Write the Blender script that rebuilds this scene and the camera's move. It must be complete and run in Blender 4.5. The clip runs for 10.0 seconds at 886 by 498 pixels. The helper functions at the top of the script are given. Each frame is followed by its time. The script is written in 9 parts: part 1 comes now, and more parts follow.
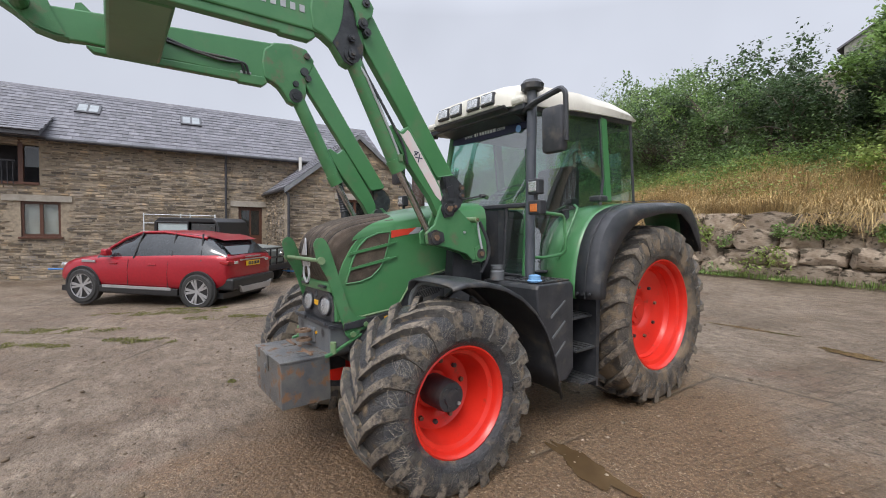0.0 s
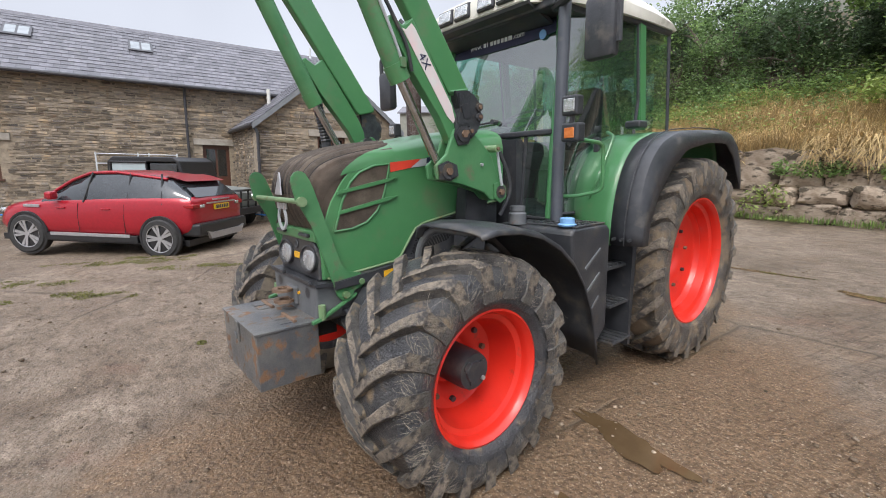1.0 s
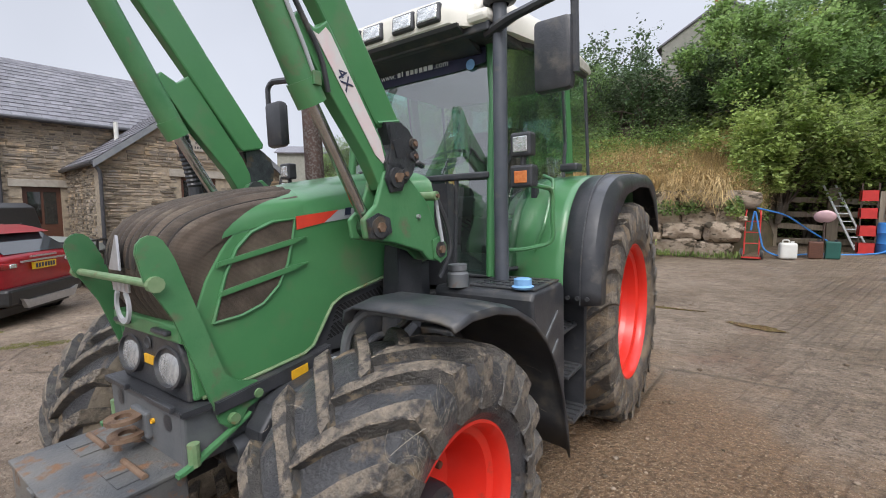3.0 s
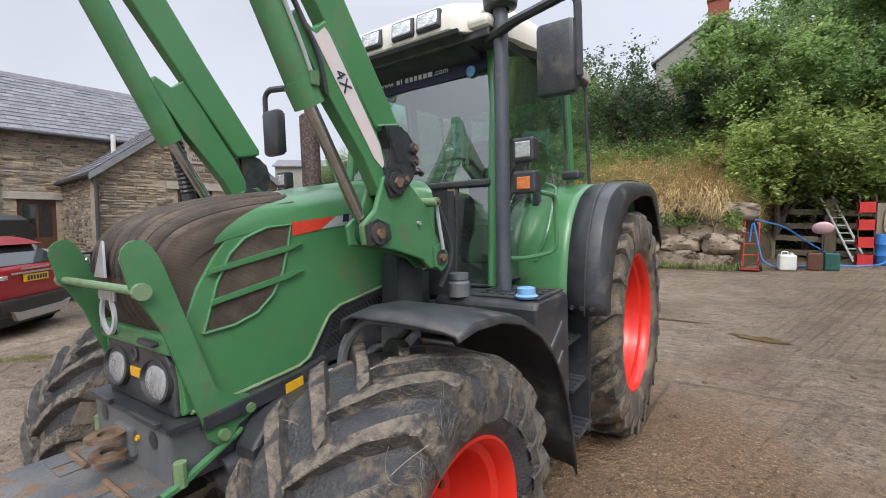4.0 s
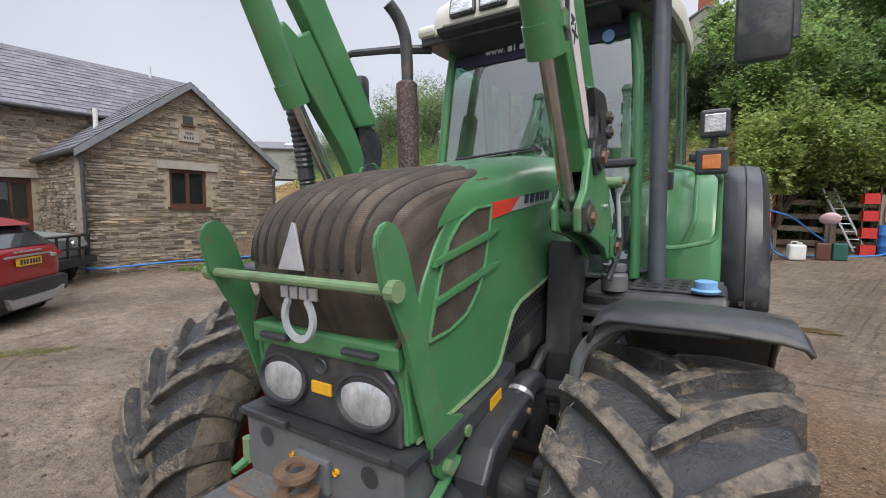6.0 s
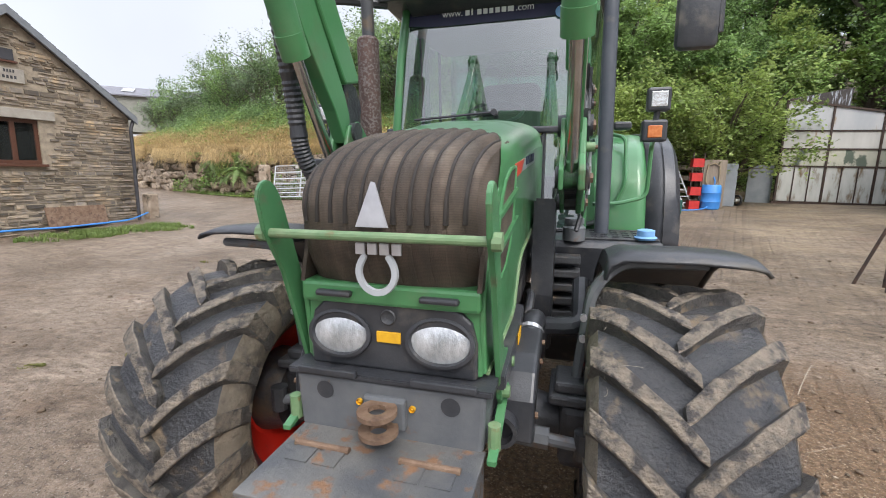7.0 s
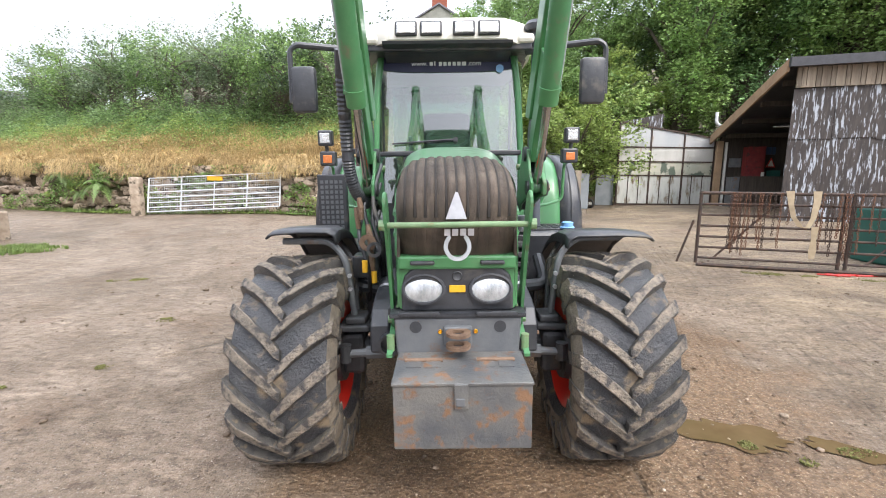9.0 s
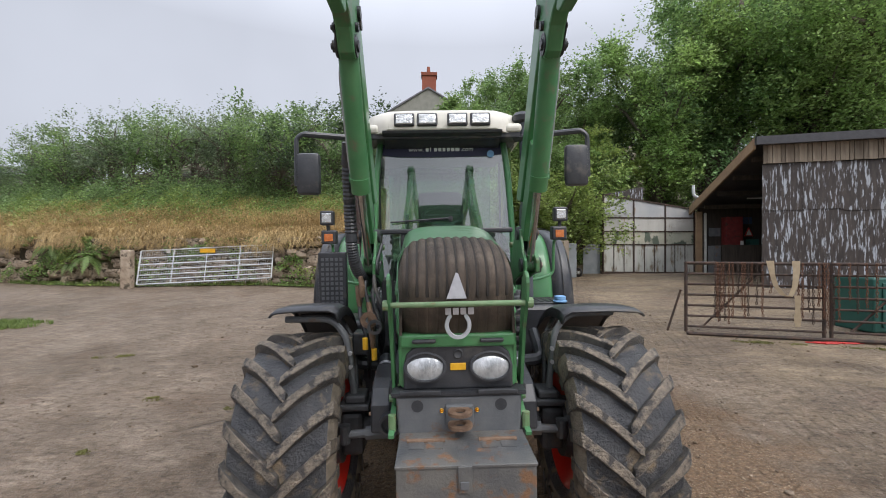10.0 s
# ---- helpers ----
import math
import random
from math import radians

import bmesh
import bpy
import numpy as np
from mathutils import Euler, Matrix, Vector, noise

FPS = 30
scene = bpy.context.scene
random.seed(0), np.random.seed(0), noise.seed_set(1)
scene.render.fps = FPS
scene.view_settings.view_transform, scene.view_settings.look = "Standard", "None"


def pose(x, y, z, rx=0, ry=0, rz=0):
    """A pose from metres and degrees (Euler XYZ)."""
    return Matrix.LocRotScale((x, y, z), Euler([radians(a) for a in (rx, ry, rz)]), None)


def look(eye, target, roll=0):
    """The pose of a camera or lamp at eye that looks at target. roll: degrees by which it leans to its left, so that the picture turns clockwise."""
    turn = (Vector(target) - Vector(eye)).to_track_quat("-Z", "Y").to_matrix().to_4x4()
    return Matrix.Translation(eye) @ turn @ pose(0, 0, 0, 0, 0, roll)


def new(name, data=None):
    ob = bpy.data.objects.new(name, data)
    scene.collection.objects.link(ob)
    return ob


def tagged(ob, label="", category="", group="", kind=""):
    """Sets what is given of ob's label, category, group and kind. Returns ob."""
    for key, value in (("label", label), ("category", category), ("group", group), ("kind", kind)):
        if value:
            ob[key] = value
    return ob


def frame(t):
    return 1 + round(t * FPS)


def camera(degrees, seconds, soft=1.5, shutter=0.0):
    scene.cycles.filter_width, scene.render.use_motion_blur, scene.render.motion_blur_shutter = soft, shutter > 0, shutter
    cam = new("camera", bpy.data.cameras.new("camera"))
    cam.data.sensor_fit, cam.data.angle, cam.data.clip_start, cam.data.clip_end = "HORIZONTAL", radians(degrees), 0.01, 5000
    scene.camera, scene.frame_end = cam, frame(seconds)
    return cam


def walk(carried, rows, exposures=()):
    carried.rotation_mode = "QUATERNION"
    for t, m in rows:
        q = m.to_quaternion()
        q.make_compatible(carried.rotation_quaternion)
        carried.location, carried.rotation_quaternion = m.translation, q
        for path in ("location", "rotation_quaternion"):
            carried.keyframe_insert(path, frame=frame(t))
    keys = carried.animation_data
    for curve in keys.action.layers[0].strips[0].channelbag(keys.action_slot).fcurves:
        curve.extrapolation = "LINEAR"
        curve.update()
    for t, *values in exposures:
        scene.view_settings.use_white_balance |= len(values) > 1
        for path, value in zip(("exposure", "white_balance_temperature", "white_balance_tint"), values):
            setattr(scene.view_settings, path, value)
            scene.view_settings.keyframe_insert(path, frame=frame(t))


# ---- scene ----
cam = camera(90.0, 10.0, 1.0)
PATH = [
    (0, (3.154, -1.724, 1.663), (1.557, -0.524, 1.563), 1.1),
    (0.5, (2.841, -1.624, 1.633), (1.277, -0.399, 1.401), 1.0),
    (1, (2.502, -1.495, 1.598), (0.993, -0.232, 1.241), 0.9),
    (1.5, (2.227, -1.448, 1.553), (0.809, -0.108, 1.113), 0.7),
    (2, (2.025, -1.407, 1.563), (0.722, 0.05, 1.138), 0.5),
    (2.5, (1.915, -1.275, 1.609), (0.705, 0.286, 1.294), 0.2),
    (3, (1.856, -1.208, 1.658), (0.705, 0.418, 1.48), 0.1),
    (3.2, (1.848, -1.202, 1.665), (0.712, 0.439, 1.53), -0.0),
    (4.5, (1.675, -1.15, 1.608), (0.522, 0.48, 1.49), 0.2),
    (5, (1.438, -1.274, 1.62), (0.278, 0.351, 1.5), 0.6),
    (5.5, (1.21, -1.357, 1.615), (0.063, 0.277, 1.485), 0.9),
    (5.7, (1.1, -1.357, 1.604), (-0.025, 0.29, 1.461), 0.9),
    (6.8, (0.564, -1.616, 1.61), (-0.092, 0.246, 1.293), 1.1),
    (7, (0.504, -1.717, 1.596), (-0.036, 0.177, 1.251), 1.2),
    (7.5, (0.382, -1.999, 1.581), (0.017, -0.074, 1.18), 0.8),
    (8, (0.162, -2.207, 1.583), (-0.031, -0.266, 1.142), 0.9),
    (8.5, (-0.001, -2.431, 1.587), (-0.064, -0.474, 1.176), 1.0),
    (9, (-0.086, -2.648, 1.603), (-0.082, -0.67, 1.309), 0.6),
    (9.5, (-0.144, -2.729, 1.645), (-0.111, -0.734, 1.503), 0.4),
    (9.8, (-0.14, -2.774, 1.661), (-0.103, -0.775, 1.619), 0.2),
    (10, (-0.141, -2.75, 1.666), (-0.093, -0.751, 1.679), 0.2),
]
EXPOSURES = [(0.0, -0.05, 6500, 12), (0.5, -0.04, 6500, 12), (1.0, 0.20, 6500, 12), (1.5, 0.66, 6500, 12), (2.0, 0.77, 6500, 12), (2.5, 0.66, 6500, 12), (3.0, 0.06, 6500, 12), (4.5, 0.15, 6500, 12), (5.0, 0.17, 6500, 12), (5.5, -0.03, 6500, 12), (7.0, 0.38, 6500, 12), (7.5, 0.62, 6500, 12), (8.0, 0.74, 6500, 12), (8.5, 0.91, 6500, 12), (9.0, 0.86, 6500, 12), (9.5, 0.19, 6500, 12), (10.0, -0.13, 6500, 12)]
walk(cam, [(t, look(eye, target, roll)) for t, eye, target, roll in PATH], EXPOSURES)

# ---- light ----
world = bpy.data.worlds.new("sky")
scene.world = world
world.use_nodes = True
wn, wl = world.node_tree.nodes, world.node_tree.links
sky = wn.new("ShaderNodeTexSky")
sky.sky_type, sky.sun_disc = "NISHITA", False
sky.sun_elevation, sky.sun_rotation = radians(48), radians(145)
sky.air_density, sky.dust_density = 1.0, 4.0
grey = wn.new("ShaderNodeHueSaturation")
grey.inputs["Saturation"].default_value = 0.22
wl.new(sky.outputs[0], grey.inputs["Color"])
cloud = wn.new("ShaderNodeMixRGB")
cloud.inputs[0].default_value = 0.72
cloud.inputs[2].default_value = (6.5, 7.0, 8.0, 1)
wl.new(grey.outputs[0], cloud.inputs[1])
# an overcast sky is brighter overhead than at the horizon
coord = wn.new("ShaderNodeTexCoord")
split = wn.new("ShaderNodeSeparateXYZ")
wl.new(coord.outputs["Generated"], split.inputs[0])
rise = wn.new("ShaderNodeMapRange")
rise.inputs["From Min"].default_value, rise.inputs["From Max"].default_value = 0.42, 0.85
rise.inputs["To Min"].default_value, rise.inputs["To Max"].default_value = 1.12, 3.3
wl.new(split.outputs["Z"], rise.inputs["Value"])
soft_ = wn.new("ShaderNodeTexNoise")
soft_.inputs["Scale"].default_value, soft_.inputs["Detail"].default_value = 1.6, 4
wl.new(coord.outputs["Generated"], soft_.inputs["Vector"])
cl = wn.new("ShaderNodeMapRange")
cl.inputs["From Min"].default_value, cl.inputs["From Max"].default_value = 0.3, 0.7
cl.inputs["To Min"].default_value, cl.inputs["To Max"].default_value = 0.88, 1.1
wl.new(soft_.outputs["Fac"], cl.inputs["Value"])
prod = wn.new("ShaderNodeMath")
prod.operation = "MULTIPLY"
wl.new(rise.outputs[0], prod.inputs[0]), wl.new(cl.outputs[0], prod.inputs[1])
gain = wn.new("ShaderNodeMixRGB")
gain.blend_type, gain.inputs[0].default_value = "MULTIPLY", 1.0
wl.new(cloud.outputs[0], gain.inputs[1]), wl.new(prod.outputs[0], gain.inputs[2])
back = wn["Background"]
back.inputs["Strength"].default_value = 0.108
wl.new(gain.outputs[0], back.inputs["Color"])
sun = new("sun", bpy.data.lights.new("sun", "SUN"))
sun.data.energy, sun.data.angle, sun.data.color = 1.7, radians(25), (1.0, 0.96, 0.9)
sun.matrix_world = look((0, 0, 0), (-math.sin(radians(35)) * math.cos(radians(48)), math.cos(radians(35)) * math.cos(radians(48)), -math.sin(radians(48))))


# ---- materials ----
def surface(name, a, b, scale=6.0, rough=0.7, metal=0.0, bump=0.0, bscale=40.0, spots=None, sscale=3.0, sedge=(0.55, 0.65), shift=0.0, coat=0.0, rough2=None, stretch=None, detail=6.0):
    """A procedural surface: two colours mixed by noise, a second set of spots, relief, and a shift of tone from piece to piece."""
    m = bpy.data.materials.new(name)
    m.use_nodes = True
    nodes, links = m.node_tree.nodes, m.node_tree.links
    bsdf = nodes["Principled BSDF"]
    place = nodes.new("ShaderNodeTexCoord").outputs["Object"]
    if stretch:
        mp = nodes.new("ShaderNodeMapping")
        mp.inputs["Scale"].default_value = stretch
        links.new(place, mp.inputs["Vector"])
        place = mp.outputs[0]

    def blotch(sc, det=detail, low=0.35, high=0.65):
        n = nodes.new("ShaderNodeTexNoise")
        n.inputs["Scale"].default_value, n.inputs["Detail"].default_value = sc, det
        n.inputs["Roughness"].default_value = 0.6
        links.new(place, n.inputs["Vector"])
        r = nodes.new("ShaderNodeMapRange")
        r.inputs["From Min"].default_value, r.inputs["From Max"].default_value = low, high
        links.new(n.outputs["Fac"], r.inputs["Value"])
        return n.outputs["Fac"], r.outputs[0]

    def mix(f, c1, c2):
        n = nodes.new("ShaderNodeMixRGB")
        for k, v in ((0, f), (1, c1), (2, c2)):
            if isinstance(v, (int, float)):
                n.inputs[k].default_value = v
            elif isinstance(v, tuple):
                n.inputs[k].default_value = (*v[:3], 1)
            else:
                links.new(v, n.inputs[k])
        return n.outputs[0]

    col = mix(blotch(scale)[1], a, b)
    if spots:
        mask = blotch(sscale, 8.0, *sedge)[1]
        col = mix(mask, col, spots)
    if shift:
        o = nodes.new("ShaderNodeObjectInfo").outputs["Random"]
        g = nodes.new("ShaderNodeNewGeometry").outputs["Random Per Island"]
        add = nodes.new("ShaderNodeMath")
        add.operation = "ADD"
        links.new(o, add.inputs[0]), links.new(g, add.inputs[1])
        fr = nodes.new("ShaderNodeMath")
        fr.operation = "FRACT"
        links.new(add.outputs[0], fr.inputs[0])
        rr = nodes.new("ShaderNodeMapRange")
        rr.inputs["To Min"].default_value, rr.inputs["To Max"].default_value = 1 - shift, 1 + shift
        links.new(fr.outputs[0], rr.inputs["Value"])
        hs = nodes.new("ShaderNodeHueSaturation")
        links.new(rr.outputs[0], hs.inputs["Value"])
        links.new(col, hs.inputs["Color"])
        col = hs.outputs[0]
    links.new(col, bsdf.inputs["Base Color"])
    bsdf.inputs["Metallic"].default_value = metal
    bsdf.inputs["Coat Weight"].default_value = coat
    if rough2 is None:
        bsdf.inputs["Roughness"].default_value = rough
    else:
        rr = nodes.new("ShaderNodeMapRange")
        rr.inputs["To Min"].default_value, rr.inputs["To Max"].default_value = rough, rough2
        links.new(blotch(sscale, 8.0, *sedge)[1], rr.inputs["Value"])
        links.new(rr.outputs[0], bsdf.inputs["Roughness"])
    if bump:
        bn = nodes.new("ShaderNodeBump")
        bn.inputs["Strength"].default_value, bn.inputs["Distance"].default_value = bump, 0.02
        links.new(blotch(bscale, 8.0)[0], bn.inputs["Height"])
        links.new(bn.outputs[0], bsdf.inputs["Normal"])
    return m


M = {}
M["green"] = surface("green_paint", (0.054, 0.19, 0.072), (0.068, 0.215, 0.084), 3, 0.32, 0, 0.04, 30, (0.105, 0.18, 0.085), 5, (0.56, 0.75), coat=0.25, rough2=0.55)
M["green_worn"] = surface("worn_green_paint", (0.052, 0.182, 0.072), (0.078, 0.215, 0.092), 6, 0.42, 0, 0.08, 60, (0.125, 0.15, 0.085), 9, (0.56, 0.68))
M["green_light"] = surface("faded_green_paint", (0.12, 0.22, 0.1), (0.2, 0.28, 0.15), 12, 0.5, 0, 0.05, 60, (0.2, 0.12, 0.05), 14, (0.6, 0.7))
M["red"] = surface("red_rim_paint", (0.68, 0.028, 0.014), (0.6, 0.022, 0.012), 4, 0.35, 0, 0.04, 40, (0.3, 0.05, 0.03), 10, (0.62, 0.75), coat=0.2)
M["rubber"] = surface("muddy_rubber", (0.034, 0.036, 0.041), (0.068, 0.068, 0.070), 10, 0.3, 0, 0.8, 60, (0.25, 0.19, 0.125), 6, (0.56, 0.68), rough2=0.92)
M["rubber_mud"] = surface("mud_coated_rubber", (0.05, 0.045, 0.04), (0.09, 0.078, 0.066), 10, 0.5, 0, 0.8, 60, (0.2, 0.15, 0.1), 7, (0.46, 0.6), rough2=0.92)
M["lugrubber"] = surface("mud_caked_lug_rubber", (0.05, 0.047, 0.044), (0.11, 0.1, 0.088), 22, 0.4, 0, 0.7, 90, (0.24, 0.19, 0.13), 15, (0.56, 0.66), rough2=0.9, shift=0.12)
M["mudwall"] = surface("mud_filmed_sidewall", (0.25, 0.205, 0.15), (0.16, 0.133, 0.1), 11, 0.85, 0, 0.7, 50, (0.06, 0.053, 0.047), 5, (0.56, 0.66))
M["crust"] = surface("dried_mud_crust", (0.13, 0.112, 0.092), (0.27, 0.222, 0.168), 36, 0.75, 0, 1.0, 90, (0.058, 0.053, 0.05), 13, (0.5, 0.58), shift=0.2)
M["black"] = surface("black_plastic", (0.026, 0.028, 0.033), (0.046, 0.048, 0.053), 8, 0.36, 0, 0.1, 90, (0.105, 0.096, 0.082), 6, (0.55, 0.72), rough2=0.7)
M["dark"] = surface("dark_grey_casting", (0.036, 0.038, 0.042), (0.07, 0.072, 0.076), 8, 0.5, 0.2, 0.25, 60, (0.1, 0.075, 0.05), 6, (0.55, 0.68))
M["grey"] = surface("grey_painted_steel", (0.10, 0.108, 0.116), (0.145, 0.15, 0.155), 6, 0.5, 0.1, 0.1, 50, (0.16, 0.1, 0.06), 8, (0.6, 0.7))
M["mesh"] = surface("brown_grille_mesh", (0.056, 0.040, 0.028), (0.092, 0.067, 0.048), 9, 0.66, 0, 0.5, 260, (0.16, 0.125, 0.092), 4, (0.54, 0.72))
M["rust"] = surface("rusty_steel", (0.13, 0.075, 0.045), (0.22, 0.145, 0.095), 14, 0.7, 0.1, 0.4, 60, (0.1, 0.06, 0.04), 10)
M["boxsteel"] = surface("rusting_grey_box_steel", (0.085, 0.09, 0.096), (0.165, 0.16, 0.148), 5, 0.42, 0.2, 0.25, 60, (0.215, 0.12, 0.066), 12, (0.53, 0.62), rough2=0.85, detail=15.0)
M["chrome"] = surface("chrome_rod", (0.5, 0.5, 0.5), (0.42, 0.4, 0.38), 20, 0.22, 1.0)
M["silver"] = surface("silver_badge", (0.6, 0.6, 0.62), (0.5, 0.5, 0.52), 20, 0.3, 0.6)
M["white"] = surface("white_roof_plastic", (0.72, 0.7, 0.62), (0.62, 0.6, 0.53), 4, 0.5, 0, 0.03, 30, (0.3, 0.29, 0.22), 5, (0.62, 0.75))
M["sticker"] = surface("pale_worn_sticker", (0.6, 0.58, 0.56), (0.66, 0.5, 0.5), 9, 0.5)
M["decal_red"] = surface("red_orange_decal", (0.68, 0.06, 0.03), (0.6, 0.05, 0.03), 10, 0.35)
M["decal_grey"] = surface("pale_grey_decal", (0.42, 0.44, 0.46), (0.36, 0.38, 0.4), 10, 0.4)
M["whiteletter"] = surface("white_letter_film", (0.7, 0.72, 0.72), (0.62, 0.64, 0.64), 20, 0.5)
M["ink"] = surface("dark_ink", (0.02, 0.025, 0.06), (0.03, 0.03, 0.07), 10, 0.5)
M["yellow"] = surface("yellow_plastic", (0.75, 0.42, 0.02), (0.65, 0.34, 0.02), 30, 0.45)
M["amber"] = surface("amber_lens", (0.48, 0.125, 0.03), (0.62, 0.22, 0.07), 40, 0.2)
M["blue"] = surface("blue_plastic", (0.04, 0.2, 0.55), (0.05, 0.24, 0.6), 12, 0.45)
M["cap"] = surface("pale_blue_cap", (0.16, 0.34, 0.6), (0.2, 0.4, 0.65), 20, 0.45)
M["exhaust"] = surface("rusty_exhaust", (0.055, 0.035, 0.03), (0.10, 0.058, 0.048), 9, 0.6, 0.3, 0.3, 90, (0.14, 0.12, 0.11), 70, (0.5, 0.56))
M["intake"] = surface("blue_grey_plastic", (0.055, 0.063, 0.078), (0.08, 0.088, 0.102), 5, 0.4, 0, 0.06, 60, (0.12, 0.115, 0.105), 7, (0.6, 0.75))
# near black that stands for the shade in the nose cover's grooves
M["seam"] = surface("groove_shade_black", (0.016, 0.013, 0.011), (0.03, 0.024, 0.02), 20, 0.8)
M["hole"] = surface("slot_shade_black", (0.004, 0.004, 0.004), (0.006, 0.006, 0.006), 8, 0.9)
M["seat"] = surface("dark_seat_cloth", (0.025, 0.025, 0.025), (0.04, 0.04, 0.042), 30, 0.9)


def glass(name, tint, rough=0.02, haze=0.03, ior=2.3):
    m = bpy.data.materials.new(name)
    m.use_nodes = True
    nodes, links = m.node_tree.nodes, m.node_tree.links
    clear, gloss, both = nodes.new("ShaderNodeBsdfTransparent"), nodes.new("ShaderNodeBsdfGlossy"), nodes.new("ShaderNodeMixShader")
    clear.inputs["Color"].default_value = (*tint, 1)
    gloss.inputs["Roughness"].default_value = rough
    facing = nodes.new("ShaderNodeLayerWeight")
    facing.inputs["Blend"].default_value = 0.5
    power = nodes.new("ShaderNodeMath")
    power.operation, power.inputs[1].default_value = "POWER", 4.0
    links.new(facing.outputs["Facing"], power.inputs[0])
    share = nodes.new("ShaderNodeMapRange")
    share.inputs["To Min"].default_value = ((ior - 1) / (ior + 1)) ** 2
    links.new(power.outputs[0], share.inputs["Value"])
    links.new(share.outputs[0], both.inputs[0])
    links.new(clear.outputs[0], both.inputs[1])
    links.new(gloss.outputs[0], both.inputs[2])
    # a thin pale film adds haze, brightening the glass like reflected sky
    film, dusty = nodes.new("ShaderNodeBsdfDiffuse"), nodes.new("ShaderNodeMixShader")
    film.inputs["Color"].default_value = (0.6, 0.66, 0.62, 1)
    speck = nodes.new("ShaderNodeTexNoise")
    speck.inputs["Scale"].default_value, speck.inputs["Detail"].default_value = 2.5, 7
    links.new(nodes.new("ShaderNodeTexCoord").outputs["Object"], speck.inputs["Vector"])
    amount = nodes.new("ShaderNodeMapRange")
    amount.inputs["To Min"].default_value, amount.inputs["To Max"].default_value = haze * 0.4, haze * 1.6
    links.new(speck.outputs["Fac"], amount.inputs["Value"])
    links.new(amount.outputs[0], dusty.inputs[0])
    links.new(both.outputs[0], dusty.inputs[1]), links.new(film.outputs[0], dusty.inputs[2])
    links.new(dusty.outputs[0], nodes["Material Output"].inputs["Surface"])
    return m


M["glass"] = glass("green_tinted_glass", (0.5, 0.80, 0.70), haze=0.02, ior=3.7)
# pale grey base stands in for sky reflected in the skylights
M["skypane"] = surface("skylight_pane", (0.2, 0.225, 0.235), (0.26, 0.285, 0.295), 3, 0.06)
M["clearpane"] = glass("clear_window_glass", (0.85, 0.88, 0.88), ior=1.6)
# light and dark greys paint the reflector's highlights into the lens colour
M["headglass"] = surface("fluted_headlamp_glass", (0.74, 0.76, 0.77), (0.36, 0.38, 0.39), 9, 0.07, 0.55, 0.45, 14, stretch=(2.2, 1, 0.8))
M["darkglass"] = glass("dark_privacy_glass", (0.3, 0.33, 0.34), ior=1.8)
M["lens"] = surface("clear_lamp_lens", (0.5, 0.51, 0.5), (0.78, 0.79, 0.78), 22, 0.12, 0.75, 0.36, 28)


def woven(m, pitch=0.0045):
    """Fine woven lines and wiped streaks over a mesh cloth."""
    nodes, links = m.node_tree.nodes, m.node_tree.links
    bsdf = nodes["Principled BSDF"]
    base = bsdf.inputs["Base Color"].links[0].from_socket
    place = nodes.new("ShaderNodeTexCoord").outputs["Object"]
    wave = nodes.new("ShaderNodeTexWave")
    wave.bands_direction = "Z"
    wave.inputs["Scale"].default_value, wave.inputs["Distortion"].default_value, wave.inputs["Detail"].default_value = 0.314 / pitch, 1.2, 2
    links.new(place, wave.inputs["Vector"])
    mp = nodes.new("ShaderNodeMapping")
    mp.inputs["Scale"].default_value = (14, 1.5, 2.2)
    links.new(place, mp.inputs["Vector"])
    streak = nodes.new("ShaderNodeTexNoise")
    streak.inputs["Scale"].default_value, streak.inputs["Detail"].default_value = 2.0, 6
    links.new(mp.outputs[0], streak.inputs["Vector"])
    col = base
    for src, lo, hi, a, b in ((wave.outputs["Fac"], 0.0, 1.0, 0.72, 1.12), (streak.outputs["Fac"], 0.35, 0.65, 0.7, 1.3)):
        r = nodes.new("ShaderNodeMapRange")
        for key, val in (("From Min", lo), ("From Max", hi), ("To Min", a), ("To Max", b)):
            r.inputs[key].default_value = val
        links.new(src, r.inputs["Value"])
        mul = nodes.new("ShaderNodeMixRGB")
        mul.blend_type, mul.inputs[0].default_value = "MULTIPLY", 1.0
        links.new(col, mul.inputs[1]), links.new(r.outputs[0], mul.inputs[2])
        col = mul.outputs[0]
    links.new(col, bsdf.inputs["Base Color"])
    return m


woven(M["mesh"])

# ---- building helpers ----
def part(name, bm, material, parent=None, label="", smooth=False):
    """Links a bmesh as one mesh object, under a thing or a part."""
    me = bpy.data.meshes.new(name)
    bmesh.ops.recalc_face_normals(bm, faces=bm.faces)
    bm.to_mesh(me)
    bm.free()
    me.materials.append(material)
    if smooth:
        me.shade_smooth()
        me.set_sharp_from_angle(angle=radians(38))
    ob = new(name, me)
    if parent:
        ob.parent = parent
    if label:
        ob["label"] = label
    return ob


def thing(name, m=None, label="", category="", group="", kind=""):
    ob = new(name)
    if m is not None:
        ob.matrix_world = m
    return tagged(ob, label, category, group, kind)


def raw(name, verts, faces, material, parent=None, smooth=False):
    me = bpy.data.meshes.new(name)
    me.from_pydata(verts, [], faces)
    me.materials.append(material)
    if smooth:
        me.shade_smooth()
    ob = new(name, me)
    if parent:
        ob.parent = parent
    return ob


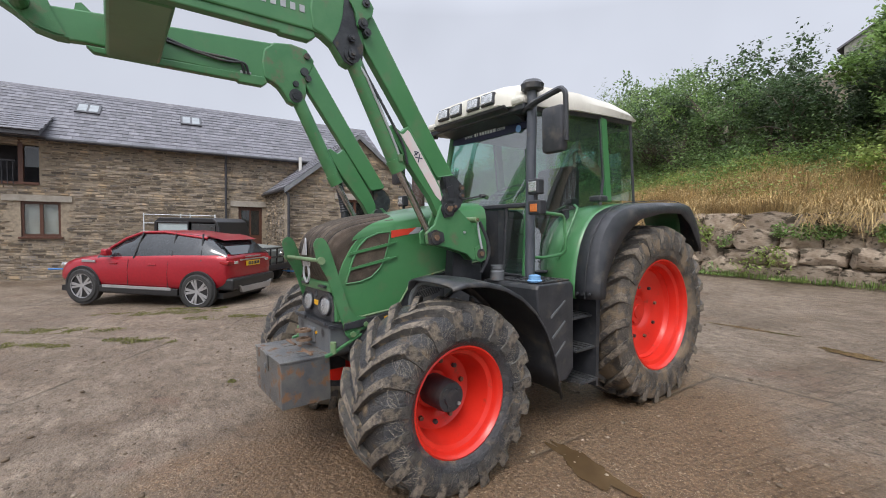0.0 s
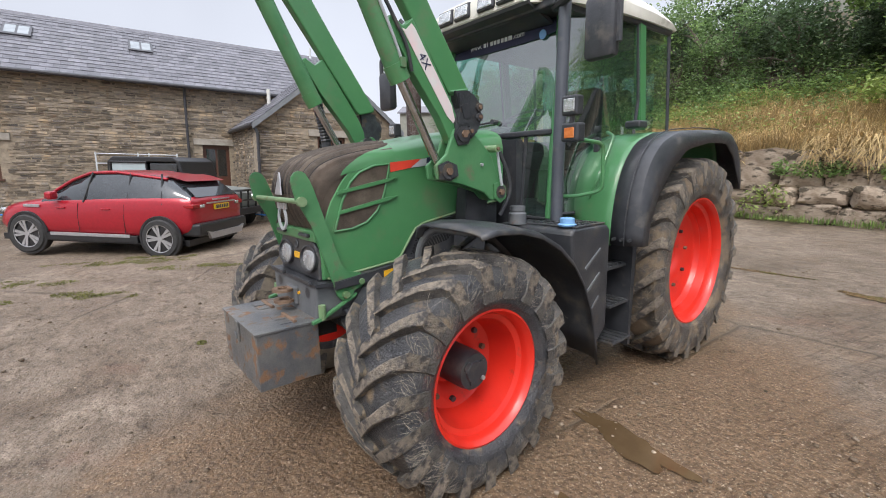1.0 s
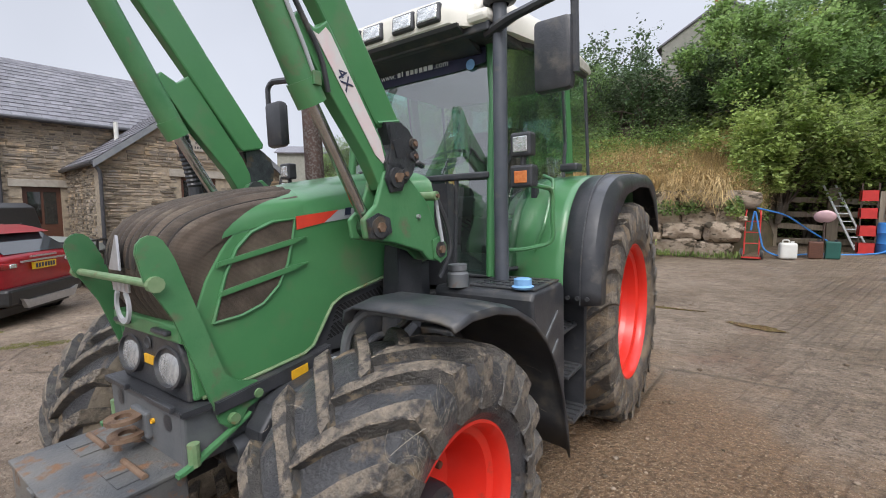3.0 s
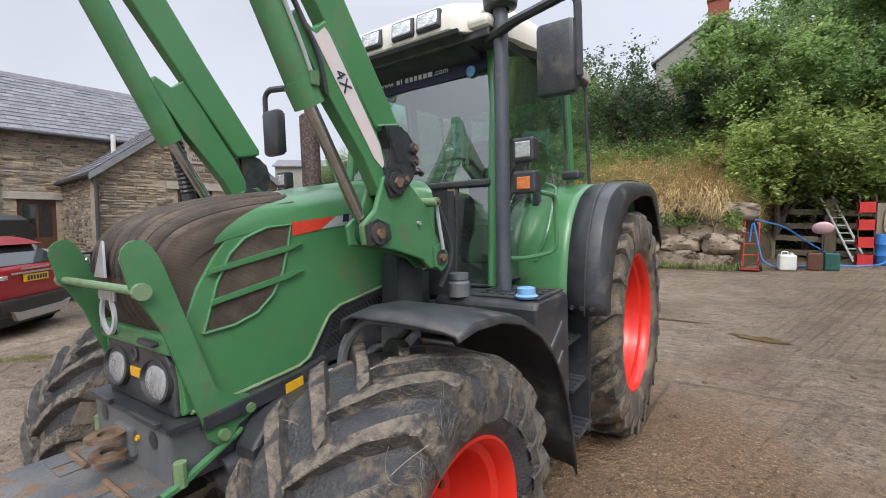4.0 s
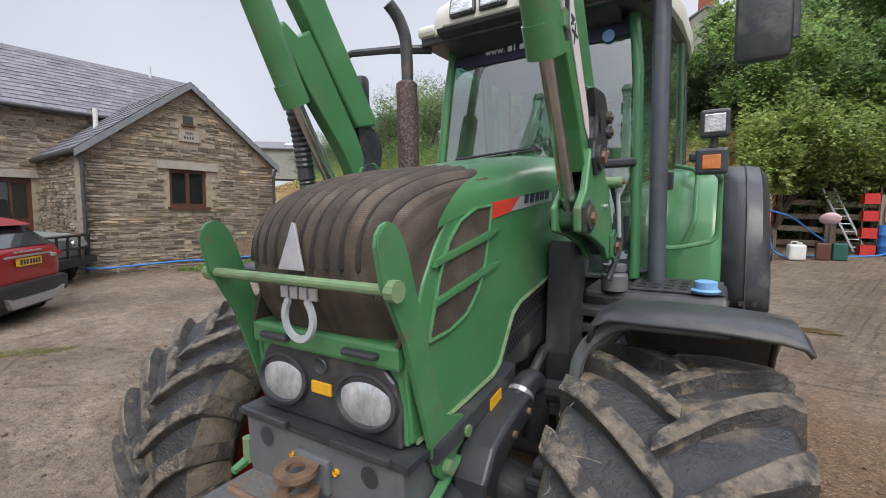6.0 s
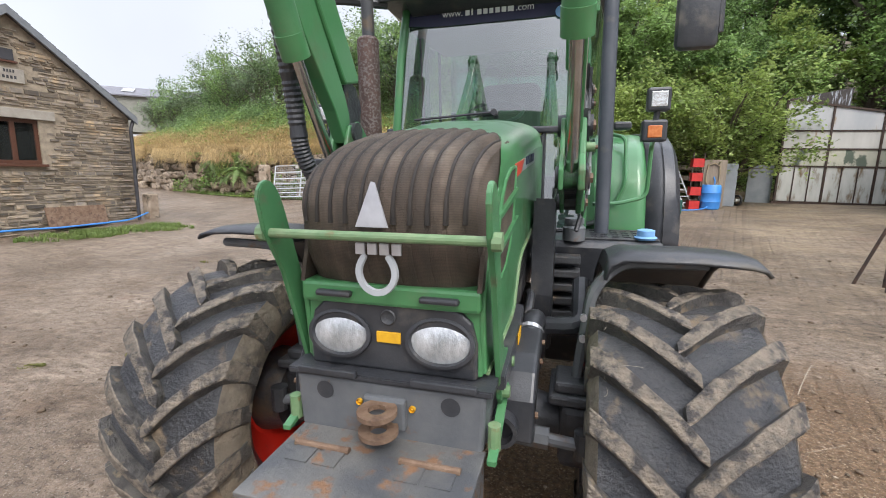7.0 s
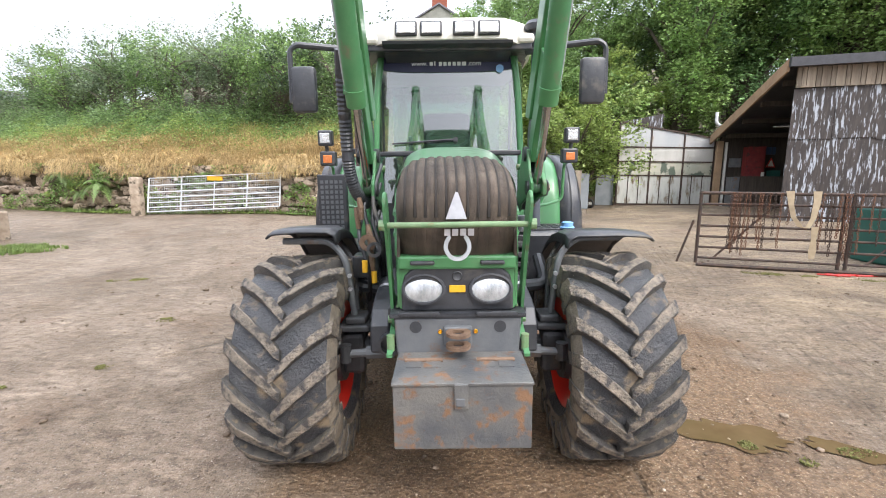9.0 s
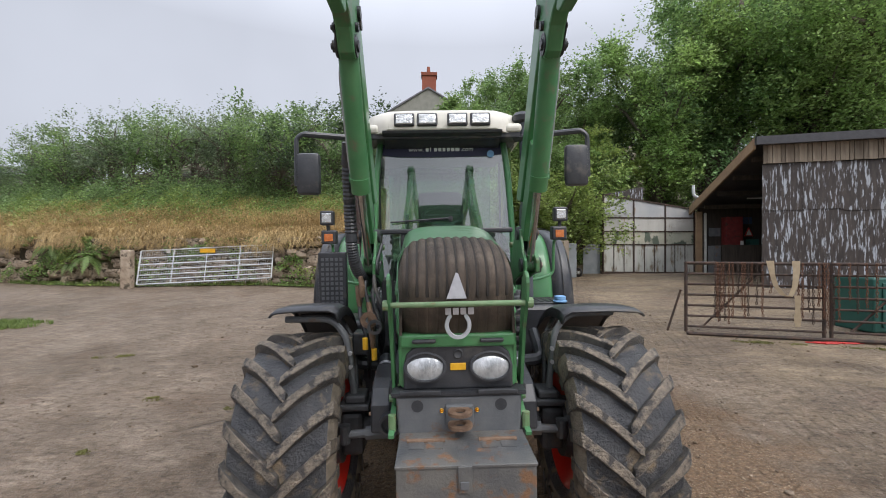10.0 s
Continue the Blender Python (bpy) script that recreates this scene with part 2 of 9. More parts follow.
def add_box(bm, lo, hi, bevel=0.0, m=None):
    lo, hi = Vector(lo), Vector(hi)
    vs = bmesh.ops.create_cube(bm, size=1)["verts"]
    for v in vs:
        v.co = Vector([(lo[k] + hi[k]) / 2 + v.co[k] * (hi[k] - lo[k]) for k in range(3)])
    if bevel:
        edges = list({e for v in vs for e in v.link_edges})
        out = bmesh.ops.bevel(bm, geom=edges, offset=bevel, segments=2, affect="EDGES", profile=0.5)
        vs = list({v for f in out["faces"] for v in f.verts} | {v for v in vs if v.is_valid})
    if m is not None:
        bmesh.ops.transform(bm, matrix=m, verts=[v for v in vs if v.is_valid])
    return bm


def block(lo, hi, bevel=0.0, m=None):
    return add_box(bmesh.new(), lo, hi, bevel, m)


def add_tube(bm, path, r, seg=12, caps=True):
    """A round tube along a path of points; r is one radius or one for each point."""
    pts = [Vector(p) for p in path]
    rs = r if isinstance(r, (list, tuple)) else [r] * len(pts)
    rings, up = [], None
    for i, p in enumerate(pts):
        d = (pts[min(i + 1, len(pts) - 1)] - pts[max(i - 1, 0)]).normalized()
        if up is None:
            up = Vector((0, 0, 1)) if abs(d.z) < 0.9 else Vector((0, 1, 0))
        a = d.cross(up).normalized()
        b = a.cross(d).normalized()
        up = b
        rings.append([bm.verts.new(p + rs[i] * (math.cos(t) * a + math.sin(t) * b)) for t in [2 * math.pi * k / seg for k in range(seg)]])
    for q, w in zip(rings, rings[1:]):
        for k in range(seg):
            bm.faces.new((q[k], q[(k + 1) % seg], w[(k + 1) % seg], w[k]))
    if caps:
        bm.faces.new(rings[0]), bm.faces.new(rings[-1])
    return bm


def tube(path, r, seg=12):
    return add_tube(bmesh.new(), path, r, seg)


def bend(path, n=5, r=0.06):
    """The same path with rounded corners."""
    pts = [Vector(p) for p in path]
    out = [pts[0]]
    for a, b, c in zip(pts, pts[1:], pts[2:]):
        k = min(r, (a - b).length * 0.45, (c - b).length * 0.45)
        p, q = b + (a - b).normalized() * k, b + (c - b).normalized() * k
        for i in range(n + 1):
            t = i / n
            out.append(p * (1 - t) ** 2 + b * 2 * t * (1 - t) + q * t * t)
    return out + [pts[-1]]


def add_prism(bm, outline, axis, lo, hi, bevel=0.0):
    """An outline in the two other axes, drawn out along axis from lo to hi."""
    def at(p, h):
        c = list(p)
        c.insert(axis, h)
        return Vector(c)
    a = [bm.verts.new(at(p, lo)) for p in outline]
    b = [bm.verts.new(at(p, hi)) for p in outline]
    fs = [bm.faces.new(a), bm.faces.new(b[::-1])]
    for k in range(len(a)):
        fs.append(bm.faces.new((a[k], a[(k + 1) % len(a)], b[(k + 1) % len(a)], b[k])))
    if bevel:
        edges = [e for f in fs[:2] for e in f.edges]
        bmesh.ops.bevel(bm, geom=list(set(edges)), offset=bevel, segments=2, affect="EDGES")
    return bm


def prism(outline, axis, lo, hi, bevel=0.0):
    return add_prism(bmesh.new(), outline, axis, lo, hi, bevel)


def turned(profile, seg=48, axis=0, closed=False):
    """A profile of (along, radius) turned round an axis."""
    bm = bmesh.new()
    rings = []
    for h, r in profile:
        ring = []
        for k in range(seg):
            t = 2 * math.pi * k / seg
            c = [r * math.cos(t), r * math.sin(t)]
            c.insert(axis, h)
            ring.append(bm.verts.new(c))
        rings.append(ring)
    pairs = list(zip(rings, rings[1:]))
    if closed:
        pairs.append((rings[-1], rings[0]))
    for q, w in pairs:
        for k in range(seg):
            bm.faces.new((q[k], q[(k + 1) % seg], w[(k + 1) % seg], w[k]))
    bmesh.ops.remove_doubles(bm, verts=bm.verts, dist=1e-5)
    return bm


def strip(sections, closed=False, caps=False):
    """A skin over equal rows of points."""
    bm = bmesh.new()
    rows = [[bm.verts.new(p) for p in s] for s in sections]
    for q, w in zip(rows, rows[1:]):
        for k in range(len(q) - (0 if closed else 1)):
            j = (k + 1) % len(q)
            bm.faces.new((q[k], q[j], w[j], w[k]))
    if caps:
        bm.faces.new(rows[0]), bm.faces.new(rows[-1])
    return bm


def thicken(ob, t, offset=-1.0):
    md = ob.modifiers.new("thickness", "SOLIDIFY")
    md.thickness, md.offset = t, offset
    return ob


def soften(ob, w=0.008, seg=2):
    md = ob.modifiers.new("edges", "BEVEL")
    md.width, md.segments, md.limit_method, md.angle_limit = w, seg, "ANGLE", radians(40)
    return ob


def lerp(table, x):
    """Piecewise linear value from rows of (x, value)."""
    return float(np.interp(x, [p[0] for p in table], [p[1] for p in table]))

# ---- the tractor: its own frame has x to its left side, nose towards -y, ground at z = 0 ----
TRACTOR = pose(0, 0, 0.0, 1.5, -1.3, 0)
tractor = thing("tractor", TRACTOR, "green farm tractor with red rims and raised front loader", "tractor")
G_, W_ = M["green"], M["green_worn"]


def tyre_mesh(R, rim, half):
    """The bulging casing of a farm tyre."""
    tr = R - 0.045
    prof = [(-half * 0.80, rim - 0.01), (-half * 0.88, rim + 0.02), (-half * 0.93, rim + 0.035), (-half * 0.94, rim + 0.05), (-half * 0.99, rim + (tr - rim) * 0.5), (-half * 0.97, tr - 0.07), (-half * 0.88, tr - 0.02),
            (-half * 0.5, tr), (0, tr + 0.006), (half * 0.5, tr), (half * 0.88, tr - 0.02), (half * 0.97, tr - 0.07), (half * 0.99, rim + (tr - rim) * 0.5), (half * 0.94, rim + 0.05), (half * 0.93, rim + 0.035), (half * 0.88, rim + 0.02), (half * 0.80, rim - 0.01)]
    return turned(prof, 72, 0, True)


def lug_mesh(R, half, slant, side, seed):
    """One worn chevron lug, from past the tread's middle to the shoulder."""
    rnd = random.Random(seed)
    tr = R - 0.045
    bm = bmesh.new()
    rows = []
    for u, hh, ww in ((-0.09, 0.75, 0.8), (0.0, 1, 0.95), (0.18, 1, 1), (0.38, 1, 0.95), (0.58, 1, 1), (0.74, 1, 1.05), (0.88, 1, 1.15), (0.975, 0.92, 1.25), (1.005, 0.2, 1.3)):
        x = side * half * u
        t0 = -slant * (u ** 0.9 if u > 0 else u)
        drop = 0.0 if u < 0.6 else (u - 0.6) ** 2 * 0.22
        top = R - drop - (0.10 if hh < 0.5 else 0) - 0.02 * (1 - min(1, hh)) + rnd.uniform(-0.004, 0.003)
        bot = tr - drop - (0.03 if u < 0.85 else 0.13)
        wb, wt = 0.040 * ww / R, 0.029 * ww / R
        j = rnd.uniform(-0.004, 0.004) / R
        ring = ((bot, t0 - wb), (min(tr - drop + 0.012, top - 0.012), t0 - wb * 0.82 + j), (top - 0.004, t0 - wt - 0.003 + j), (top, t0 - wt * 0.88 + j), (top, t0 + wt * 0.88 - j), (top - 0.004, t0 + wt + 0.003 - j), (min(tr - drop + 0.012, top - 0.012), t0 + wb * 0.82 + j), (bot, t0 + wb))
        rows.append([bm.verts.new((x, -r * math.sin(t), r * math.cos(t))) for r, t in ring])
    for q, w in zip(rows, rows[1:]):
        for k in range(7):
            bm.faces.new((q[k], q[k + 1], w[k + 1], w[k])).material_index = 1 if 2 <= k <= 4 else 0
    bm.faces.new(rows[0]), bm.faces.new(rows[-1])
    bmesh.ops.recalc_face_normals(bm, faces=bm.faces)
    me = bpy.data.meshes.new("lug")
    bm.to_mesh(me)
    bm.free()
    me.materials.append(M["lugrubber"])
    me.materials.append(M["crust"])
    me.shade_smooth()
    me.set_sharp_from_angle(angle=radians(30))
    return me


def strand_mesh(R, rim, half, seed):
    """Fine dry strands stuck to the casing and the sidewall."""
    rnd = random.Random(seed)
    bm = bmesh.new()
    bulge = ((rim + 0.03, 0.935), (rim + 0.05, 0.942), (rim + (R - 0.045 - rim) * 0.5, 0.992), (R - 0.115, 0.972), (R - 0.065, 0.885))
    for k in range(1100):
        t, turn, length = rnd.uniform(0, 2 * math.pi), rnd.uniform(0, math.pi), rnd.uniform(0.03, 0.12)
        wall = rnd.random() < (0.95 if R < 0.7 else 0.5)
        x0 = half if wall else rnd.choice((-1, 1)) * rnd.uniform(0.8 if R < 0.7 else 0.1, 0.95) * half
        r0 = rnd.uniform(rim + 0.05, R - 0.10) if wall else R - 0.036
        curl = rnd.uniform(-2.2, 2.2)
        c, pts = [0.0, 0.0], []
        for i in range(8):
            a = turn + curl * (i / 7 - 0.5)
            c[0] += length / 7 * math.cos(a)
            c[1] += length / 7 * math.sin(a)
            if wall:
                r = r0 + c[1]
                pts.append((half * lerp(bulge, r) + 0.0015, r, t + c[0] / r0))
            else:
                pts.append((x0 + c[1], r0 + 0.002, t + c[0] / r0))
        w = rnd.uniform(0.0005, 0.0012)
        low = [bm.verts.new((x, -r * math.sin(a), r * math.cos(a))) for x, r, a in pts]
        if wall:
            high = [bm.verts.new((x, -(r + w) * math.sin(a + w / r), (r + w) * math.cos(a + w / r))) for x, r, a in pts]
        else:
            high = [bm.verts.new((x + w, -r * math.sin(a + w / r), r * math.cos(a + w / r))) for x, r, a in pts]
        for i in range(7):
            bm.faces.new((low[i], low[i + 1], high[i + 1], high[i]))
    return bm


M["strand"] = surface("dry_mud_strands", (0.27, 0.235, 0.185), (0.38, 0.34, 0.28), 30, 0.9)


def wheel(side, x, y, z, R, rim, half, lugs, slant, dish, hub_r, hub_out, bolts, bolt_r, name, hub_mat):
    """A wheel whose outer side faces +x; the other side of the tractor gets it mirrored."""
    s = side
    def put(ob, turn=0.0):
        ob.matrix_local = Matrix.Translation((s * x, y, z)) @ Matrix.Rotation(turn, 4, "X") @ Matrix.Diagonal((s, 1, 1, 1))
        return ob
    o = half * 0.83
    profile = [(o, rim + 0.012), (o + 0.006, rim - 0.006), (o - 0.012, rim - 0.02), (o - 0.03, rim - 0.028), (o - 0.06, rim - 0.032), (o - 0.075, rim - 0.06), (o * 0.35, rim - 0.075), (dish + 0.06, rim - 0.085), (dish + 0.02, rim - 0.10),
               (dish, rim - 0.14), (dish, hub_r + 0.10), (dish - 0.02, hub_r + 0.05), (dish - 0.05, hub_r + 0.02), (dish - 0.05, 0.02)]
    back_side = [(dish - 0.07, 0.02), (dish - 0.07, rim - 0.14), (-o + 0.03, rim - 0.03), (-o, rim + 0.012)]
    rim_ob = put(part(name, turned(profile + back_side, 64, 0, True), M["red"], tractor, "red-painted steel wheel rim, dusty", True))
    tyre = put(part("tyre", tyre_mesh(R, rim, half), M["rubber"] if R < 0.7 else M["rubber_mud"], tractor, "muddy black lugged farm tyre", True))
    tyre.data.materials.append(M["mudwall"])
    for f in tyre.data.polygons:
        f.material_index = 1 if f.center.x < -half * 0.91 else 0
    kinds = {sd: [lug_mesh(R, half, slant, sd, 7 * k + sd) for k in range(3)] for sd in (-1, 1)}
    for sd in (-1, 1):
        for k in range(lugs):
            ob = new("lug", kinds[sd][k % 3])
            ob.parent = tyre
            ob.matrix_local = Matrix.Rotation(2 * math.pi * (k + (0.5 if sd > 0 else 0)) / lugs + random.uniform(-0.012, 0.012), 4, "X")
    tagged(part("straw_layer", strand_mesh(R, rim, half, lugs), M["strand"], tyre, "dry straw and dried mud strands"), "", "", "", "stuff")
    hub_prof = [(dish - 0.05, hub_r), (hub_out - 0.03, hub_r * 0.98), (hub_out, hub_r * 0.9), (hub_out, hub_r * 0.55), (hub_out + 0.012, hub_r * 0.5), (hub_out + 0.012, 0.0)]
    part("hub", turned(hub_prof, 32), hub_mat, rim_ob, "", True)
    if hub_out > 0.05:
        for k in range(3):
            a = 2 * math.pi * k / 3 + 0.4
            c = Vector((hub_out, hub_r * 0.52 * math.cos(a), hub_r * 0.52 * math.sin(a)))
            part("hub_boss", tube([c - Vector((0.01, 0, 0)), c + Vector((0.009, 0, 0))], hub_r * 0.27, 18), hub_mat, rim_ob, "", True)
        c = Vector((hub_out, hub_r * 0.5, -hub_r * 0.45))
        part("valve", tube([c, c + Vector((0.016, 0, 0))], 0.012, 8), M["silver"], rim_ob)
    for k in range(bolts):
        t = 2 * math.pi * (k + 0.3) / bolts
        c = Vector((dish, bolt_r * math.cos(t), bolt_r * math.sin(t)))
        part("bolt", tube([c, c + Vector((0.022, 0, 0))], 0.016, 6), M["dark"] if k % 2 else M["rust"], rim_ob)
    return rim_ob


FRONT = dict(x=0.885, y=0.0, z=0.564, R=0.617, rim=0.345, half=0.275, lugs=19, slant=0.40, dish=-0.03, hub_r=0.104, hub_out=0.125, bolts=10, bolt_r=0.2, name="front_wheel", hub_mat=M["black"])
REAR = dict(x=0.915, y=2.38, z=0.80, R=0.83, rim=0.51, half=0.265, lugs=22, slant=0.33, dish=0.02, hub_r=0.13, hub_out=-0.01, bolts=8, bolt_r=0.25, name="rear_wheel", hub_mat=M["red"])
for s_ in (1, -1):
    wheel(s_, **FRONT)
    wheel(s_, **REAR)

# hood: a skin swept along the nose and back to the cab
NOSE = [(-0.475, 1.265), (-0.525, 1.36), (-0.538, 1.46), (-0.515, 1.555), (-0.44, 1.635), (-0.32, 1.685), (-0.16, 1.722), (0.02, 1.745), (0.3, 1.795), (0.6, 1.835), (0.9, 1.855)]
HALF = 0.335


def taper(y):
    """Half width of the bonnet at y: it narrows to the nose."""
    return 0.298 + 0.040 * (y + 0.5)


def tapered(ob):
    for v in ob.data.vertices:
        v.co.x *= taper(v.co.y) / 0.338
    return ob



def hood_line(n0, n1, fine):
    pts = [Vector((0, *p)) for p in NOSE[n0:n1 + 1]]
    out = []
    full = [Vector((0, *p)) for p in NOSE]
    for i in range(n0, n1):
        p0, p1, p2, p3 = full[max(i - 1, 0)], full[i], full[i + 1], full[min(i + 2, len(full) - 1)]
        for k in range(fine):
            t = k / fine
            out.append(0.5 * (2 * p1 + (p2 - p0) * t + (2 * p0 - 5 * p1 + 4 * p2 - p3) * t * t + (3 * p1 - p0 - 3 * p2 + p3) * t ** 3))
    return out + [full[n1]]


def hood_skin(n0, n1, fine, across, lift=0.0, ribs=0):
    line = hood_line(n0, n1, fine)
    rows = []
    for i, p in enumerate(line):
        d = (line[min(i + 1, len(line) - 1)] - line[max(i - 1, 0)]).normalized()
        nrm = Vector((0, -d.z, d.y))
        row = []
        for k in range(across + 1):
            s = -1 + 2 * k / across
            drop = 0.14 * (1 - (1 - abs(s) ** 3.6) ** (1 / 2.4))
            f = min(1, max(0, (p.z - 1.46) / 0.22))
            inward = Vector((0, (1 - f) ** 0.7, -f ** 0.7)).normalized()
            r = 0
            if ribs and abs(s) < 0.93:
                ph = (s * ribs) % 1.0
                r = 0.020 * abs(math.sin(math.pi * ph)) ** 0.5 * min(1, max(0.15, (p.z - 1.42) / 0.16)) - 0.006
            row.append(p + Vector((taper(p.y) * s, 0, 0)) + nrm * (lift + r) + inward * drop)
        rows.append(row)
    return strip(rows)


part("hood_cover", hood_skin(0, 7, 5, 360, 0.002, 6.0), M["mesh"], tractor, "dusty brown ribbed grille mesh over the nose", True)
# added dark strips colour in the shade between the ribs
for k in range(-5, 6):
    seam = []
    line = hood_line(2, 7, 5)
    for i, p in enumerate(line):
        d = (line[min(i + 1, len(line) - 1)] - line[max(i - 1, 0)]).normalized()
        sx = k / 6.0
        f = min(1, max(0, (p.z - 1.46) / 0.22))
        inward = Vector((0, (1 - f) ** 0.7, -f ** 0.7)).normalized()
        seam.append(p + Vector((taper(p.y) * sx, 0, 0)) + Vector((0, -d.z, d.y)) * 0.001 + inward * 0.14 * (1 - (1 - abs(sx) ** 3.6) ** (1 / 2.4)))
    part("hood_seam", tube(seam, 0.0085, 6), M["seam"], tractor, "dark strip coloured as the shade in a groove of the nose cover")
SHOULDER = [(-0.33, 1.0), (-0.30, 0.992), (-0.252, 0.97), (-0.163, 0.91), (-0.08, 0.86), (0.0, 0.80), (0.02, 0.72), (0.03, 0.5)]
for s_ in (1, -1):
    rows = []
    for p in hood_line(4, 7, 14):
        if p.y < -0.335:
            continue
        lim = lerp(SHOULDER, p.y)
        row = []
        for k in range(13):
            s = lim + (1 - lim) * k / 12
            drop = 0.14 * (1 - (1 - s ** 3.6) ** (1 / 2.4))
            row.append(p + Vector((s_ * (taper(p.y) * s + 0.004), 0, 0.012 if k else 0.004)) - Vector((0, 0, drop)))
        rows.append(row)
    part("hood_shoulder", strip(rows), G_, tractor, "", True)
    part("side_mesh", prism([(-0.49, 1.265), (-0.20, 1.265), (-0.10, 1.57), (-0.22, 1.585), (-0.33, 1.57), (-0.40, 1.535), (-0.43, 1.46), (-0.455, 1.36)], 0, *sorted((0.316 * s_, 0.332 * s_))), M["mesh"], tractor, "brown mesh cheek of the bonnet")
part("hood_top", hood_skin(6, 10, 4, 40, 0.001), G_, tractor, "green bonnet top", True)

SIDE = [(-0.455, 1.00), (-0.47, 1.20), (-0.462, 1.255), (-0.448, 1.285), (-0.398, 1.41), (-0.337, 1.508), (-0.285, 1.572), (-0.16, 1.592), (0.02, 1.618), (0.3, 1.660), (0.6, 1.70), (0.9, 1.72),
        (0.9, 1.37), (0.55, 1.318), (0.20, 1.255), (0.14, 1.225), (0.10, 1.17), (0.03, 1.07), (-0.02, 1.045), (-0.25, 1.02)]
VENT = [(-0.385, 1.255), (-0.28, 1.262), (-0.19, 1.29), (-0.12, 1.35), (-0.075, 1.43), (-0.045, 1.53), (-0.03, 1.613), (-0.13, 1.605), (-0.22, 1.57), (-0.28, 1.515), (-0.33, 1.42)]
for s_ in (1, -1):
    x0, x1 = (0.318, 0.34) if s_ > 0 else (-0.34, -0.318)
    panel = soften(part("hood_side", prism(SIDE, 0, x0, x1), G_, tractor, "green bonnet side panel"), 0.006)
    e = 0.341 * s_
    part("side_vent", prism(VENT, 0, min(e, e + s_ * 0.004), max(e, e + s_ * 0.004)), M["mesh"], panel, "brown side intake mesh")
    rimline = [(e + s_ * 0.004, y, z) for y, z in VENT]
    part("vent_rim", tube(rimline + rimline[:1], 0.007, 6), G_, panel)
    for za, zb in ((1.345, 1.39), (1.452, 1.497)):
        part("slat", prism([(-0.36, za), (-0.355, za + 0.02), (-0.05, zb + 0.035), (0.02, zb + 0.04), (-0.05, zb + 0.012)], 0, min(e, e + s_ * 0.018), max(e, e + s_ * 0.018), 0.003), G_, panel)
    part("trim", tube([(e, 0.9, 1.365), (e, 0.55, 1.313), (e, 0.20, 1.25), (e, 0.14, 1.22), (e, 0.10, 1.165), (e, 0.03, 1.065), (e, -0.02, 1.04), (e, -0.25, 1.015), (e, -0.44, 1.0)], 0.008, 6), M["green_light"], panel)
    part("decal", prism([(-0.02, 1.567), (-0.02, 1.622), (0.20, 1.643), (0.12, 1.590)], 0, min(e, e + s_ * 0.003), max(e, e + s_ * 0.003)), M["decal_red"], panel, "red stripe decal")
    part("decal_plate", prism([(0.12, 1.590), (0.20, 1.643), (0.52, 1.662), (0.52, 1.628)], 0, min(e, e + s_ * 0.003), max(e, e + s_ * 0.003)), M["decal_grey"], panel, "pale grey decal with dark lettering bars")
    for k in range(5):
        y = 0.235 + k * 0.052
        zz = 1.600 + (y - 0.12) * 0.078
        part("lettering_bar", prism([(y, zz + 0.008), (y + 0.006, zz + 0.042), (y + 0.038, zz + 0.045), (y + 0.033, zz + 0.011)], 0, min(e + s_ * 0.003, e + s_ * 0.006), max(e + s_ * 0.003, e + s_ * 0.006)), M["ink"], panel)
    # dark mesh panel below the trim
    low = part("engine_grille", prism([(-0.02, 1.02), (0.05, 1.07), (0.12, 1.17), (0.17, 1.23), (0.85, 1.335), (0.85, 1.10), (0.3, 1.0)], 0, *sorted((0.30 * s_, 0.325 * s_))), M["black"], tractor, "black perforated engine side panel")
    # flat near-black hexagons colour in the shade of the punched slots
    for v0, v1 in ((0.02, 0.47), (0.54, 0.98)):
        hv, hf = [], []
        rows_n = 8
        for j in range(rows_n):
            v = v0 + (v1 - v0) * (j + 0.5) / rows_n
            for i in range(15):
                u = (i + (0.5 if j % 2 else 0.0)) / 15.5
                y, z = 0.105 + 0.075 * v + u * (0.30 + 0.07 * v), 1.052 + 0.152 * v + u * 0.062
                o = len(hv)
                hv += [(0.3262 * s_, y + dy, z + dz + dy * 0.2) for dy, dz in ((0, 0.004), (0.005, 0.0075), (0.014, 0.0075), (0.019, 0.004), (0.014, 0.0005), (0.005, 0.0005))]
                hf.append(tuple(range(o, o + 6)))
        raw("slot", hv, hf, M["hole"], low)["kind"] = "stuff"
    part("side_rail", prism([(-0.42, 0.94), (-0.42, 0.985), (-0.02, 1.03), (0.10, 1.05), (0.10, 0.985), (-0.05, 0.965)], 0, *sorted((0.30 * s_, 0.355 * s_)), 0.004), M["black"], tractor)
    tag = part("warning_tag", prism([(-0.115, 0.963), (-0.115, 1.0), (-0.035, 1.010), (-0.035, 0.974)], 0, *sorted((0.356 * s_, 0.36 * s_))), M["yellow"], tractor, "yellow warning sticker")

for ob in [o for o in tractor.children_recursive if o.name.split(".")[0] in ("hood_side", "side_vent", "vent_rim", "slat", "trim", "decal", "decal_plate", "lettering_bar", "engine_grille", "slot", "side_mesh")]:
    tapered(ob)

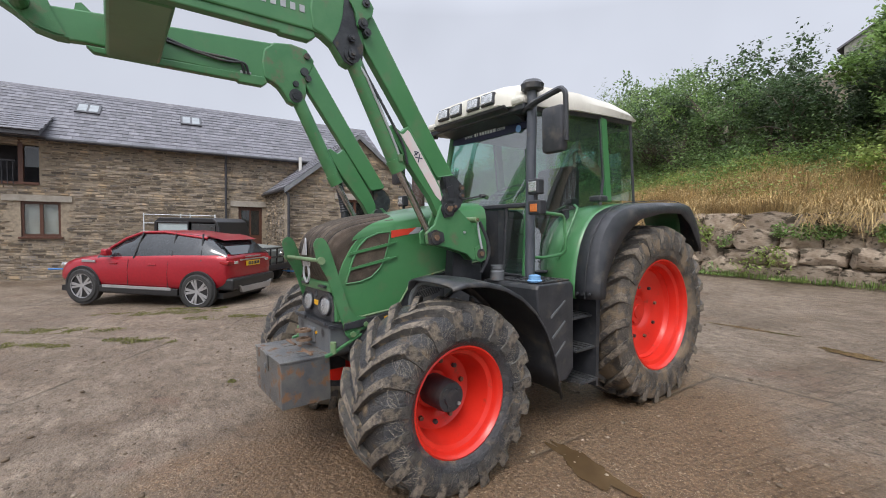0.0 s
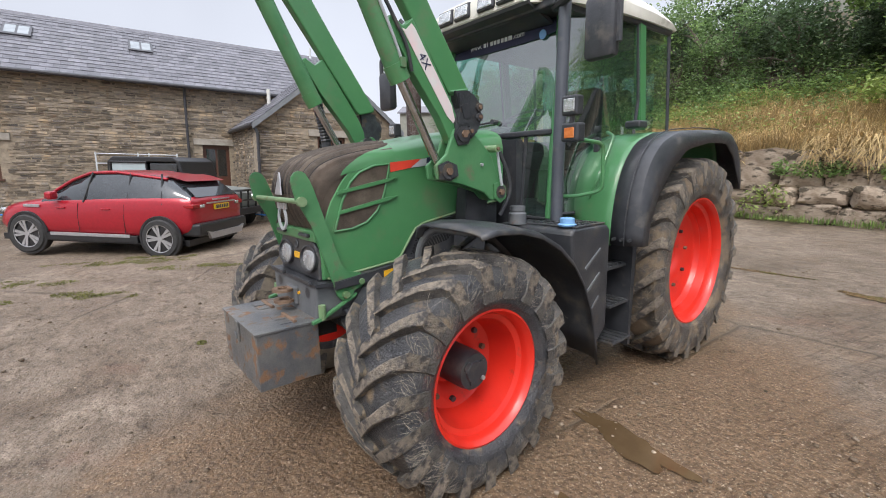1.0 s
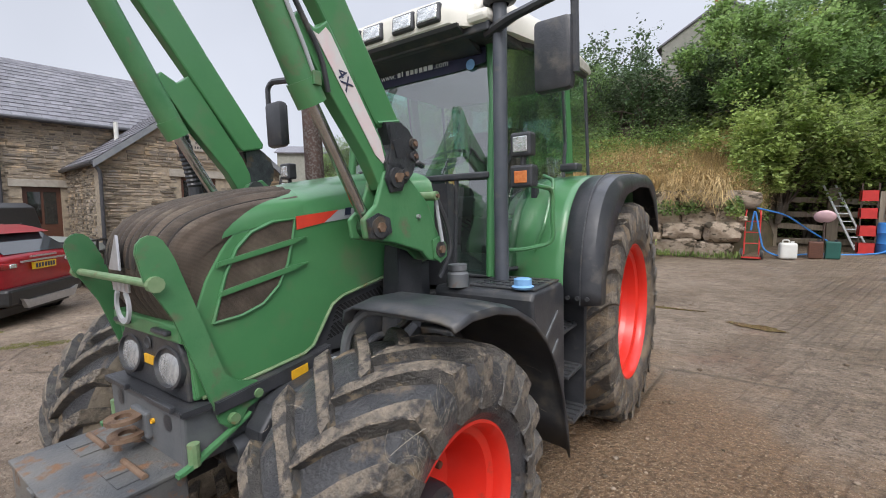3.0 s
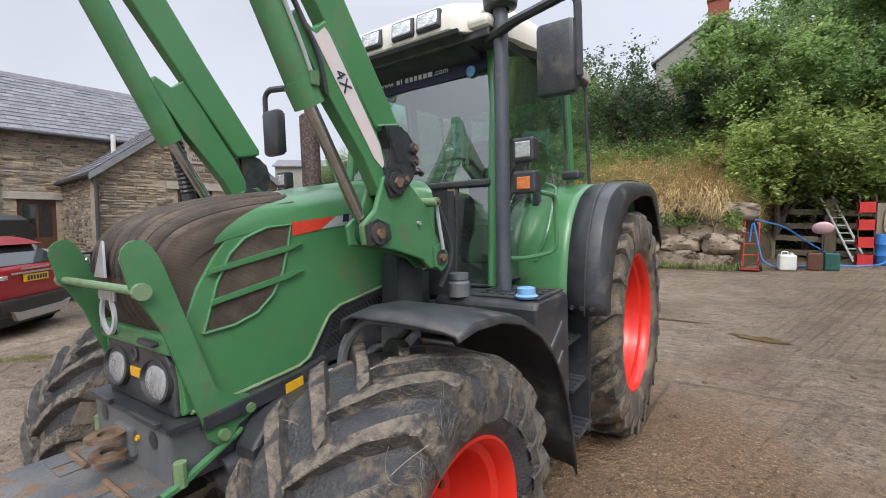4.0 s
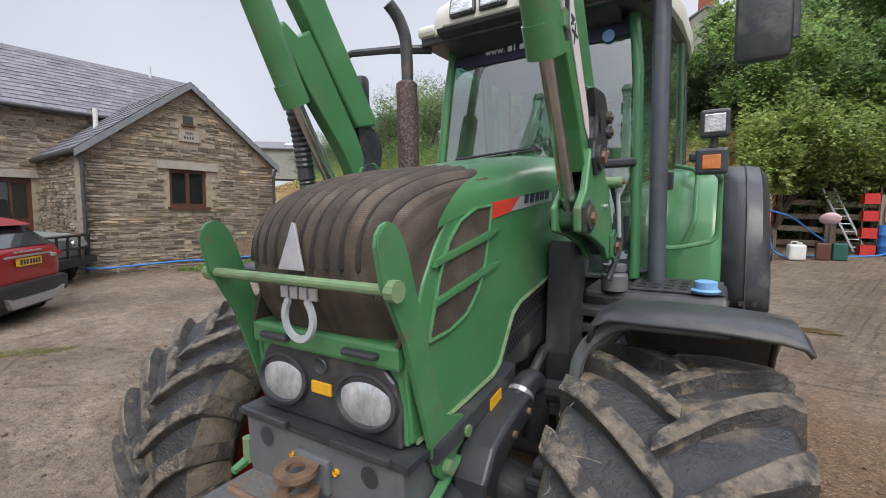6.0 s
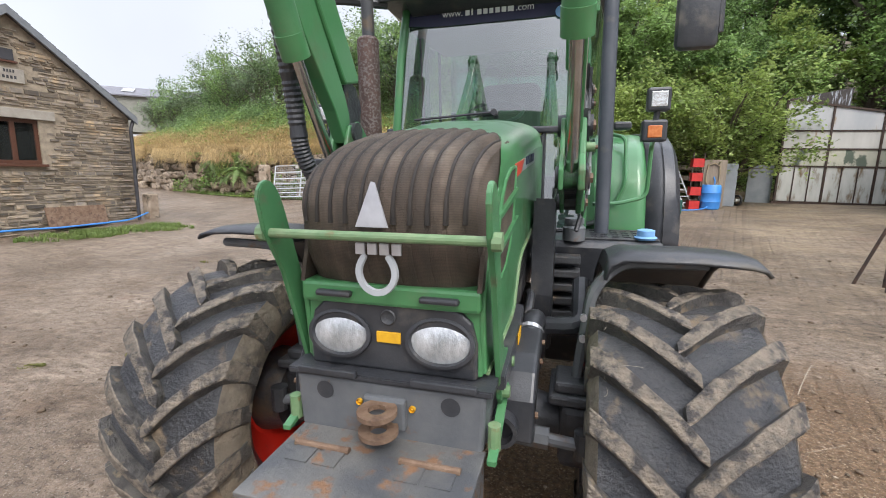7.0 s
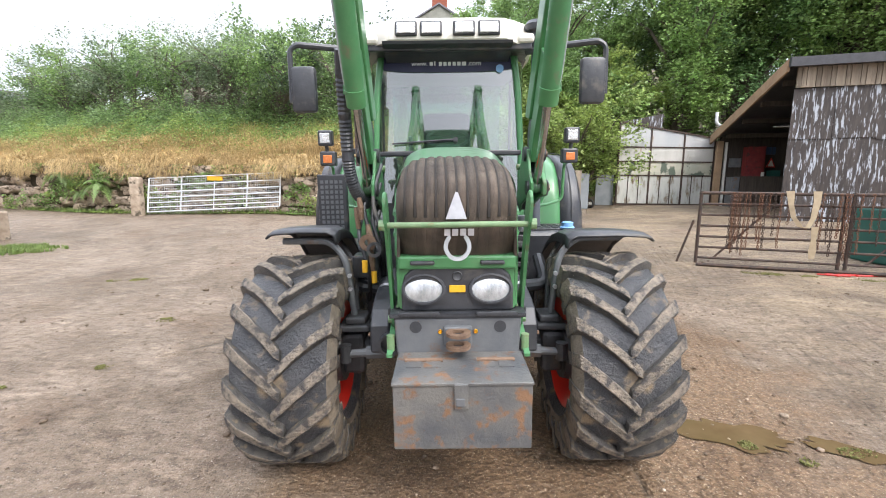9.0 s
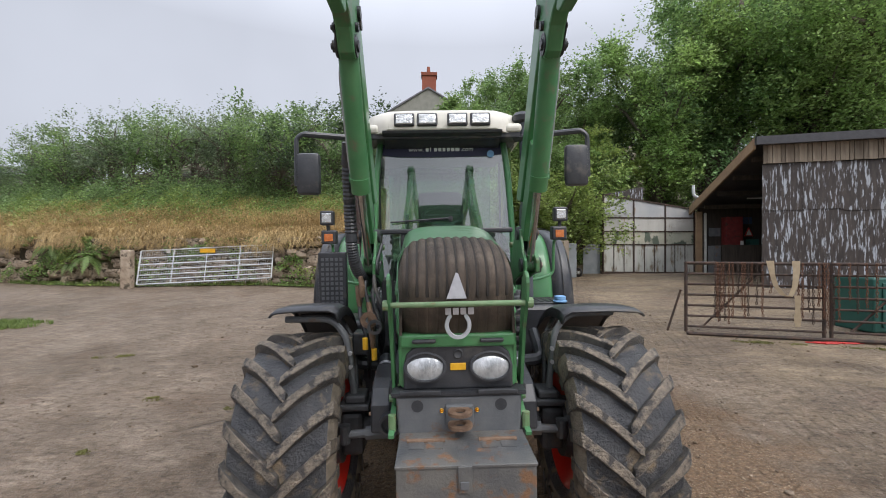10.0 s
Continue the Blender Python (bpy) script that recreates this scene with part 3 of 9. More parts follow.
# front lamp panel
part("lamp_surround", block((-0.292, -0.462, 0.99), (0.292, -0.36, 1.21), 0.01), G_, tractor)
nose = soften(part("lamp_panel", prism([(-0.278, 0.985), (-0.278, 1.10), (-0.262, 1.165), (-0.225, 1.20), (-0.17, 1.212), (0.17, 1.212), (0.225, 1.20), (0.262, 1.165), (0.278, 1.10), (0.278, 0.985)], 1, -0.478, -0.38), M["black"], tractor, "black plastic headlamp panel"), 0.012, 3)
part("green_band", block((-0.292, -0.492, 1.20), (0.292, -0.40, 1.268), 0.012), G_, tractor)
for s_ in (-1, 1):
    part("handle_pad", block((s_ * 0.17 - 0.06, -0.515, 1.226), (s_ * 0.17 + 0.06, -0.488, 1.246), 0.008), M["black"], tractor)
    c = Matrix.Translation((s_ * 0.166, -0.462, 1.096)) @ Matrix.Rotation(radians(-9), 4, "X") @ Matrix.Diagonal((1.24, 1, 0.87, 1))
    ring = part("headlamp_ring", turned([(0.0, 0.088), (-0.03, 0.088), (-0.032, 0.078), (-0.012, 0.072), (-0.012, 0.0)], 40, 1), M["black"], tractor, "", True)
    ring.matrix_local = c
    refl = part("headlamp", turned([(-0.018, 0.073), (-0.026, 0.05), (-0.03, 0.025), (-0.031, 0.0)], 36, 1), M["headglass"], tractor, "clear round headlamp", True)
    refl.matrix_local = c @ Matrix.Diagonal((1.06, 1, 1.0, 1))
    part("reflector", turned([(-0.0185, 0.058), (-0.006, 0.036), (-0.003, 0.0)], 24, 1), M["chrome"], refl, "", True)
    bulb = part("bulb", block((-0.022, -0.030, -0.006), (0.022, -0.012, 0.010), 0.005), M["chrome"], refl)
part("badge_tag", block((-0.04, -0.486, 1.082), (0.04, -0.477, 1.118), 0.003), M["yellow"], tractor, "yellow plastic tag")
part("lock", turned([(-0.482, 0.026), (-0.486, 0.022), (-0.480, 0.014), (-0.480, 0.0)], 16, 1), M["dark"], tractor, "", True).matrix_local = Matrix.Translation((0, 0, 1.165))
part("ledge", prism([(-0.335, 0.965), (-0.335, 0.985), (0.335, 0.985), (0.335, 0.965)], 1, -0.53, -0.30, 0.004), M["black"], tractor, "black bumper ledge")
for s_ in (-1, 1):
    part("ledge_lip", block((s_ * 0.19 - 0.10, -0.545, 0.978), (s_ * 0.19 + 0.10, -0.525, 1.0), 0.004), M["black"], tractor)
bumper = soften(part("bumper", prism([(-0.305, 0.775), (-0.315, 0.965), (0.315, 0.965), (0.305, 0.775), (0.22, 0.735), (-0.22, 0.735)], 1, -0.52, -0.12), M["grey"], tractor, "grey cast front bumper block"), 0.015, 3)
for s_ in (-1, 1):
    part("bumper_hole", turned([(-0.523, 0.03), (-0.523, 0.0)], 20, 1), M["black"], bumper).matrix_local = Matrix.Translation((s_ * 0.208, 0, 0.918))
    part("bolt", turned([(-0.530, 0.010), (-0.52, 0.010), (-0.530, 0.0)], 12, 1), M["yellow"], bumper).matrix_local = Matrix.Translation((s_ * 0.088, 0, 0.895))
hitch = part("hitch_jaw", block((-0.07, -0.54, 0.82), (0.07, -0.50, 0.925), 0.01), M["grey"], bumper)
part("hitch_plate", turned([(0.0, 0.060), (0.015, 0.060), (0.015, 0.027), (0.0, 0.027)], 28, 2, True), M["rust"], bumper, "rusty hitch plate with pin hole").matrix_local = Matrix.Translation((0, -0.585, 0.90))
part("hitch_plate", turned([(0.0, 0.060), (0.015, 0.060), (0.015, 0.027), (0.0, 0.027)], 28, 2, True), M["rust"], bumper, "rusty hitch plate with pin hole").matrix_local = Matrix.Translation((0, -0.580, 0.835))

# steel box on the front linkage
tool_box = part("front_box", block((-0.276, -0.845, 0.474), (0.325, -0.515, 0.772), 0.004), M["boxsteel"], tractor, "rust-flecked grey steel box hung on the front hitch")
part("lid", block((-0.281, -0.852, 0.772), (0.33, -0.512, 0.786), 0.003), M["boxsteel"], tool_box, "grey hinged lid with rusty edges")
part("latch", block((-0.012, -0.858, 0.668), (0.048, -0.846, 0.782), 0.003), M["boxsteel"], tool_box)
part("latch_loop", block((-0.004, -0.866, 0.685), (0.034, -0.858, 0.72), 0.003), M["grey"], tool_box)
for xx in (-0.15, 0.19):
    part("hinge", tube([(xx - 0.09, -0.625, 0.791), (xx + 0.09, -0.625, 0.791)], 0.011, 10), M["rust"], tool_box, "rusty lid hinge")
    for k in (-1, 1):
        part("hinge_leaf", block((xx + k * 0.045 - 0.035, -0.70, 0.786), (xx + k * 0.045 + 0.035, -0.62, 0.790)), M["boxsteel"], tool_box)
part("box_bracket", block((-0.1, -0.53, 0.6), (0.1, -0.30, 0.76), 0.006), M["dark"], tractor)

# brush guard
GUARD = [(-0.618, 1.53), (-0.612, 1.557), (-0.596, 1.576), (-0.575, 1.584), (-0.555, 1.58), (-0.536, 1.566), (-0.522, 1.54), (-0.505, 1.50), (-0.375, 1.07), (-0.33, 1.03), (-0.255, 1.01), (-0.235, 0.985), (-0.235, 0.945), (-0.26, 0.925), (-0.30, 0.92), (-0.325, 0.875), (-0.37, 0.865), (-0.405, 0.90), (-0.52, 1.30), (-0.60, 1.44)]
for s_ in (-1, 1):
    g = part("guard_plate", prism(GUARD, 0, *sorted((0.324 * s_, 0.340 * s_)), 0.003), W_, tractor, "green steel brush guard plate")
    for y, z, r in ((-0.575, 1.43, 0.026), (-0.262, 0.965, 0.018), (-0.36, 0.905, 0.02)):
        part("bolt", tube([(0.336 * s_, y, z), (0.362 * s_, y, z)], r, 10), M["green_light"], g)
    part("foot_strip", prism([(-0.30, 0.885), (-0.29, 0.90), (-0.52, 0.80), (-0.56, 0.79), (-0.56, 0.775), (-0.51, 0.785)], 0, *sorted((0.324 * s_, 0.352 * s_)), 0.002), W_, g)
    part("stop_pin", tube([(0.336 * s_, -0.50, 0.79), (0.336 * s_, -0.50, 0.87)], 0.02, 10), M["green_light"], g)
part("guard_bar", tube([(-0.356, -0.575, 1.43), (0.356, -0.575, 1.43)], 0.014, 12), M["green_light"], tractor, "pale green crossbar of the guard")

# badges on the nose: plain shapes
part("nose_triangle", prism([(-0.047, 1.452), (0.052, 1.452), (0.012, 1.575), (0.0, 1.578)], 1, -0.566, -0.558, 0.002), M["silver"], tractor, "silver triangular badge on the nose").matrix_local = Matrix.Translation((0.008, 0.0, 0)) @ Matrix.Translation((0, -0.54, 1.45)) @ Matrix.Rotation(radians(-6), 4, "X") @ Matrix.Translation((0, 0.54, -1.45))
for k in range(4):
    x = -0.062 + k * 0.037
    part("badge_bar", block((x, -0.556, 1.375), (x + 0.029, -0.547, 1.408), 0.002), M["silver"], tractor, "silver lettering bar")
shoe = [(0.056 * math.sin(t) * (1 - 0.10 * max(0, -math.cos(t))), 1.325 - 0.062 * math.cos(t)) for t in np.linspace(-2.45, 2.45, 26)]
rows = []
for k, (x, z) in enumerate(shoe):
    nx, nz = x / math.hypot(x, z - 1.325), (z - 1.325) / math.hypot(x, z - 1.325)
    w = 0.0105 * (0.75 if k in (0, 25) else 1)
    rows.append([(x + nx * w, -0.546, z + nz * w), (x + nx * w * 0.8, -0.556, z + nz * w * 0.8), (x - nx * w * 0.8, -0.556, z - nz * w * 0.8), (x - nx * w, -0.546, z - nz * w)])
part("horseshoe", strip(rows, True, True), M["decal_grey"], tractor, "worn grey horseshoe fixed to the grille")
part("sensor_patch", block((-0.215, -0.497, 1.50), (-0.185, -0.490, 1.53)), M["decal_grey"], tractor).matrix_local = Matrix.Identity(4)

# the nose sits a little to the tractor's left of the wheels' middle
for ob in tractor.children:
    if ob.name.split(".")[0] in ("hood_cover", "hood_seam", "hood_shoulder", "side_mesh", "hood_top", "hood_side", "engine_grille", "side_rail", "warning_tag", "lamp_surround", "lamp_panel", "green_band", "handle_pad", "headlamp_ring", "headlamp",
                                 "badge_tag", "lock", "ledge", "ledge_lip", "bumper", "badge_bar", "horseshoe", "sensor_patch", "guard_plate", "guard_bar"):
        ob.location.x += 0.016

# chassis, axle and engine
part("engine_block", block((-0.27, -0.36, 0.68), (0.27, 1.1, 1.12), 0.03), M["dark"], tractor, "dark engine and chassis casting")
part("gearbox", block((-0.24, 1.1, 0.62), (0.24, 2.5, 1.15), 0.05), M["dark"], tractor)
part("axle_beam", tube([(-0.64, 0, 0.60), (-0.3, 0, 0.66), (0.3, 0, 0.66), (0.64, 0, 0.60)], [0.075, 0.10, 0.10, 0.075], 14), M["dark"], tractor, "dark front axle beam", True)
part("axle_housing", tube([(-0.16, 0, 0.64), (0.16, 0, 0.64)], 0.17, 18), M["dark"], tractor)
part("rear_axle", tube([(-0.75, 2.36, 0.8), (-0.3, 2.36, 0.8), (0.3, 2.36, 0.8), (0.75, 2.36, 0.8)], [0.11, 0.16, 0.16, 0.11], 16), M["dark"], tractor)
part("underbody", block((-0.4, 0.5, 0.45), (0.4, 1.6, 0.75), 0.04), M["black"], tractor)
for s_ in (-1, 1):
    part("steering_rod", tube([(0.2 * s_, -0.18, 0.665), (0.40 * s_, -0.19, 0.655), (0.62 * s_, -0.2, 0.645)], [0.034, 0.026, 0.022], 10), M["grey"], tractor)
    part("rod_sleeve", tube([(0.34 * s_, -0.187, 0.655), (0.5 * s_, -0.193, 0.65)], 0.04, 8), M["grey"], tractor)
    part("wheel_drum", tube([(0.66 * s_, 0, 0.575), (0.80 * s_, 0, 0.575)], [0.17, 0.2], 24), M["dark"], tractor, "dark planetary hub drum inside the wheel", True)
    part("knuckle", block((s_ * 0.6 - 0.07, -0.1, 0.47), (s_ * 0.6 + 0.07, 0.1, 0.73), 0.03), M["dark"], tractor)
    part("ball_joint", tube([(0.62 * s_, -0.2, 0.6), (0.62 * s_, -0.2, 0.7)], 0.035, 12), M["dark"], tractor)
    part("swivel", block((s_ * 0.58 - 0.09, -0.14, 0.75), (s_ * 0.58 + 0.09, 0.1, 0.79), 0.012), M["dark"], tractor)
    part("swivel_cap", block((s_ * 0.57 - 0.06, -0.12, 0.79), (s_ * 0.57 + 0.06, 0.04, 0.835), 0.012), M["dark"], tractor)
    part("ring_hose", turned([(-0.03, 0.06), (0.03, 0.06), (0.03, 0.046), (-0.03, 0.046)], 24, 1, True), M["black"], tractor, "", True).matrix_local = Matrix.Translation((0.345 * s_, -0.34, 0.76))
    # air duct beside the engine
    duct = soften(part("air_duct", prism([(-0.33, 0.70), (-0.315, 0.85), (-0.25, 0.925), (-0.16, 0.955), (0.02, 0.985), (0.06, 0.965), (0.06, 0.90), (-0.15, 0.865), (-0.22, 0.82), (-0.245, 0.70)], 0, *sorted((0.345 * s_, 0.455 * s_))), M["black"], tractor, "black moulded air duct"), 0.016, 3)
    elbow_ = part("duct_elbow", tube(bend([(0.405 * s_, 0.03, 0.945), (0.41 * s_, 0.10, 0.985), (0.415 * s_, 0.17, 0.97), (0.42 * s_, 0.19, 0.86), (0.40 * s_, 0.20, 0.74)], 5, 0.05), 0.045, 14), M["black"], duct, "", True)
    part("hose_clamp", tube([(0.405 * s_, 0.045, 0.953), (0.406 * s_, 0.06, 0.962)], 0.049, 14), M["silver"], duct)
    for y, z in ((-0.30, 0.80), (-0.12, 0.91), (0.0, 0.935)):
        part("bolt", tube([(0.455 * s_, y, z), (0.465 * s_, y, z)], 0.011, 8), M["rust"], duct)
    part("coolant_pipe", tube(bend([(0.33 * s_, 0.08, 0.80), (0.37 * s_, 0.20, 0.92), (0.38 * s_, 0.36, 1.02), (0.36 * s_, 0.46, 1.0)], 4, 0.06), 0.02, 10), M["black"], tractor)
    part("mast_foot", prism([(0.44, 0.72), (0.42, 1.0), (0.44, 1.2), (0.46, 1.46), (0.66, 1.43), (0.63, 1.2), (0.60, 0.95), (0.58, 0.72)], 0, *sorted((0.37 * s_, 0.47 * s_)), 0.01), M["black"], tractor, "black loader subframe upright")
    part("mast_tube", tube(bend([(0.45 * s_, 0.2, 0.93), (0.60 * s_, 0.17, 0.95), (0.60 * s_, 0.4, 1.08)], 4, 0.06), 0.04, 10), M["black"], tractor)

# front mudguards
FEND = [(-0.09, 1.300), (0.02, 1.315), (0.18, 1.305), (0.34, 1.265), (0.50, 1.185), (0.63, 1.08), (0.74, 0.94), (0.82, 0.78), (0.875, 0.60), (0.90, 0.43)]
for s_ in (-1, 1):
    rows = []
    for i, (y, z) in enumerate(FEND):
        f = i / (len(FEND) - 1)
        xi, xo = 0.66, (1.165 if s_ > 0 else 1.075)
        z += 0 if s_ > 0 else 0.04
        rows.append([(s_ * xi, y + 0.0, z - 0.075), (s_ * (xi + 0.015), y, z - 0.02), (s_ * (xi + 0.06), y, z), (s_ * (xo - 0.2), y - 0.012 * (1 - f), z + 0.004), (s_ * (xo - 0.06), y, z - 0.006), (s_ * (xo - 0.015), y, z - 0.016), (s_ * xo, y, z - 0.035 - 0.02 * f)])
    fender = thicken(part("front_mudguard", strip(rows), M["black"], tractor, "black plastic front mudguard", True), 0.012)
    part("mudguard_arm", tube(bend([(0.585 * s_, -0.05, 0.80), (0.60 * s_, -0.05, 0.95), (0.63 * s_, -0.04, 1.18), (0.72 * s_, -0.02, 1.275), (1.0 * s_, 0.0, 1.275)], 5, 0.06), 0.020, 8), M["grey"], tractor, "bent steel mudguard bracket")
    part("mudguard_arm", tube(bend([(0.60 * s_, 0.10, 0.80), (0.63 * s_, 0.2, 1.1), (0.75 * s_, 0.32, 1.24), (1.0 * s_, 0.32, 1.24)], 5, 0.06), 0.018, 8), M["dark"], tractor)
    for y, z in ((-0.075, 1.0), (-0.075, 1.08)):
        part("bolt", tube([(0.60 * s_, y, z), (0.60 * s_, y - 0.025, z)], 0.012, 8), M["silver"], tractor)

# ---- front loader ----
M["greasy"] = surface("greasy_dark_steel", (0.028, 0.03, 0.036), (0.06, 0.066, 0.07), 14, 0.38, 0.3, 0.3, 50, (0.10, 0.075, 0.05), 9, (0.56, 0.66))
for s_ in (-1, 1):
    xs = lambda a, b: sorted((a * s_, b * s_))
    brk = soften(part("loader_bracket", prism([(0.13, 1.52), (0.12, 1.60), (0.20, 1.66), (0.26, 1.80), (0.36, 1.83), (0.47, 1.74), (0.56, 1.66), (0.61, 1.55), (0.665, 1.46), (0.66, 1.40), (0.62, 1.37), (0.55, 1.385), (0.50, 1.43), (0.42, 1.455), (0.30, 1.49)], 0, *xs(0.572, 0.60)), W_, tractor, "green loader mast bracket"), 0.008)
    soften(part("inner_plate", prism([(0.13, 1.52), (0.12, 1.60), (0.20, 1.66), (0.26, 1.80), (0.36, 1.83), (0.47, 1.74), (0.56, 1.66), (0.61, 1.55), (0.665, 1.46), (0.66, 1.40), (0.62, 1.37), (0.55, 1.385), (0.50, 1.43), (0.42, 1.455), (0.30, 1.49)], 0, *xs(0.495, 0.515)), W_, brk), 0.006)
    part("bracket_core", prism([(0.24, 1.56), (0.30, 1.66), (0.36, 1.74), (0.46, 1.66), (0.55, 1.56), (0.58, 1.45), (0.50, 1.48), (0.40, 1.50)], 0, *xs(0.515, 0.572)), M["greasy"], brk)
    for y, z, r, l in ((0.20, 1.565, 0.045, 0.62), (0.315, 1.775, 0.045, 0.625), (0.63, 1.43, 0.040, 0.62), (0.565, 1.695, 0.022, 0.65)):
        part("pin", tube([(0.48 * s_, y, z), (l * s_, y, z)], r, 16), M["dark"] if r > 0.03 else M["green_light"], brk, "", True)
        part("pin_bolt", tube([(l * s_, y, z), ((l + 0.012) * s_, y, z)], r * 0.5, 6), M["rust"], brk)
    part("bracket_boss", prism([(0.27, 1.83), (0.36, 1.84), (0.39, 1.78), (0.36, 1.72), (0.28, 1.71), (0.25, 1.77)], 0, *xs(0.601, 0.612), 0.003), M["greasy"], brk)
    part("bracket_boss", prism([(0.57, 1.48), (0.64, 1.50), (0.685, 1.45), (0.685, 1.39), (0.63, 1.36), (0.58, 1.39)], 0, *xs(0.601, 0.614), 0.003), W_, brk)
    part("bracket_boss", prism([(0.13, 1.60), (0.20, 1.625), (0.27, 1.60), (0.28, 1.54), (0.22, 1.51), (0.14, 1.52)], 0, *xs(0.601, 0.612), 0.003), M["greasy"], brk)
    part("grease_nipple", tube([(0.60 * s_, 0.47, 1.60), (0.615 * s_, 0.47, 1.60)], 0.010, 8), M["silver"], brk)
    part("stay_rod", tube([(0.625 * s_, 0.585, 1.70), (0.63 * s_, 0.60, 1.58), (0.63 * s_, 0.625, 1.47)], 0.009, 8), M["decal_grey"], brk)
    part("bracket_hose", tube(bend([(0.60 * s_, 0.63, 1.68), (0.62 * s_, 0.69, 1.55), (0.62 * s_, 0.72, 1.42), (0.58 * s_, 0.66, 1.28)], 4, 0.06), 0.014, 8), M["black"], brk)
    # lower boom
    boom = soften(part("lower_boom", prism([(-0.30, 3.09), (-0.26, 3.03), (-0.096, 2.772), (0.104, 2.459), (0.392, 2.035), (0.385, 2.01), (0.262, 1.985), (0.24, 2.005), (0.054, 2.267), (-0.30, 2.775), (-0.40, 2.95)], 0, *xs(0.502, 0.576)), G_, tractor, "green box-section loader boom"), 0.010)
    part("boom_weld", tube([(0.577 * s_, 0.25, 2.005), (0.577 * s_, 0.385, 2.03)], 0.008, 6), W_, boom)
    link = part("boom_link", prism([(0.275, 2.01), (0.385, 2.02), (0.40, 1.985), (0.455, 1.965), (0.475, 1.90), (0.465, 1.83), (0.42, 1.80), (0.39, 1.74), (0.33, 1.735), (0.285, 1.77), (0.27, 1.84), (0.31, 1.92)], 0, *xs(0.535, 0.612), 0.012), M["greasy"], tractor, "dark greasy pivot link")
    part("link_gap", prism([(0.30, 1.93), (0.36, 1.95), (0.37, 1.87), (0.325, 1.86)], 0, *xs(0.613, 0.617)), M["black"], link)
    for y, z in ((0.438, 1.93), (0.44, 1.875), (0.37, 1.792), (0.335, 1.785)):
        part("link_pin", tube([(0.60 * s_, y, z), (0.628 * s_, y, z)], 0.024, 12), M["dark"], link)
        part("pin_bolt", tube([(0.628 * s_, y, z), (0.636 * s_, y, z)], 0.012, 6), M["rust"], link)
    # levelling link in front of the boom
    chan = soften(part("levelling_channel", prism([(-0.13, 2.34), (-0.06, 2.30), (-0.035, 2.315), (0.0, 2.345), (0.06, 2.26), (0.26, 1.95), (0.30, 1.86), (0.305, 1.78), (0.25, 1.72), (0.17, 1.86), (-0.02, 2.10), (-0.15, 2.30)], 0, *xs(0.515, 0.582)), G_, tractor, "green levelling link under the boom"), 0.006)
    stick = part("sticker", prism([(-0.07, 2.285), (-0.045, 2.28), (-0.01, 2.315), (0.01, 2.30), (0.255, 1.93), (0.278, 1.85), (0.265, 1.835), (0.22, 1.87), (0.15, 1.97)], 0, *xs(0.583, 0.586)), M["sticker"], chan, "pale worn sticker")
    part("hose", tube(bend([(0.585 * s_, -0.36, 2.70), (0.60 * s_, -0.24, 2.50), (0.60 * s_, -0.05, 2.20), (0.59 * s_, -0.02, 2.08)], 4, 0.1), 0.010, 8), M["black"], tractor)
    # lift cylinder
    A, B, C = Vector((0.545 * s_, -0.388, 2.715)), Vector((0.545 * s_, -0.065, 2.04)), Vector((0.545 * s_, 0.19, 1.58))
    cyl = part("lift_cylinder", tube([A, B], 0.055, 24), W_, tractor, "green hydraulic lift cylinder", True)
    part("cylinder_gland", tube([B - (C - B).normalized() * 0.085, B + (C - B).normalized() * 0.006], 0.058, 24), G_, cyl, "", True)
    part("cylinder_eye", tube([(0.49 * s_, -0.42, 2.735), (0.60 * s_, -0.42, 2.735)], 0.055, 16), M["greasy"], cyl, "", True)
    part("piston_rod", tube([B, C], 0.025, 16), M["chrome"], tractor, "bare chrome piston rod", True)
    part("rod_eye", tube([(0.50 * s_, 0.20, 1.565), (0.61 * s_, 0.20, 1.565)], 0.045, 16), W_, tractor, "", True)
    pipe = part("feed_pipe", tube(bend([(0.585 * s_, -0.38, 2.70), (0.605 * s_, -0.33, 2.62), (0.605 * s_, -0.13, 2.22), (0.60 * s_, -0.085, 2.12)], 3, 0.05), 0.008, 8), M["decal_grey"], cyl, "thin steel feed pipe")
    part("pipe_union", block((min(0.585 * s_, 0.612 * s_), -0.10, 2.09), (max(0.585 * s_, 0.612 * s_), -0.065, 2.14), 0.003), W_, pipe)
    # elbow: a rounded knuckle with a dark greasy collar
    elbow = soften(part("elbow", prism([(-0.255, 3.05), (-0.28, 2.97), (-0.325, 2.88), (-0.33, 2.76), (-0.345, 2.71), (-0.385, 2.675), (-0.43, 2.662), (-0.475, 2.68), (-0.505, 2.725), (-0.54, 2.775), (-0.60, 2.815), (-0.665, 2.838), (-0.68, 2.95), (-0.66, 3.06), (-0.58, 3.13), (-0.44, 3.15), (-0.32, 3.13)], 0, *xs(0.497, 0.583)), W_, tractor, "green boom elbow with dark greasy pivot"), 0.012)
    part("pivot_collar", prism([(-0.345, 2.715), (-0.385, 2.68), (-0.43, 2.667), (-0.472, 2.684), (-0.50, 2.728), (-0.545, 2.785), (-0.50, 2.86), (-0.47, 2.96), (-0.46, 3.08), (-0.425, 3.12), (-0.40, 3.0), (-0.37, 2.88), (-0.335, 2.80)], 0, *xs(0.584, 0.590), 0.002), M["greasy"], elbow, "dark grease-stained collar")
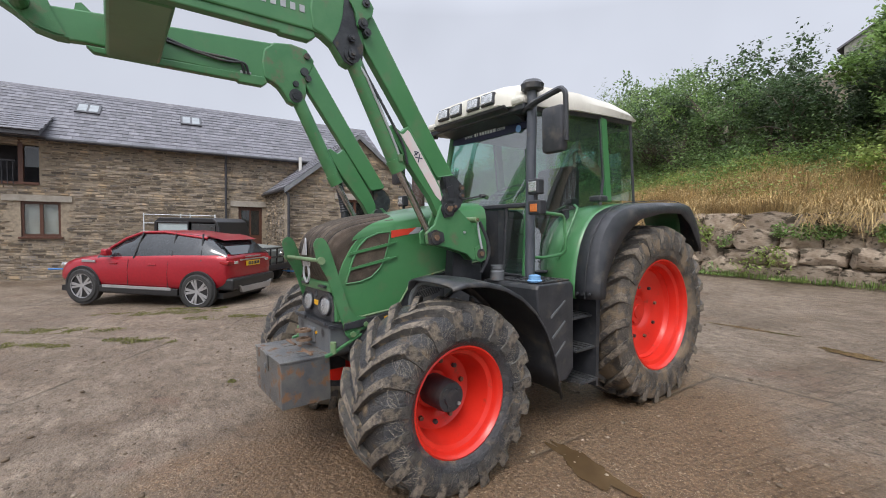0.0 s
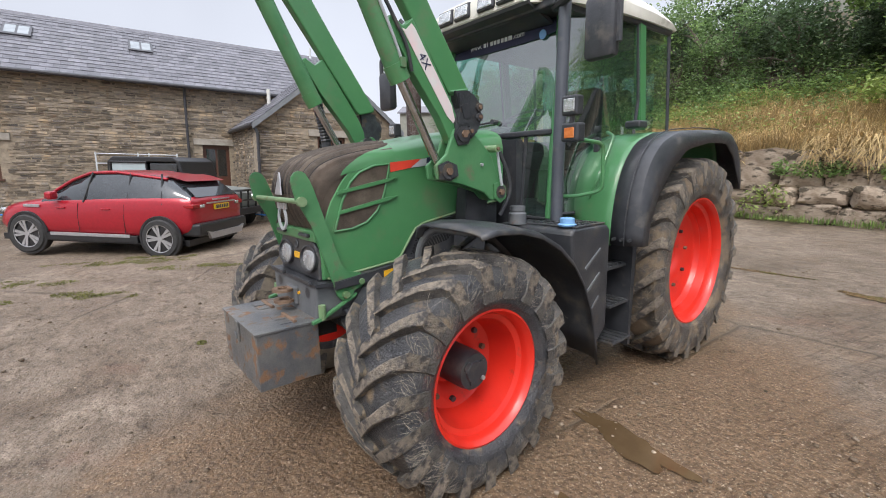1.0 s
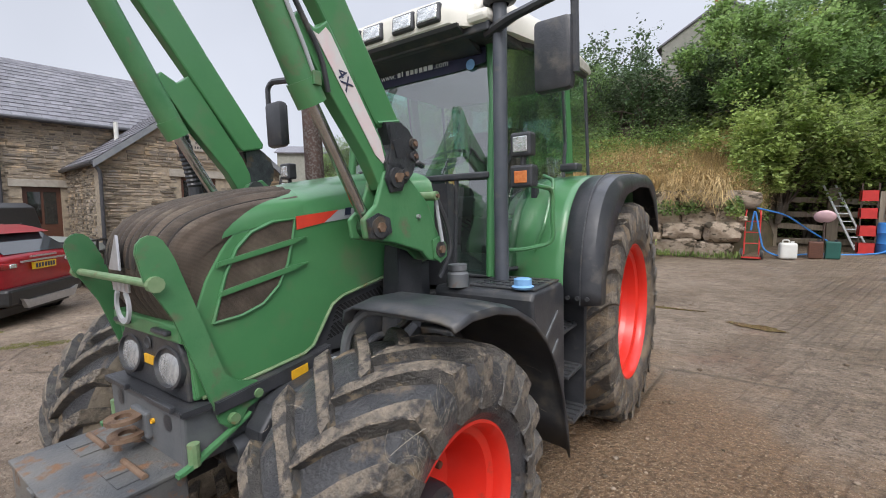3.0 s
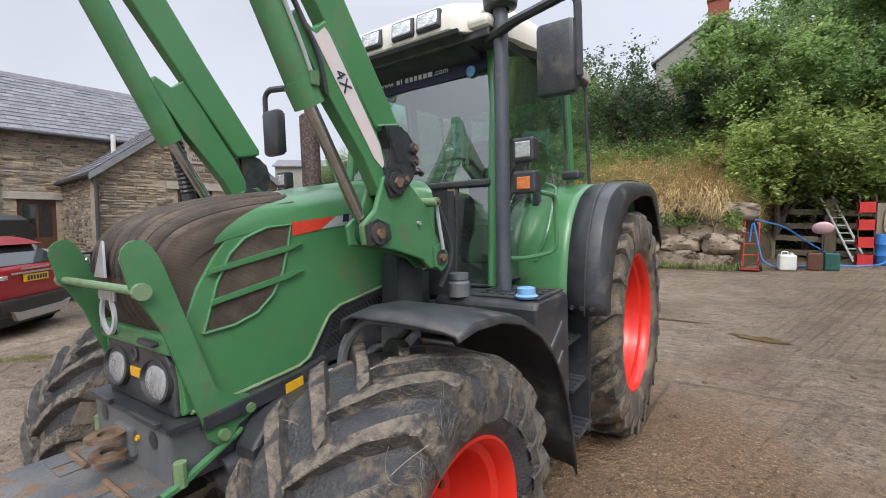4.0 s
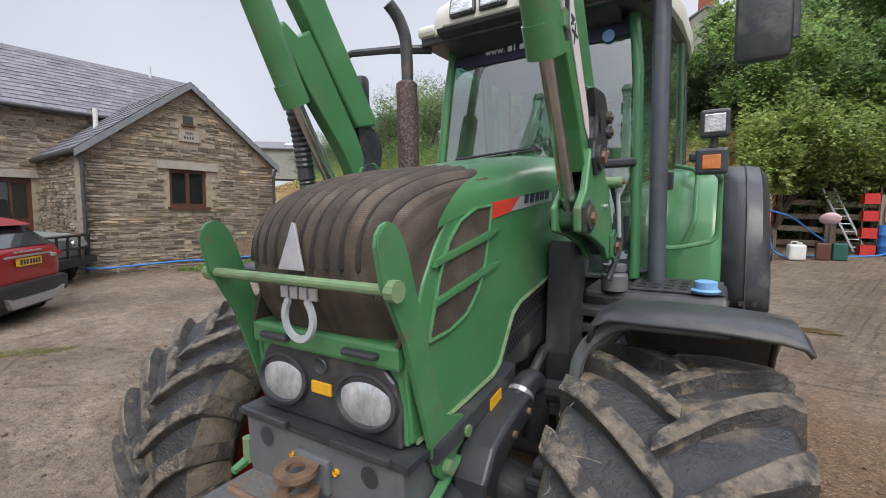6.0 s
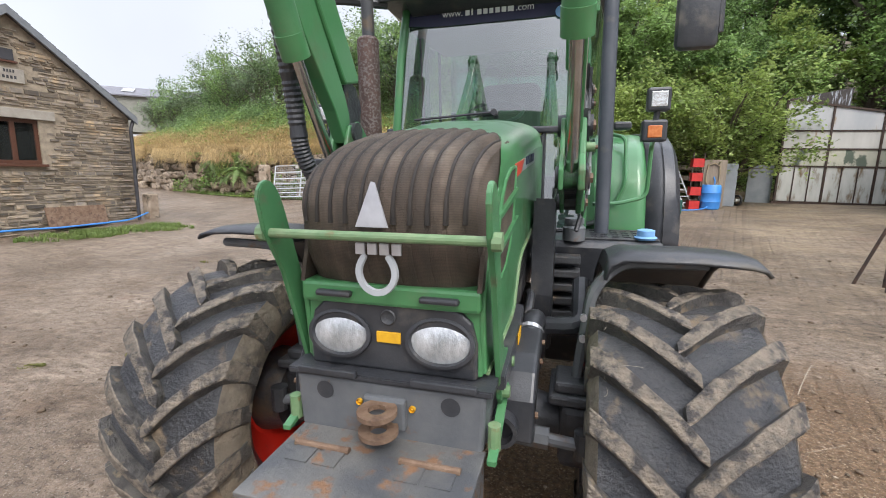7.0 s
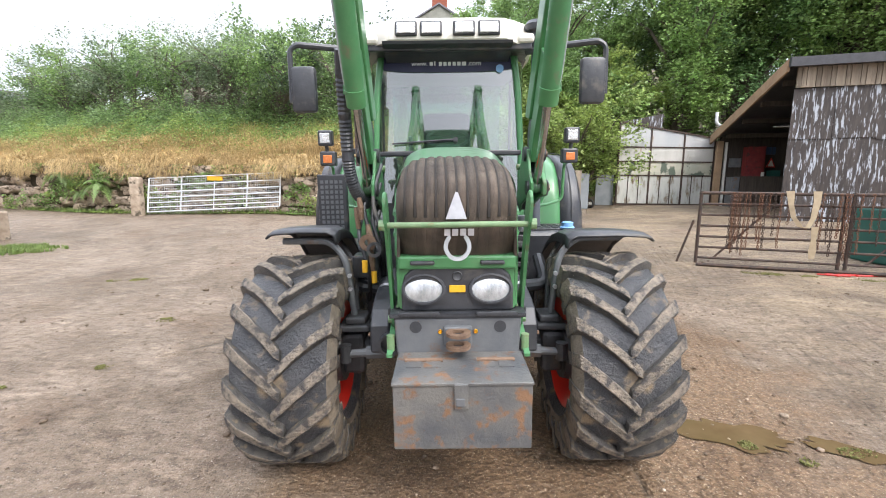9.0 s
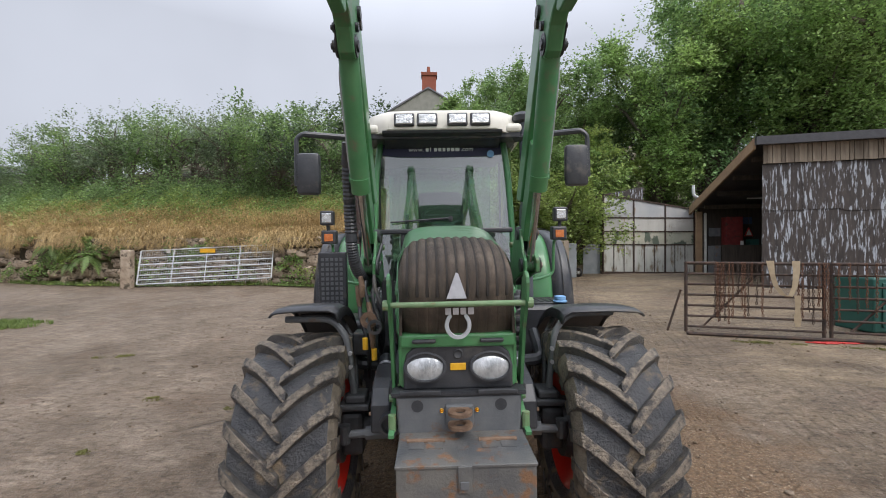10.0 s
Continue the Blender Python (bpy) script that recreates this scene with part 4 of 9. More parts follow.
    part("elbow_link", prism([(-0.42, 3.12), (-0.31, 3.13), (-0.262, 3.06), (-0.275, 3.0), (-0.33, 2.965), (-0.355, 2.91), (-0.385, 2.92), (-0.39, 3.0), (-0.43, 3.06)], 0, *xs(0.591, 0.606), 0.004), W_, elbow)
    for y, z, r in ((-0.345, 2.94, 0.034), (-0.315, 2.89, 0.026), (-0.32, 3.07, 0.026), (-0.42, 2.83, 0.024), (-0.42, 2.735, 0.03)):
        part("pin", tube([(0.48 * s_, y, z), (0.618 * s_, y, z)], r, 14), M["greasy"], elbow, "", True)
        part("pin_bolt", tube([(0.618 * s_, y, z), (0.628 * s_, y, z)], r * 0.5, 6), M["dark"], elbow)
    # upper boom with the tilt linkage under it
    ub = soften(part("upper_boom", prism([(-0.44, 3.135), (-0.70, 3.115), (-1.326, 3.074), (-1.65, 3.063), (-1.94, 3.042), (-2.0, 2.98), (-1.96, 2.90), (-1.84, 2.85), (-1.76, 2.855), (-1.3, 2.84), (-0.68, 2.83), (-0.60, 2.815)], 0, *xs(0.505, 0.576)), G_, tractor, "green upper loader boom"), 0.010)
    til = soften(part("tilt_tube", prism([(-0.66, 2.845), (-0.64, 2.80), (-0.68, 2.77), (-0.85, 2.772), (-0.86, 2.785), (-1.72, 2.80), (-1.76, 2.84)], 0, *xs(0.50, 0.565)), W_, tractor, "green tilt linkage tube under the boom"), 0.008)
    part("tilt_clamp", block((min(0.50 * s_, 0.57 * s_), -0.84, 2.84), (max(0.50 * s_, 0.57 * s_), -0.76, 2.862), 0.004), M["decal_grey"], til)
    for k in range(5):
        part("lettering_bar", block((min(0.5765 * s_, 0.579 * s_), -0.96 + k * 0.055, 2.92), (max(0.5765 * s_, 0.579 * s_), -0.93 + k * 0.055, 2.96 + 0.02 * (k == 2))), M["decal_grey"], ub)
    part("fin", prism([(-1.81, 3.05), (-1.80, 3.10), (-1.77, 3.11), (-1.72, 3.06)], 0, *xs(0.53, 0.545)), W_, ub)
    part("carrier_arm", prism([(-1.84, 2.86), (-1.90, 2.95), (-1.93, 3.06), (-2.02, 3.18), (-2.12, 3.2), (-2.14, 3.08), (-2.17, 3.02), (-2.075, 2.955), (-2.0, 2.887), (-1.90, 2.86)], 0, *xs(0.48, 0.62), 0.01), W_, tractor, "green tool carrier arm")
    part("arm_grease", prism([(-1.93, 2.90), (-1.97, 3.0), (-2.06, 3.05), (-2.07, 2.965), (-2.0, 2.90)], 0, *xs(0.621, 0.626), 0.002), M["greasy"], tractor)
    for k in range(2):
        part("hose", tube(bend([(0.50 * s_, -0.78 - 0.03 * k, 2.84), (0.485 * s_, -0.80 - 0.03 * k, 2.62 + 0.3), (0.485 * s_, -0.95, 2.90 + 0.03 * k), (0.485 * s_, -1.15, 2.93), (0.50 * s_, -1.38, 2.98 + 0.03 * k)], 4, 0.1), 0.010, 8), M["black"], tractor)
four = bpy.data.curves.new("mark", "FONT")
four.body, four.size, four.extrude = "4X", 0.07, 0.001
txt = new("model_mark", four)
txt.parent = tractor
txt.matrix_local = Matrix.Translation((0.575, 0.025, 2.165)) @ Matrix(((0, 0, 1, 0), (1, 0, 0, 0), (0, 1, 0, 0), (0, 0, 0, 1))) @ Matrix.Rotation(radians(-55), 4, "Z")
four.materials.append(M["ink"])
soften(part("cross_tube", block((-0.505, -1.66, 2.79), (0.505, -1.36, 3.06)), G_, tractor, "green cross tube between the booms"), 0.02)
part("carrier_beam", tube([(-0.6, -2.06, 3.02), (0.6, -2.06, 3.02)], 0.05, 14), W_, tractor)

for ob in tractor.children:
    if ob.name.split(".")[0] in ("loader_bracket", "lower_boom", "boom_link", "levelling_channel", "hose", "lift_cylinder", "piston_rod", "rod_eye", "elbow", "upper_boom", "tilt_tube", "carrier_arm", "arm_grease", "cross_tube", "carrier_beam"):
        ob.matrix_local = Matrix.Translation((0.008, 0, 0)) @ Matrix.Diagonal((0.965, 1, 1, 1))

# ---- cab ----
roof_rows = []
for y, hw, z0, z1 in ((0.985, 0.45, 2.665, 2.775), (1.005, 0.49, 2.645, 2.815), (1.06, 0.56, 2.64, 2.835), (1.15, 0.64, 2.64, 2.845), (1.30, 0.70, 2.64, 2.85), (1.7, 0.745, 2.655, 2.85), (2.2, 0.76, 2.665, 2.83), (2.5, 0.755, 2.67, 2.79), (2.63, 0.73, 2.68, 2.735)):
    roof_rows.append([(-hw, y, z0), (-hw - 0.012, y, (z0 + z1) / 2 - 0.02), (-hw + 0.03, y, z1 - 0.035), (-hw + 0.12, y, z1 - 0.006), (-hw * 0.4, y, z1), (hw * 0.4, y, z1), (hw - 0.12, y, z1 - 0.006), (hw - 0.03, y, z1 - 0.035), (hw + 0.012, y, (z0 + z1) / 2 - 0.02), (hw, y, z0)])
roof = part("cab_roof", strip(roof_rows, True, True), M["white"], tractor, "cream-white cab roof", True)
part("roof_lining", block((-0.66, 1.06, 2.60), (0.66, 2.6, 2.662), 0.01), M["black"], tractor)
part("visor", prism([(0.99, 2.655), (1.16, 2.655), (1.27, 2.56), (1.24, 2.555), (1.0, 2.635)], 0, -0.50, 0.50), M["black"], tractor, "black sun visor under the roof")
for s_ in (-1, 1):
    part("roof_horn", block((s_ * 0.60 - 0.075, 1.03, 2.645), (s_ * 0.60 + 0.075, 1.3, 2.72), 0.03), M["white"], roof)
for k, x in enumerate((-0.315, -0.125, 0.125, 0.315)):
    tilt = Matrix.Translation((x, 0.988, 2.738)) @ Matrix.Rotation(radians(-8), 4, "X")
    hs = part("work_lamp", block((-0.085, -0.02, -0.055), (0.085, 0.03, 0.055), 0.014), M["black"], roof, "rectangular roof work lamp")
    hs.matrix_local = tilt
    part("lamp_lens", block((-0.070, -0.026, -0.041), (0.070, -0.016, 0.041), 0.008), M["lens"], hs)

# corner points: front lower, front waist, front top, and the door post
FW, FT = (0.60, 1.17, 1.84), (0.545, 1.285, 2.64)
for s_ in (-1, 1):
    P = lambda p: Vector((p[0] * s_, p[1], p[2]))
    part("a_pillar", tube([P((0.605, 1.12, 1.22)), P(FW), P((0.585, 1.24, 2.3)), P(FT)], [0.026, 0.026, 0.027, 0.030], 10), G_, tractor, "green cab front pillar", True)
    part("b_pillar", prism([(2.02, 2.66), (2.12, 2.66), (2.21, 1.86), (2.11, 1.86)], 0, *sorted((0.68 * s_, 0.735 * s_)), 0.008), G_, tractor, "green cab door pillar")
    part("rear_pillar", tube([P((0.72, 2.62, 1.85)), P((0.71, 2.56, 2.68))], 0.014, 8), M["black"], tractor)
    part("roof_rail", tube([P((0.56, 1.28, 2.63)), P((0.68, 1.6, 2.645)), P((0.715, 2.1, 2.655)), P((0.71, 2.56, 2.665))], 0.028, 8), M["black"], tractor)
    # door glass, bowed outwards
    rows = []
    for f in np.linspace(0, 1, 6):
        z = 1.25 + 1.39 * f
        yf = lerp(((1.25, 1.13), (1.84, 1.18), (2.64, 1.29)), z)
        yb = lerp(((1.25, 1.45), (1.5, 1.68), (1.75, 2.0), (1.9, 2.11), (2.64, 2.03)), z)
        rows.append([P((lerp(((0, 0.605 if z < 2 else 0.585), (0.4, 0.68), (1, 0.715)), u), yf + (yb - yf) * u, z)) for u in np.linspace(0, 1, 7)])
    door = part("cab_door", strip(rows), M["glass"], tractor, "green-tinted glass cab door", True)
    edge = [r[-1] for r in rows]
    part("door_frame", tube([rows[0][0]] + rows[0][1:] + edge[1:] + rows[-1][::-1][1:], 0.014, 6), M["black"], door)
    part("door_handle", block((min(0.70 * s_, 0.74 * s_), 1.5, 1.62), (max(0.70 * s_, 0.74 * s_), 1.55, 1.78), 0.008), M["black"], door)
    part("rear_side_glass", strip([[P((0.72, 2.17, 1.88)), P((0.72, 2.60, 1.88))], [P((0.715, 2.10, 2.64)), P((0.71, 2.55, 2.64))]]), M["glass"], tractor, "tinted rear side window")
    # lower front corner glass beside the bonnet
    part("corner_glass", strip([[P((0.37, 1.10, 1.22)), P((0.59, 1.12, 1.22))], [P((0.37, 1.16, 1.82)), P((0.59, 1.17, 1.82))]]), M["glass"], tractor, "lower cab corner window")
    part("corner_frame", tube([P((0.36, 1.10, 1.22)), P((0.36, 1.16, 1.82)), P((0.6, 1.165, 1.83)), P((0.6, 1.115, 1.22)), P((0.36, 1.10, 1.22))], 0.016, 6), M["black"], tractor)
    # mirrors on bent arms
    arm = [P((0.62, 1.12, 2.60)), P((0.82, 1.02, 2.61)), P((1.14, 0.93, 2.62)), P((1.185, 0.92, 2.58)), P((1.19, 0.92, 2.24 if s_ > 0 else 2.2))]
    am = bend(arm, 4, 0.05)
    part("mirror_arm", tube(am, [0.030 - 0.011 * min(1, 1.6 * k / len(am)) for k in range(len(am))], 8), M["black"], tractor, "black mirror arm")
    mz = 0.0 if s_ > 0 else -0.04
    mir = part("mirror", block((s_ * 1.09 - 0.095, 0.875, 2.165 + mz), (s_ * 1.09 + 0.095, 0.955, 2.50 + mz), 0.03), M["black"], tractor, "black plastic mirror housing", True)
    part("mirror_glass", block((s_ * 1.09 - 0.08, 0.954, 2.19 + mz), (s_ * 1.09 + 0.08, 0.958, 2.475 + mz)), M["chrome"], mir, "mirror glass")
    # lamp bracket
    wl_ = part("work_light", block((s_ * 0.940 - 0.055, 0.845, 1.875), (s_ * 0.940 + 0.055, 0.915, 1.99), 0.012), M["black"], tractor, "square side work light")
    part("lamp_lens", block((s_ * 0.940 - 0.038, 0.840, 1.895), (s_ * 0.940 + 0.038, 0.847, 1.970), 0.004), M["lens"], wl_)
    part("light_stem", tube([(s_ * 0.935, 0.885, 1.83), (s_ * 0.94, 0.885, 1.885)], 0.015, 8), M["black"], wl_)
    ind = part("indicator", block((s_ * 0.932 - 0.060, 0.865, 1.725), (s_ * 0.932 + 0.060, 0.945, 1.835), 0.012), M["black"], tractor, "black lamp box with amber indicator")
    part("amber_lens", block((s_ * 0.932 - 0.034, 0.859, 1.746), (s_ * 0.932 + 0.034, 0.868, 1.806), 0.004), M["amber"], ind, "amber indicator lens")
    part("handrail", tube(bend([P((0.90, 0.94, 1.76)), P((0.945, 0.96, 1.74)), P((0.97, 1.18, 1.72)), P((0.965, 1.2, 1.42)), P((0.8, 1.15, 1.38)), P((0.66, 1.12, 1.38))], 4, 0.05), 0.013, 8), G_, tractor, "green tubular handrail")
    part("handrail", tube(bend([P((0.80, 1.30, 1.36)), P((0.86, 1.32, 1.5)), P((0.86, 1.5, 1.78)), P((0.74, 1.62, 1.82))], 4, 0.05), 0.012, 8), G_, tractor)
    part("fender_light", block((s_ * 0.86 - 0.06, 1.74, 1.845), (s_ * 0.86 + 0.06, 1.86, 1.90), 0.015), M["black"], tractor)
    # rear mudguard: green inner part and black outer skirt
    def arc(r, a0, a1, n):
        return [(2.36 - r * math.cos(a), 0.80 + r * math.sin(a)) for a in np.linspace(a0, a1, n)]
    flat = bend([(1.29, 1.06), (1.295, 1.22), (1.335, 1.42), (1.42, 1.60), (1.56, 1.735), (1.80, 1.81), (2.3, 1.845), (2.74, 1.85), (2.93, 1.81), (3.04, 1.68), (3.10, 1.36)], 3, 0.1)
    flat = [(p[0], p[1]) for p in flat]
    lip = [(1.385, 1.06), (1.40, 1.20), (1.50, 1.385), (1.67, 1.555), (1.888, 1.681), (2.275, 1.736), (2.61, 1.738), (2.802, 1.635), (3.03, 1.36)]
    low = [(lerp([(k / 8, q[0]) for k, q in enumerate(lip)], f), lerp([(k / 8, q[1]) for k, q in enumerate(lip)], f)) for f in np.linspace(0, 1, len(flat))]
    rows = [[(s_ * 0.62, y, z), (s_ * 0.80, y, z), (s_ * 0.93, y, z - 0.004), (s_ * 0.99, y, z - 0.010)] for y, z in flat]
    thicken(part("rear_mudguard", strip(rows), G_, tractor, "green rear mudguard", True), 0.012)
    rows = [[(s_ * 0.985, y, z - 0.002), (s_ * 1.10, y, z - 0.006), (s_ * 1.155, y * 0.9 + b * 0.1, z * 0.9 + c * 0.1), (s_ * 1.19, y * 0.6 + b * 0.4, z * 0.6 + c * 0.4), (s_ * 1.20, b, c)] for (y, z), (b, c) in zip(flat, low)]
    skirt = thicken(part("mudguard_skirt", strip(rows), M["black"], tractor, "black plastic mudguard skirt", True), 0.012)
    part("mudguard_seam", tube([(s_ * 1.088, y - 0.012 if z < 1.7 else y, z + (0.010 if z >= 1.7 else 0)) for y, z in flat[:-6]], 0.004, 5), M["dark"], skirt)
    for k in range(3):
        part("bolt", tube([(s_ * (1.02 + 0.055 * k), 1.285, 1.10), (s_ * (1.02 + 0.055 * k), 1.268, 1.10)], 0.012, 8), M["dark"], skirt)
    part("inner_arch", prism([(1.5, 1.1), (1.7, 1.6), (2.0, 1.82), (2.7, 1.82), (2.7, 1.1)], 0, *sorted((0.58 * s_, 0.62 * s_))), M["black"], tractor)

# windscreen
ws = [[(x, 1.175 - 0.03 * (1 - (x / 0.6) ** 2), 1.84) for x in np.linspace(-0.58, 0.58, 9)], [(x, 1.24 - 0.03 * (1 - (x / 0.57) ** 2), 2.25) for x in np.linspace(-0.555, 0.555, 9)], [(x, 1.285 - 0.03 * (1 - (x / 0.54) ** 2), 2.62) for x in np.linspace(-0.525, 0.525, 9)]]
screen = part("windscreen", strip(ws), M["glass"], tractor, "green-tinted curved windscreen", True)
part("sun_strip", strip([[(x, 1.257 - 0.03 * (1 - (x / 0.55) ** 2), 2.475 - 0.025 * (1 - abs(x / 0.53) ** 4) + 0.025) for x in np.linspace(-0.53, 0.53, 9)], [(x, 1.279 - 0.03 * (1 - (x / 0.54) ** 2), 2.62) for x in np.linspace(-0.52, 0.52, 9)]]), M["ink"], screen, "dark sun strip with pale lettering bars", True)
for body, x0 in (("www.", -0.295), (".com", 0.165)):
    word = bpy.data.curves.new("mark", "FONT")
    word.body, word.size, word.extrude = body, 0.056, 0.0006
    wd = new("lettering", word)
    wd.parent = screen
    wd.matrix_local = Matrix.Translation((x0, 1.226, 2.524)) @ Matrix.Rotation(radians(90), 4, "X")
    word.materials.append(M["whiteletter"])
for k, (w_, h_) in enumerate(((0.026, 0.03), (0.010, 0.041), (0.026, 0.03), (0.026, 0.03), (0.024, 0.03), (0.026, 0.03), (0.028, 0.03), (0.036, 0.03))):
    x = -0.145 + k * 0.0375
    part("lettering_bar", block((x, 1.226, 2.524), (x + w_, 1.228, 2.524 + h_)), M["whiteletter"], screen)
part("screen_sticker", turned([(0.0, 0.032), (0.003, 0.032), (0.003, 0.0)], 20, 1), M["cap"], screen).matrix_local = Matrix.Translation((0.43, 1.238, 2.5))
part("wiper", tube([(0.05, 1.125, 1.93), (-0.46, 1.13, 1.90)], 0.008, 6), M["black"], screen)
part("wiper_boss", tube([(0.06, 1.11, 1.93), (0.06, 1.16, 1.93)], 0.02, 10), M["black"], screen)
part("scuttle", block((-0.6, 1.13, 1.80), (0.6, 1.185, 1.84), 0.01), M["black"], tractor)
part("rear_window", strip([[(-0.6, 2.62, 1.5), (0.6, 2.62, 1.5)], [(-0.6, 2.56, 2.64), (0.6, 2.56, 2.64)]]), M["glass"], tractor, "tinted rear window")
part("cab_floor", block((-0.6, 1.12, 1.15), (0.6, 2.6, 1.25), 0.02), M["black"], tractor)
part("rear_panel", block((-0.62, 2.56, 1.2), (0.62, 2.62, 1.5), 0.01), M["black"], tractor)
part("firewall", block((-0.36, 1.05, 1.15), (0.36, 1.12, 1.78)), M["black"], tractor)
# seat, wheel and console
part("seat", block((-0.25, 1.85, 1.55), (0.25, 2.3, 1.72), 0.05), M["seat"], tractor, "black cloth operator seat")
part("backrest", block((-0.25, 2.24, 1.68), (0.25, 2.40, 2.28), 0.06), M["seat"], tractor)
part("seat_post", block((-0.15, 1.95, 1.25), (0.15, 2.2, 1.55), 0.02), M["seat"], tractor)
part("console", block((-0.11, 1.22, 1.25), (0.11, 1.42, 1.90), 0.04), M["black"], tractor)
part("steering_wheel", turned([(0.012 * math.cos(t), 0.19 + 0.014 * math.sin(t)) for t in np.linspace(0, 2 * math.pi, 9)[:-1]], 32, 2, True), M["black"], tractor, "black steering wheel", True).matrix_local = Matrix.Translation((0, 1.52, 1.97)) @ Matrix.Rotation(radians(28), 4, "X")
part("wheel_spoke", block((-0.18, -0.02, -0.01), (0.18, 0.02, 0.01)), M["black"], tractor).matrix_local = Matrix.Translation((0, 1.52, 1.97)) @ Matrix.Rotation(radians(28), 4, "X")
part("armrest", block((-0.42, 1.75, 1.72), (-0.28, 2.2, 1.82), 0.03), M["black"], tractor)
part("control_stick", tube([(-0.35, 1.75, 1.8), (-0.35, 1.7, 2.0)], 0.02, 8), M["black"], tractor)

# air intake, exhaust, tank and steps
intake = part("air_intake", tube([(0.715, 1.06, 1.2), (0.712, 1.07, 1.6), (0.70, 1.12, 2.74)], 0.040, 18), M["intake"], tractor, "tall blue-grey air intake stack", True)
part("intake_cap", turned([(0, 0.05), (0.015, 0.09), (0.055, 0.095), (0.085, 0.07), (0.10, 0.0)], 24, 2), M["black"], intake, "", True).matrix_local = Matrix.Translation((0.70, 1.12, 2.735))
ex = part("exhaust_pipe", tube(bend([(-0.655, 0.89, 1.5), (-0.655, 0.90, 2.45), (-0.655, 0.89, 2.62), (-0.675, 0.85, 2.72), (-0.70, 0.79, 2.78)], 4, 0.06), 0.036, 14), M["dark"], tractor, "dark exhaust stack with bent outlet", True)
part("heat_shield", turned([(0, 0.064), (0.62, 0.064), (0.635, 0.05), (0.62, 0.060), (0, 0.060)], 28, 2, True), M["exhaust"], ex, "rusty perforated heat shield", True).matrix_local = Matrix.Translation((-0.655, 0.89, 1.72))
ch_line = bend([(-0.585, -0.10, 2.32), (-0.60, -0.02, 2.10), (-0.603, 0.03, 1.88), (-0.60, 0.05, 1.68), (-0.585, 0.12, 1.56), (-0.54, 0.24, 1.47)], 16, 0.12)
part("corrugated_hose", tube(ch_line, [0.039 if k % 2 else 0.034 for k in range(len(ch_line))], 14), M["black"], tractor, "black corrugated hose sleeve")
tank = soften(part("fuel_tank", prism([(0.80, 1.17), (0.82, 1.205), (1.20, 1.205), (1.24, 1.17), (1.24, 0.50), (1.15, 0.42), (0.98, 0.42), (0.90, 0.6), (0.84, 0.9)], 0, 0.42, 1.015), M["black"], tractor, "black plastic fuel tank with step top"), 0.02, 3)
part("tread_top", block((0.62, 0.86, 1.206), (1.0, 1.2, 1.218), 0.004), M["dark"], tank)
for i in range(6):
    for j in range(4):
        part("stud", block((0.65 + i * 0.058, 0.89 + j * 0.075, 1.218), (0.685 + i * 0.058, 0.925 + j * 0.075, 1.224)), M["black"], tank)
cp = part("filler_cap", turned([(0, 0.05), (0.012, 0.058), (0.02, 0.045), (0.05, 0.045), (0.055, 0.03), (0.055, 0.0)], 20, 2), M["cap"], tank, "pale blue filler cap", True)
cp.matrix_local = Matrix.Translation((0.93, 0.875, 1.215))
part("oil_bottle", turned([(0, 0.06), (0.07, 0.06), (0.085, 0.045), (0.09, 0.045), (0.09, 0.052), (0.12, 0.052), (0.12, 0.0)], 20, 2), M["grey"], tractor, "grey reservoir with black cap", True).matrix_local = Matrix.Translation((0.56, 0.84, 1.205))
for k in range(3):
    part("tank_rib", prism([(0.95 + 0.02 * k, 0.95 - k * 0.16), (1.12, 1.06 - k * 0.16), (1.13, 1.05 - k * 0.16), (0.96 + 0.02 * k, 0.935 - k * 0.16)], 0, 1.014, 1.022), M["grey"], tank)
for z, out in ((0.36, 1.06), (0.62, 1.03), (0.88, 1.0)):
    st = part("step", block((0.72, 1.25, z), (out, 1.50, z + 0.02), 0.004), M["dark"], tractor, "ribbed access step")
    for k in range(4):
        part("tread_bar", block((0.74, 1.27 + k * 0.06, z + 0.02), (out - 0.01, 1.30 + k * 0.06, z + 0.03)), M["dark"], st)
part("step_side", prism([(1.50, 0.30), (1.53, 0.30), (1.56, 1.1), (1.50, 1.1)], 0, 0.62, 1.04), M["black"], tractor, "black step side plate")
part("step_back", block((0.6, 1.24, 0.40), (0.72, 1.54, 1.15), 0.01), M["black"], tractor)
part("right_tank", block((-1.0, 0.85, 0.45), (-0.42, 1.5, 1.1), 0.03), M["black"], tractor, "black right-hand tank")
flt = part("cooler_panel", block((-1.0, 0.78, 1.22), (-0.78, 0.84, 1.66), 0.01), M["black"], tractor, "black perforated side screen")
for i in range(5):
    for j in range(10):
        part("hole", block((-0.975 + i * 0.036, 0.774, 1.25 + j * 0.038), (-0.953 + i * 0.036, 0.779, 1.274 + j * 0.038)), M["grey"], flt)
for k in range(6):
    part("step_rib", block((0.36, 0.70, 0.72 + k * 0.075), (0.60, 0.80, 0.76 + k * 0.075), 0.006), M["dark"], tractor)
for k, (x, y, z) in enumerate(((-0.44, 0.02, 1.40), (-0.50, 0.05, 1.34), (-0.46, 0.1, 1.28), (-0.53, 0.0, 1.2), (-0.47, 0.08, 1.1))):
    part("hydraulic_hose", tube(bend([(x, y + 0.25, z + 0.32), (x - 0.05, y + 0.1, z + 0.1), (x + 0.02, y + 0.05, z - 0.1), (x, y + 0.2, z - 0.35)], 4, 0.08), 0.013, 8), M["black"], tractor)
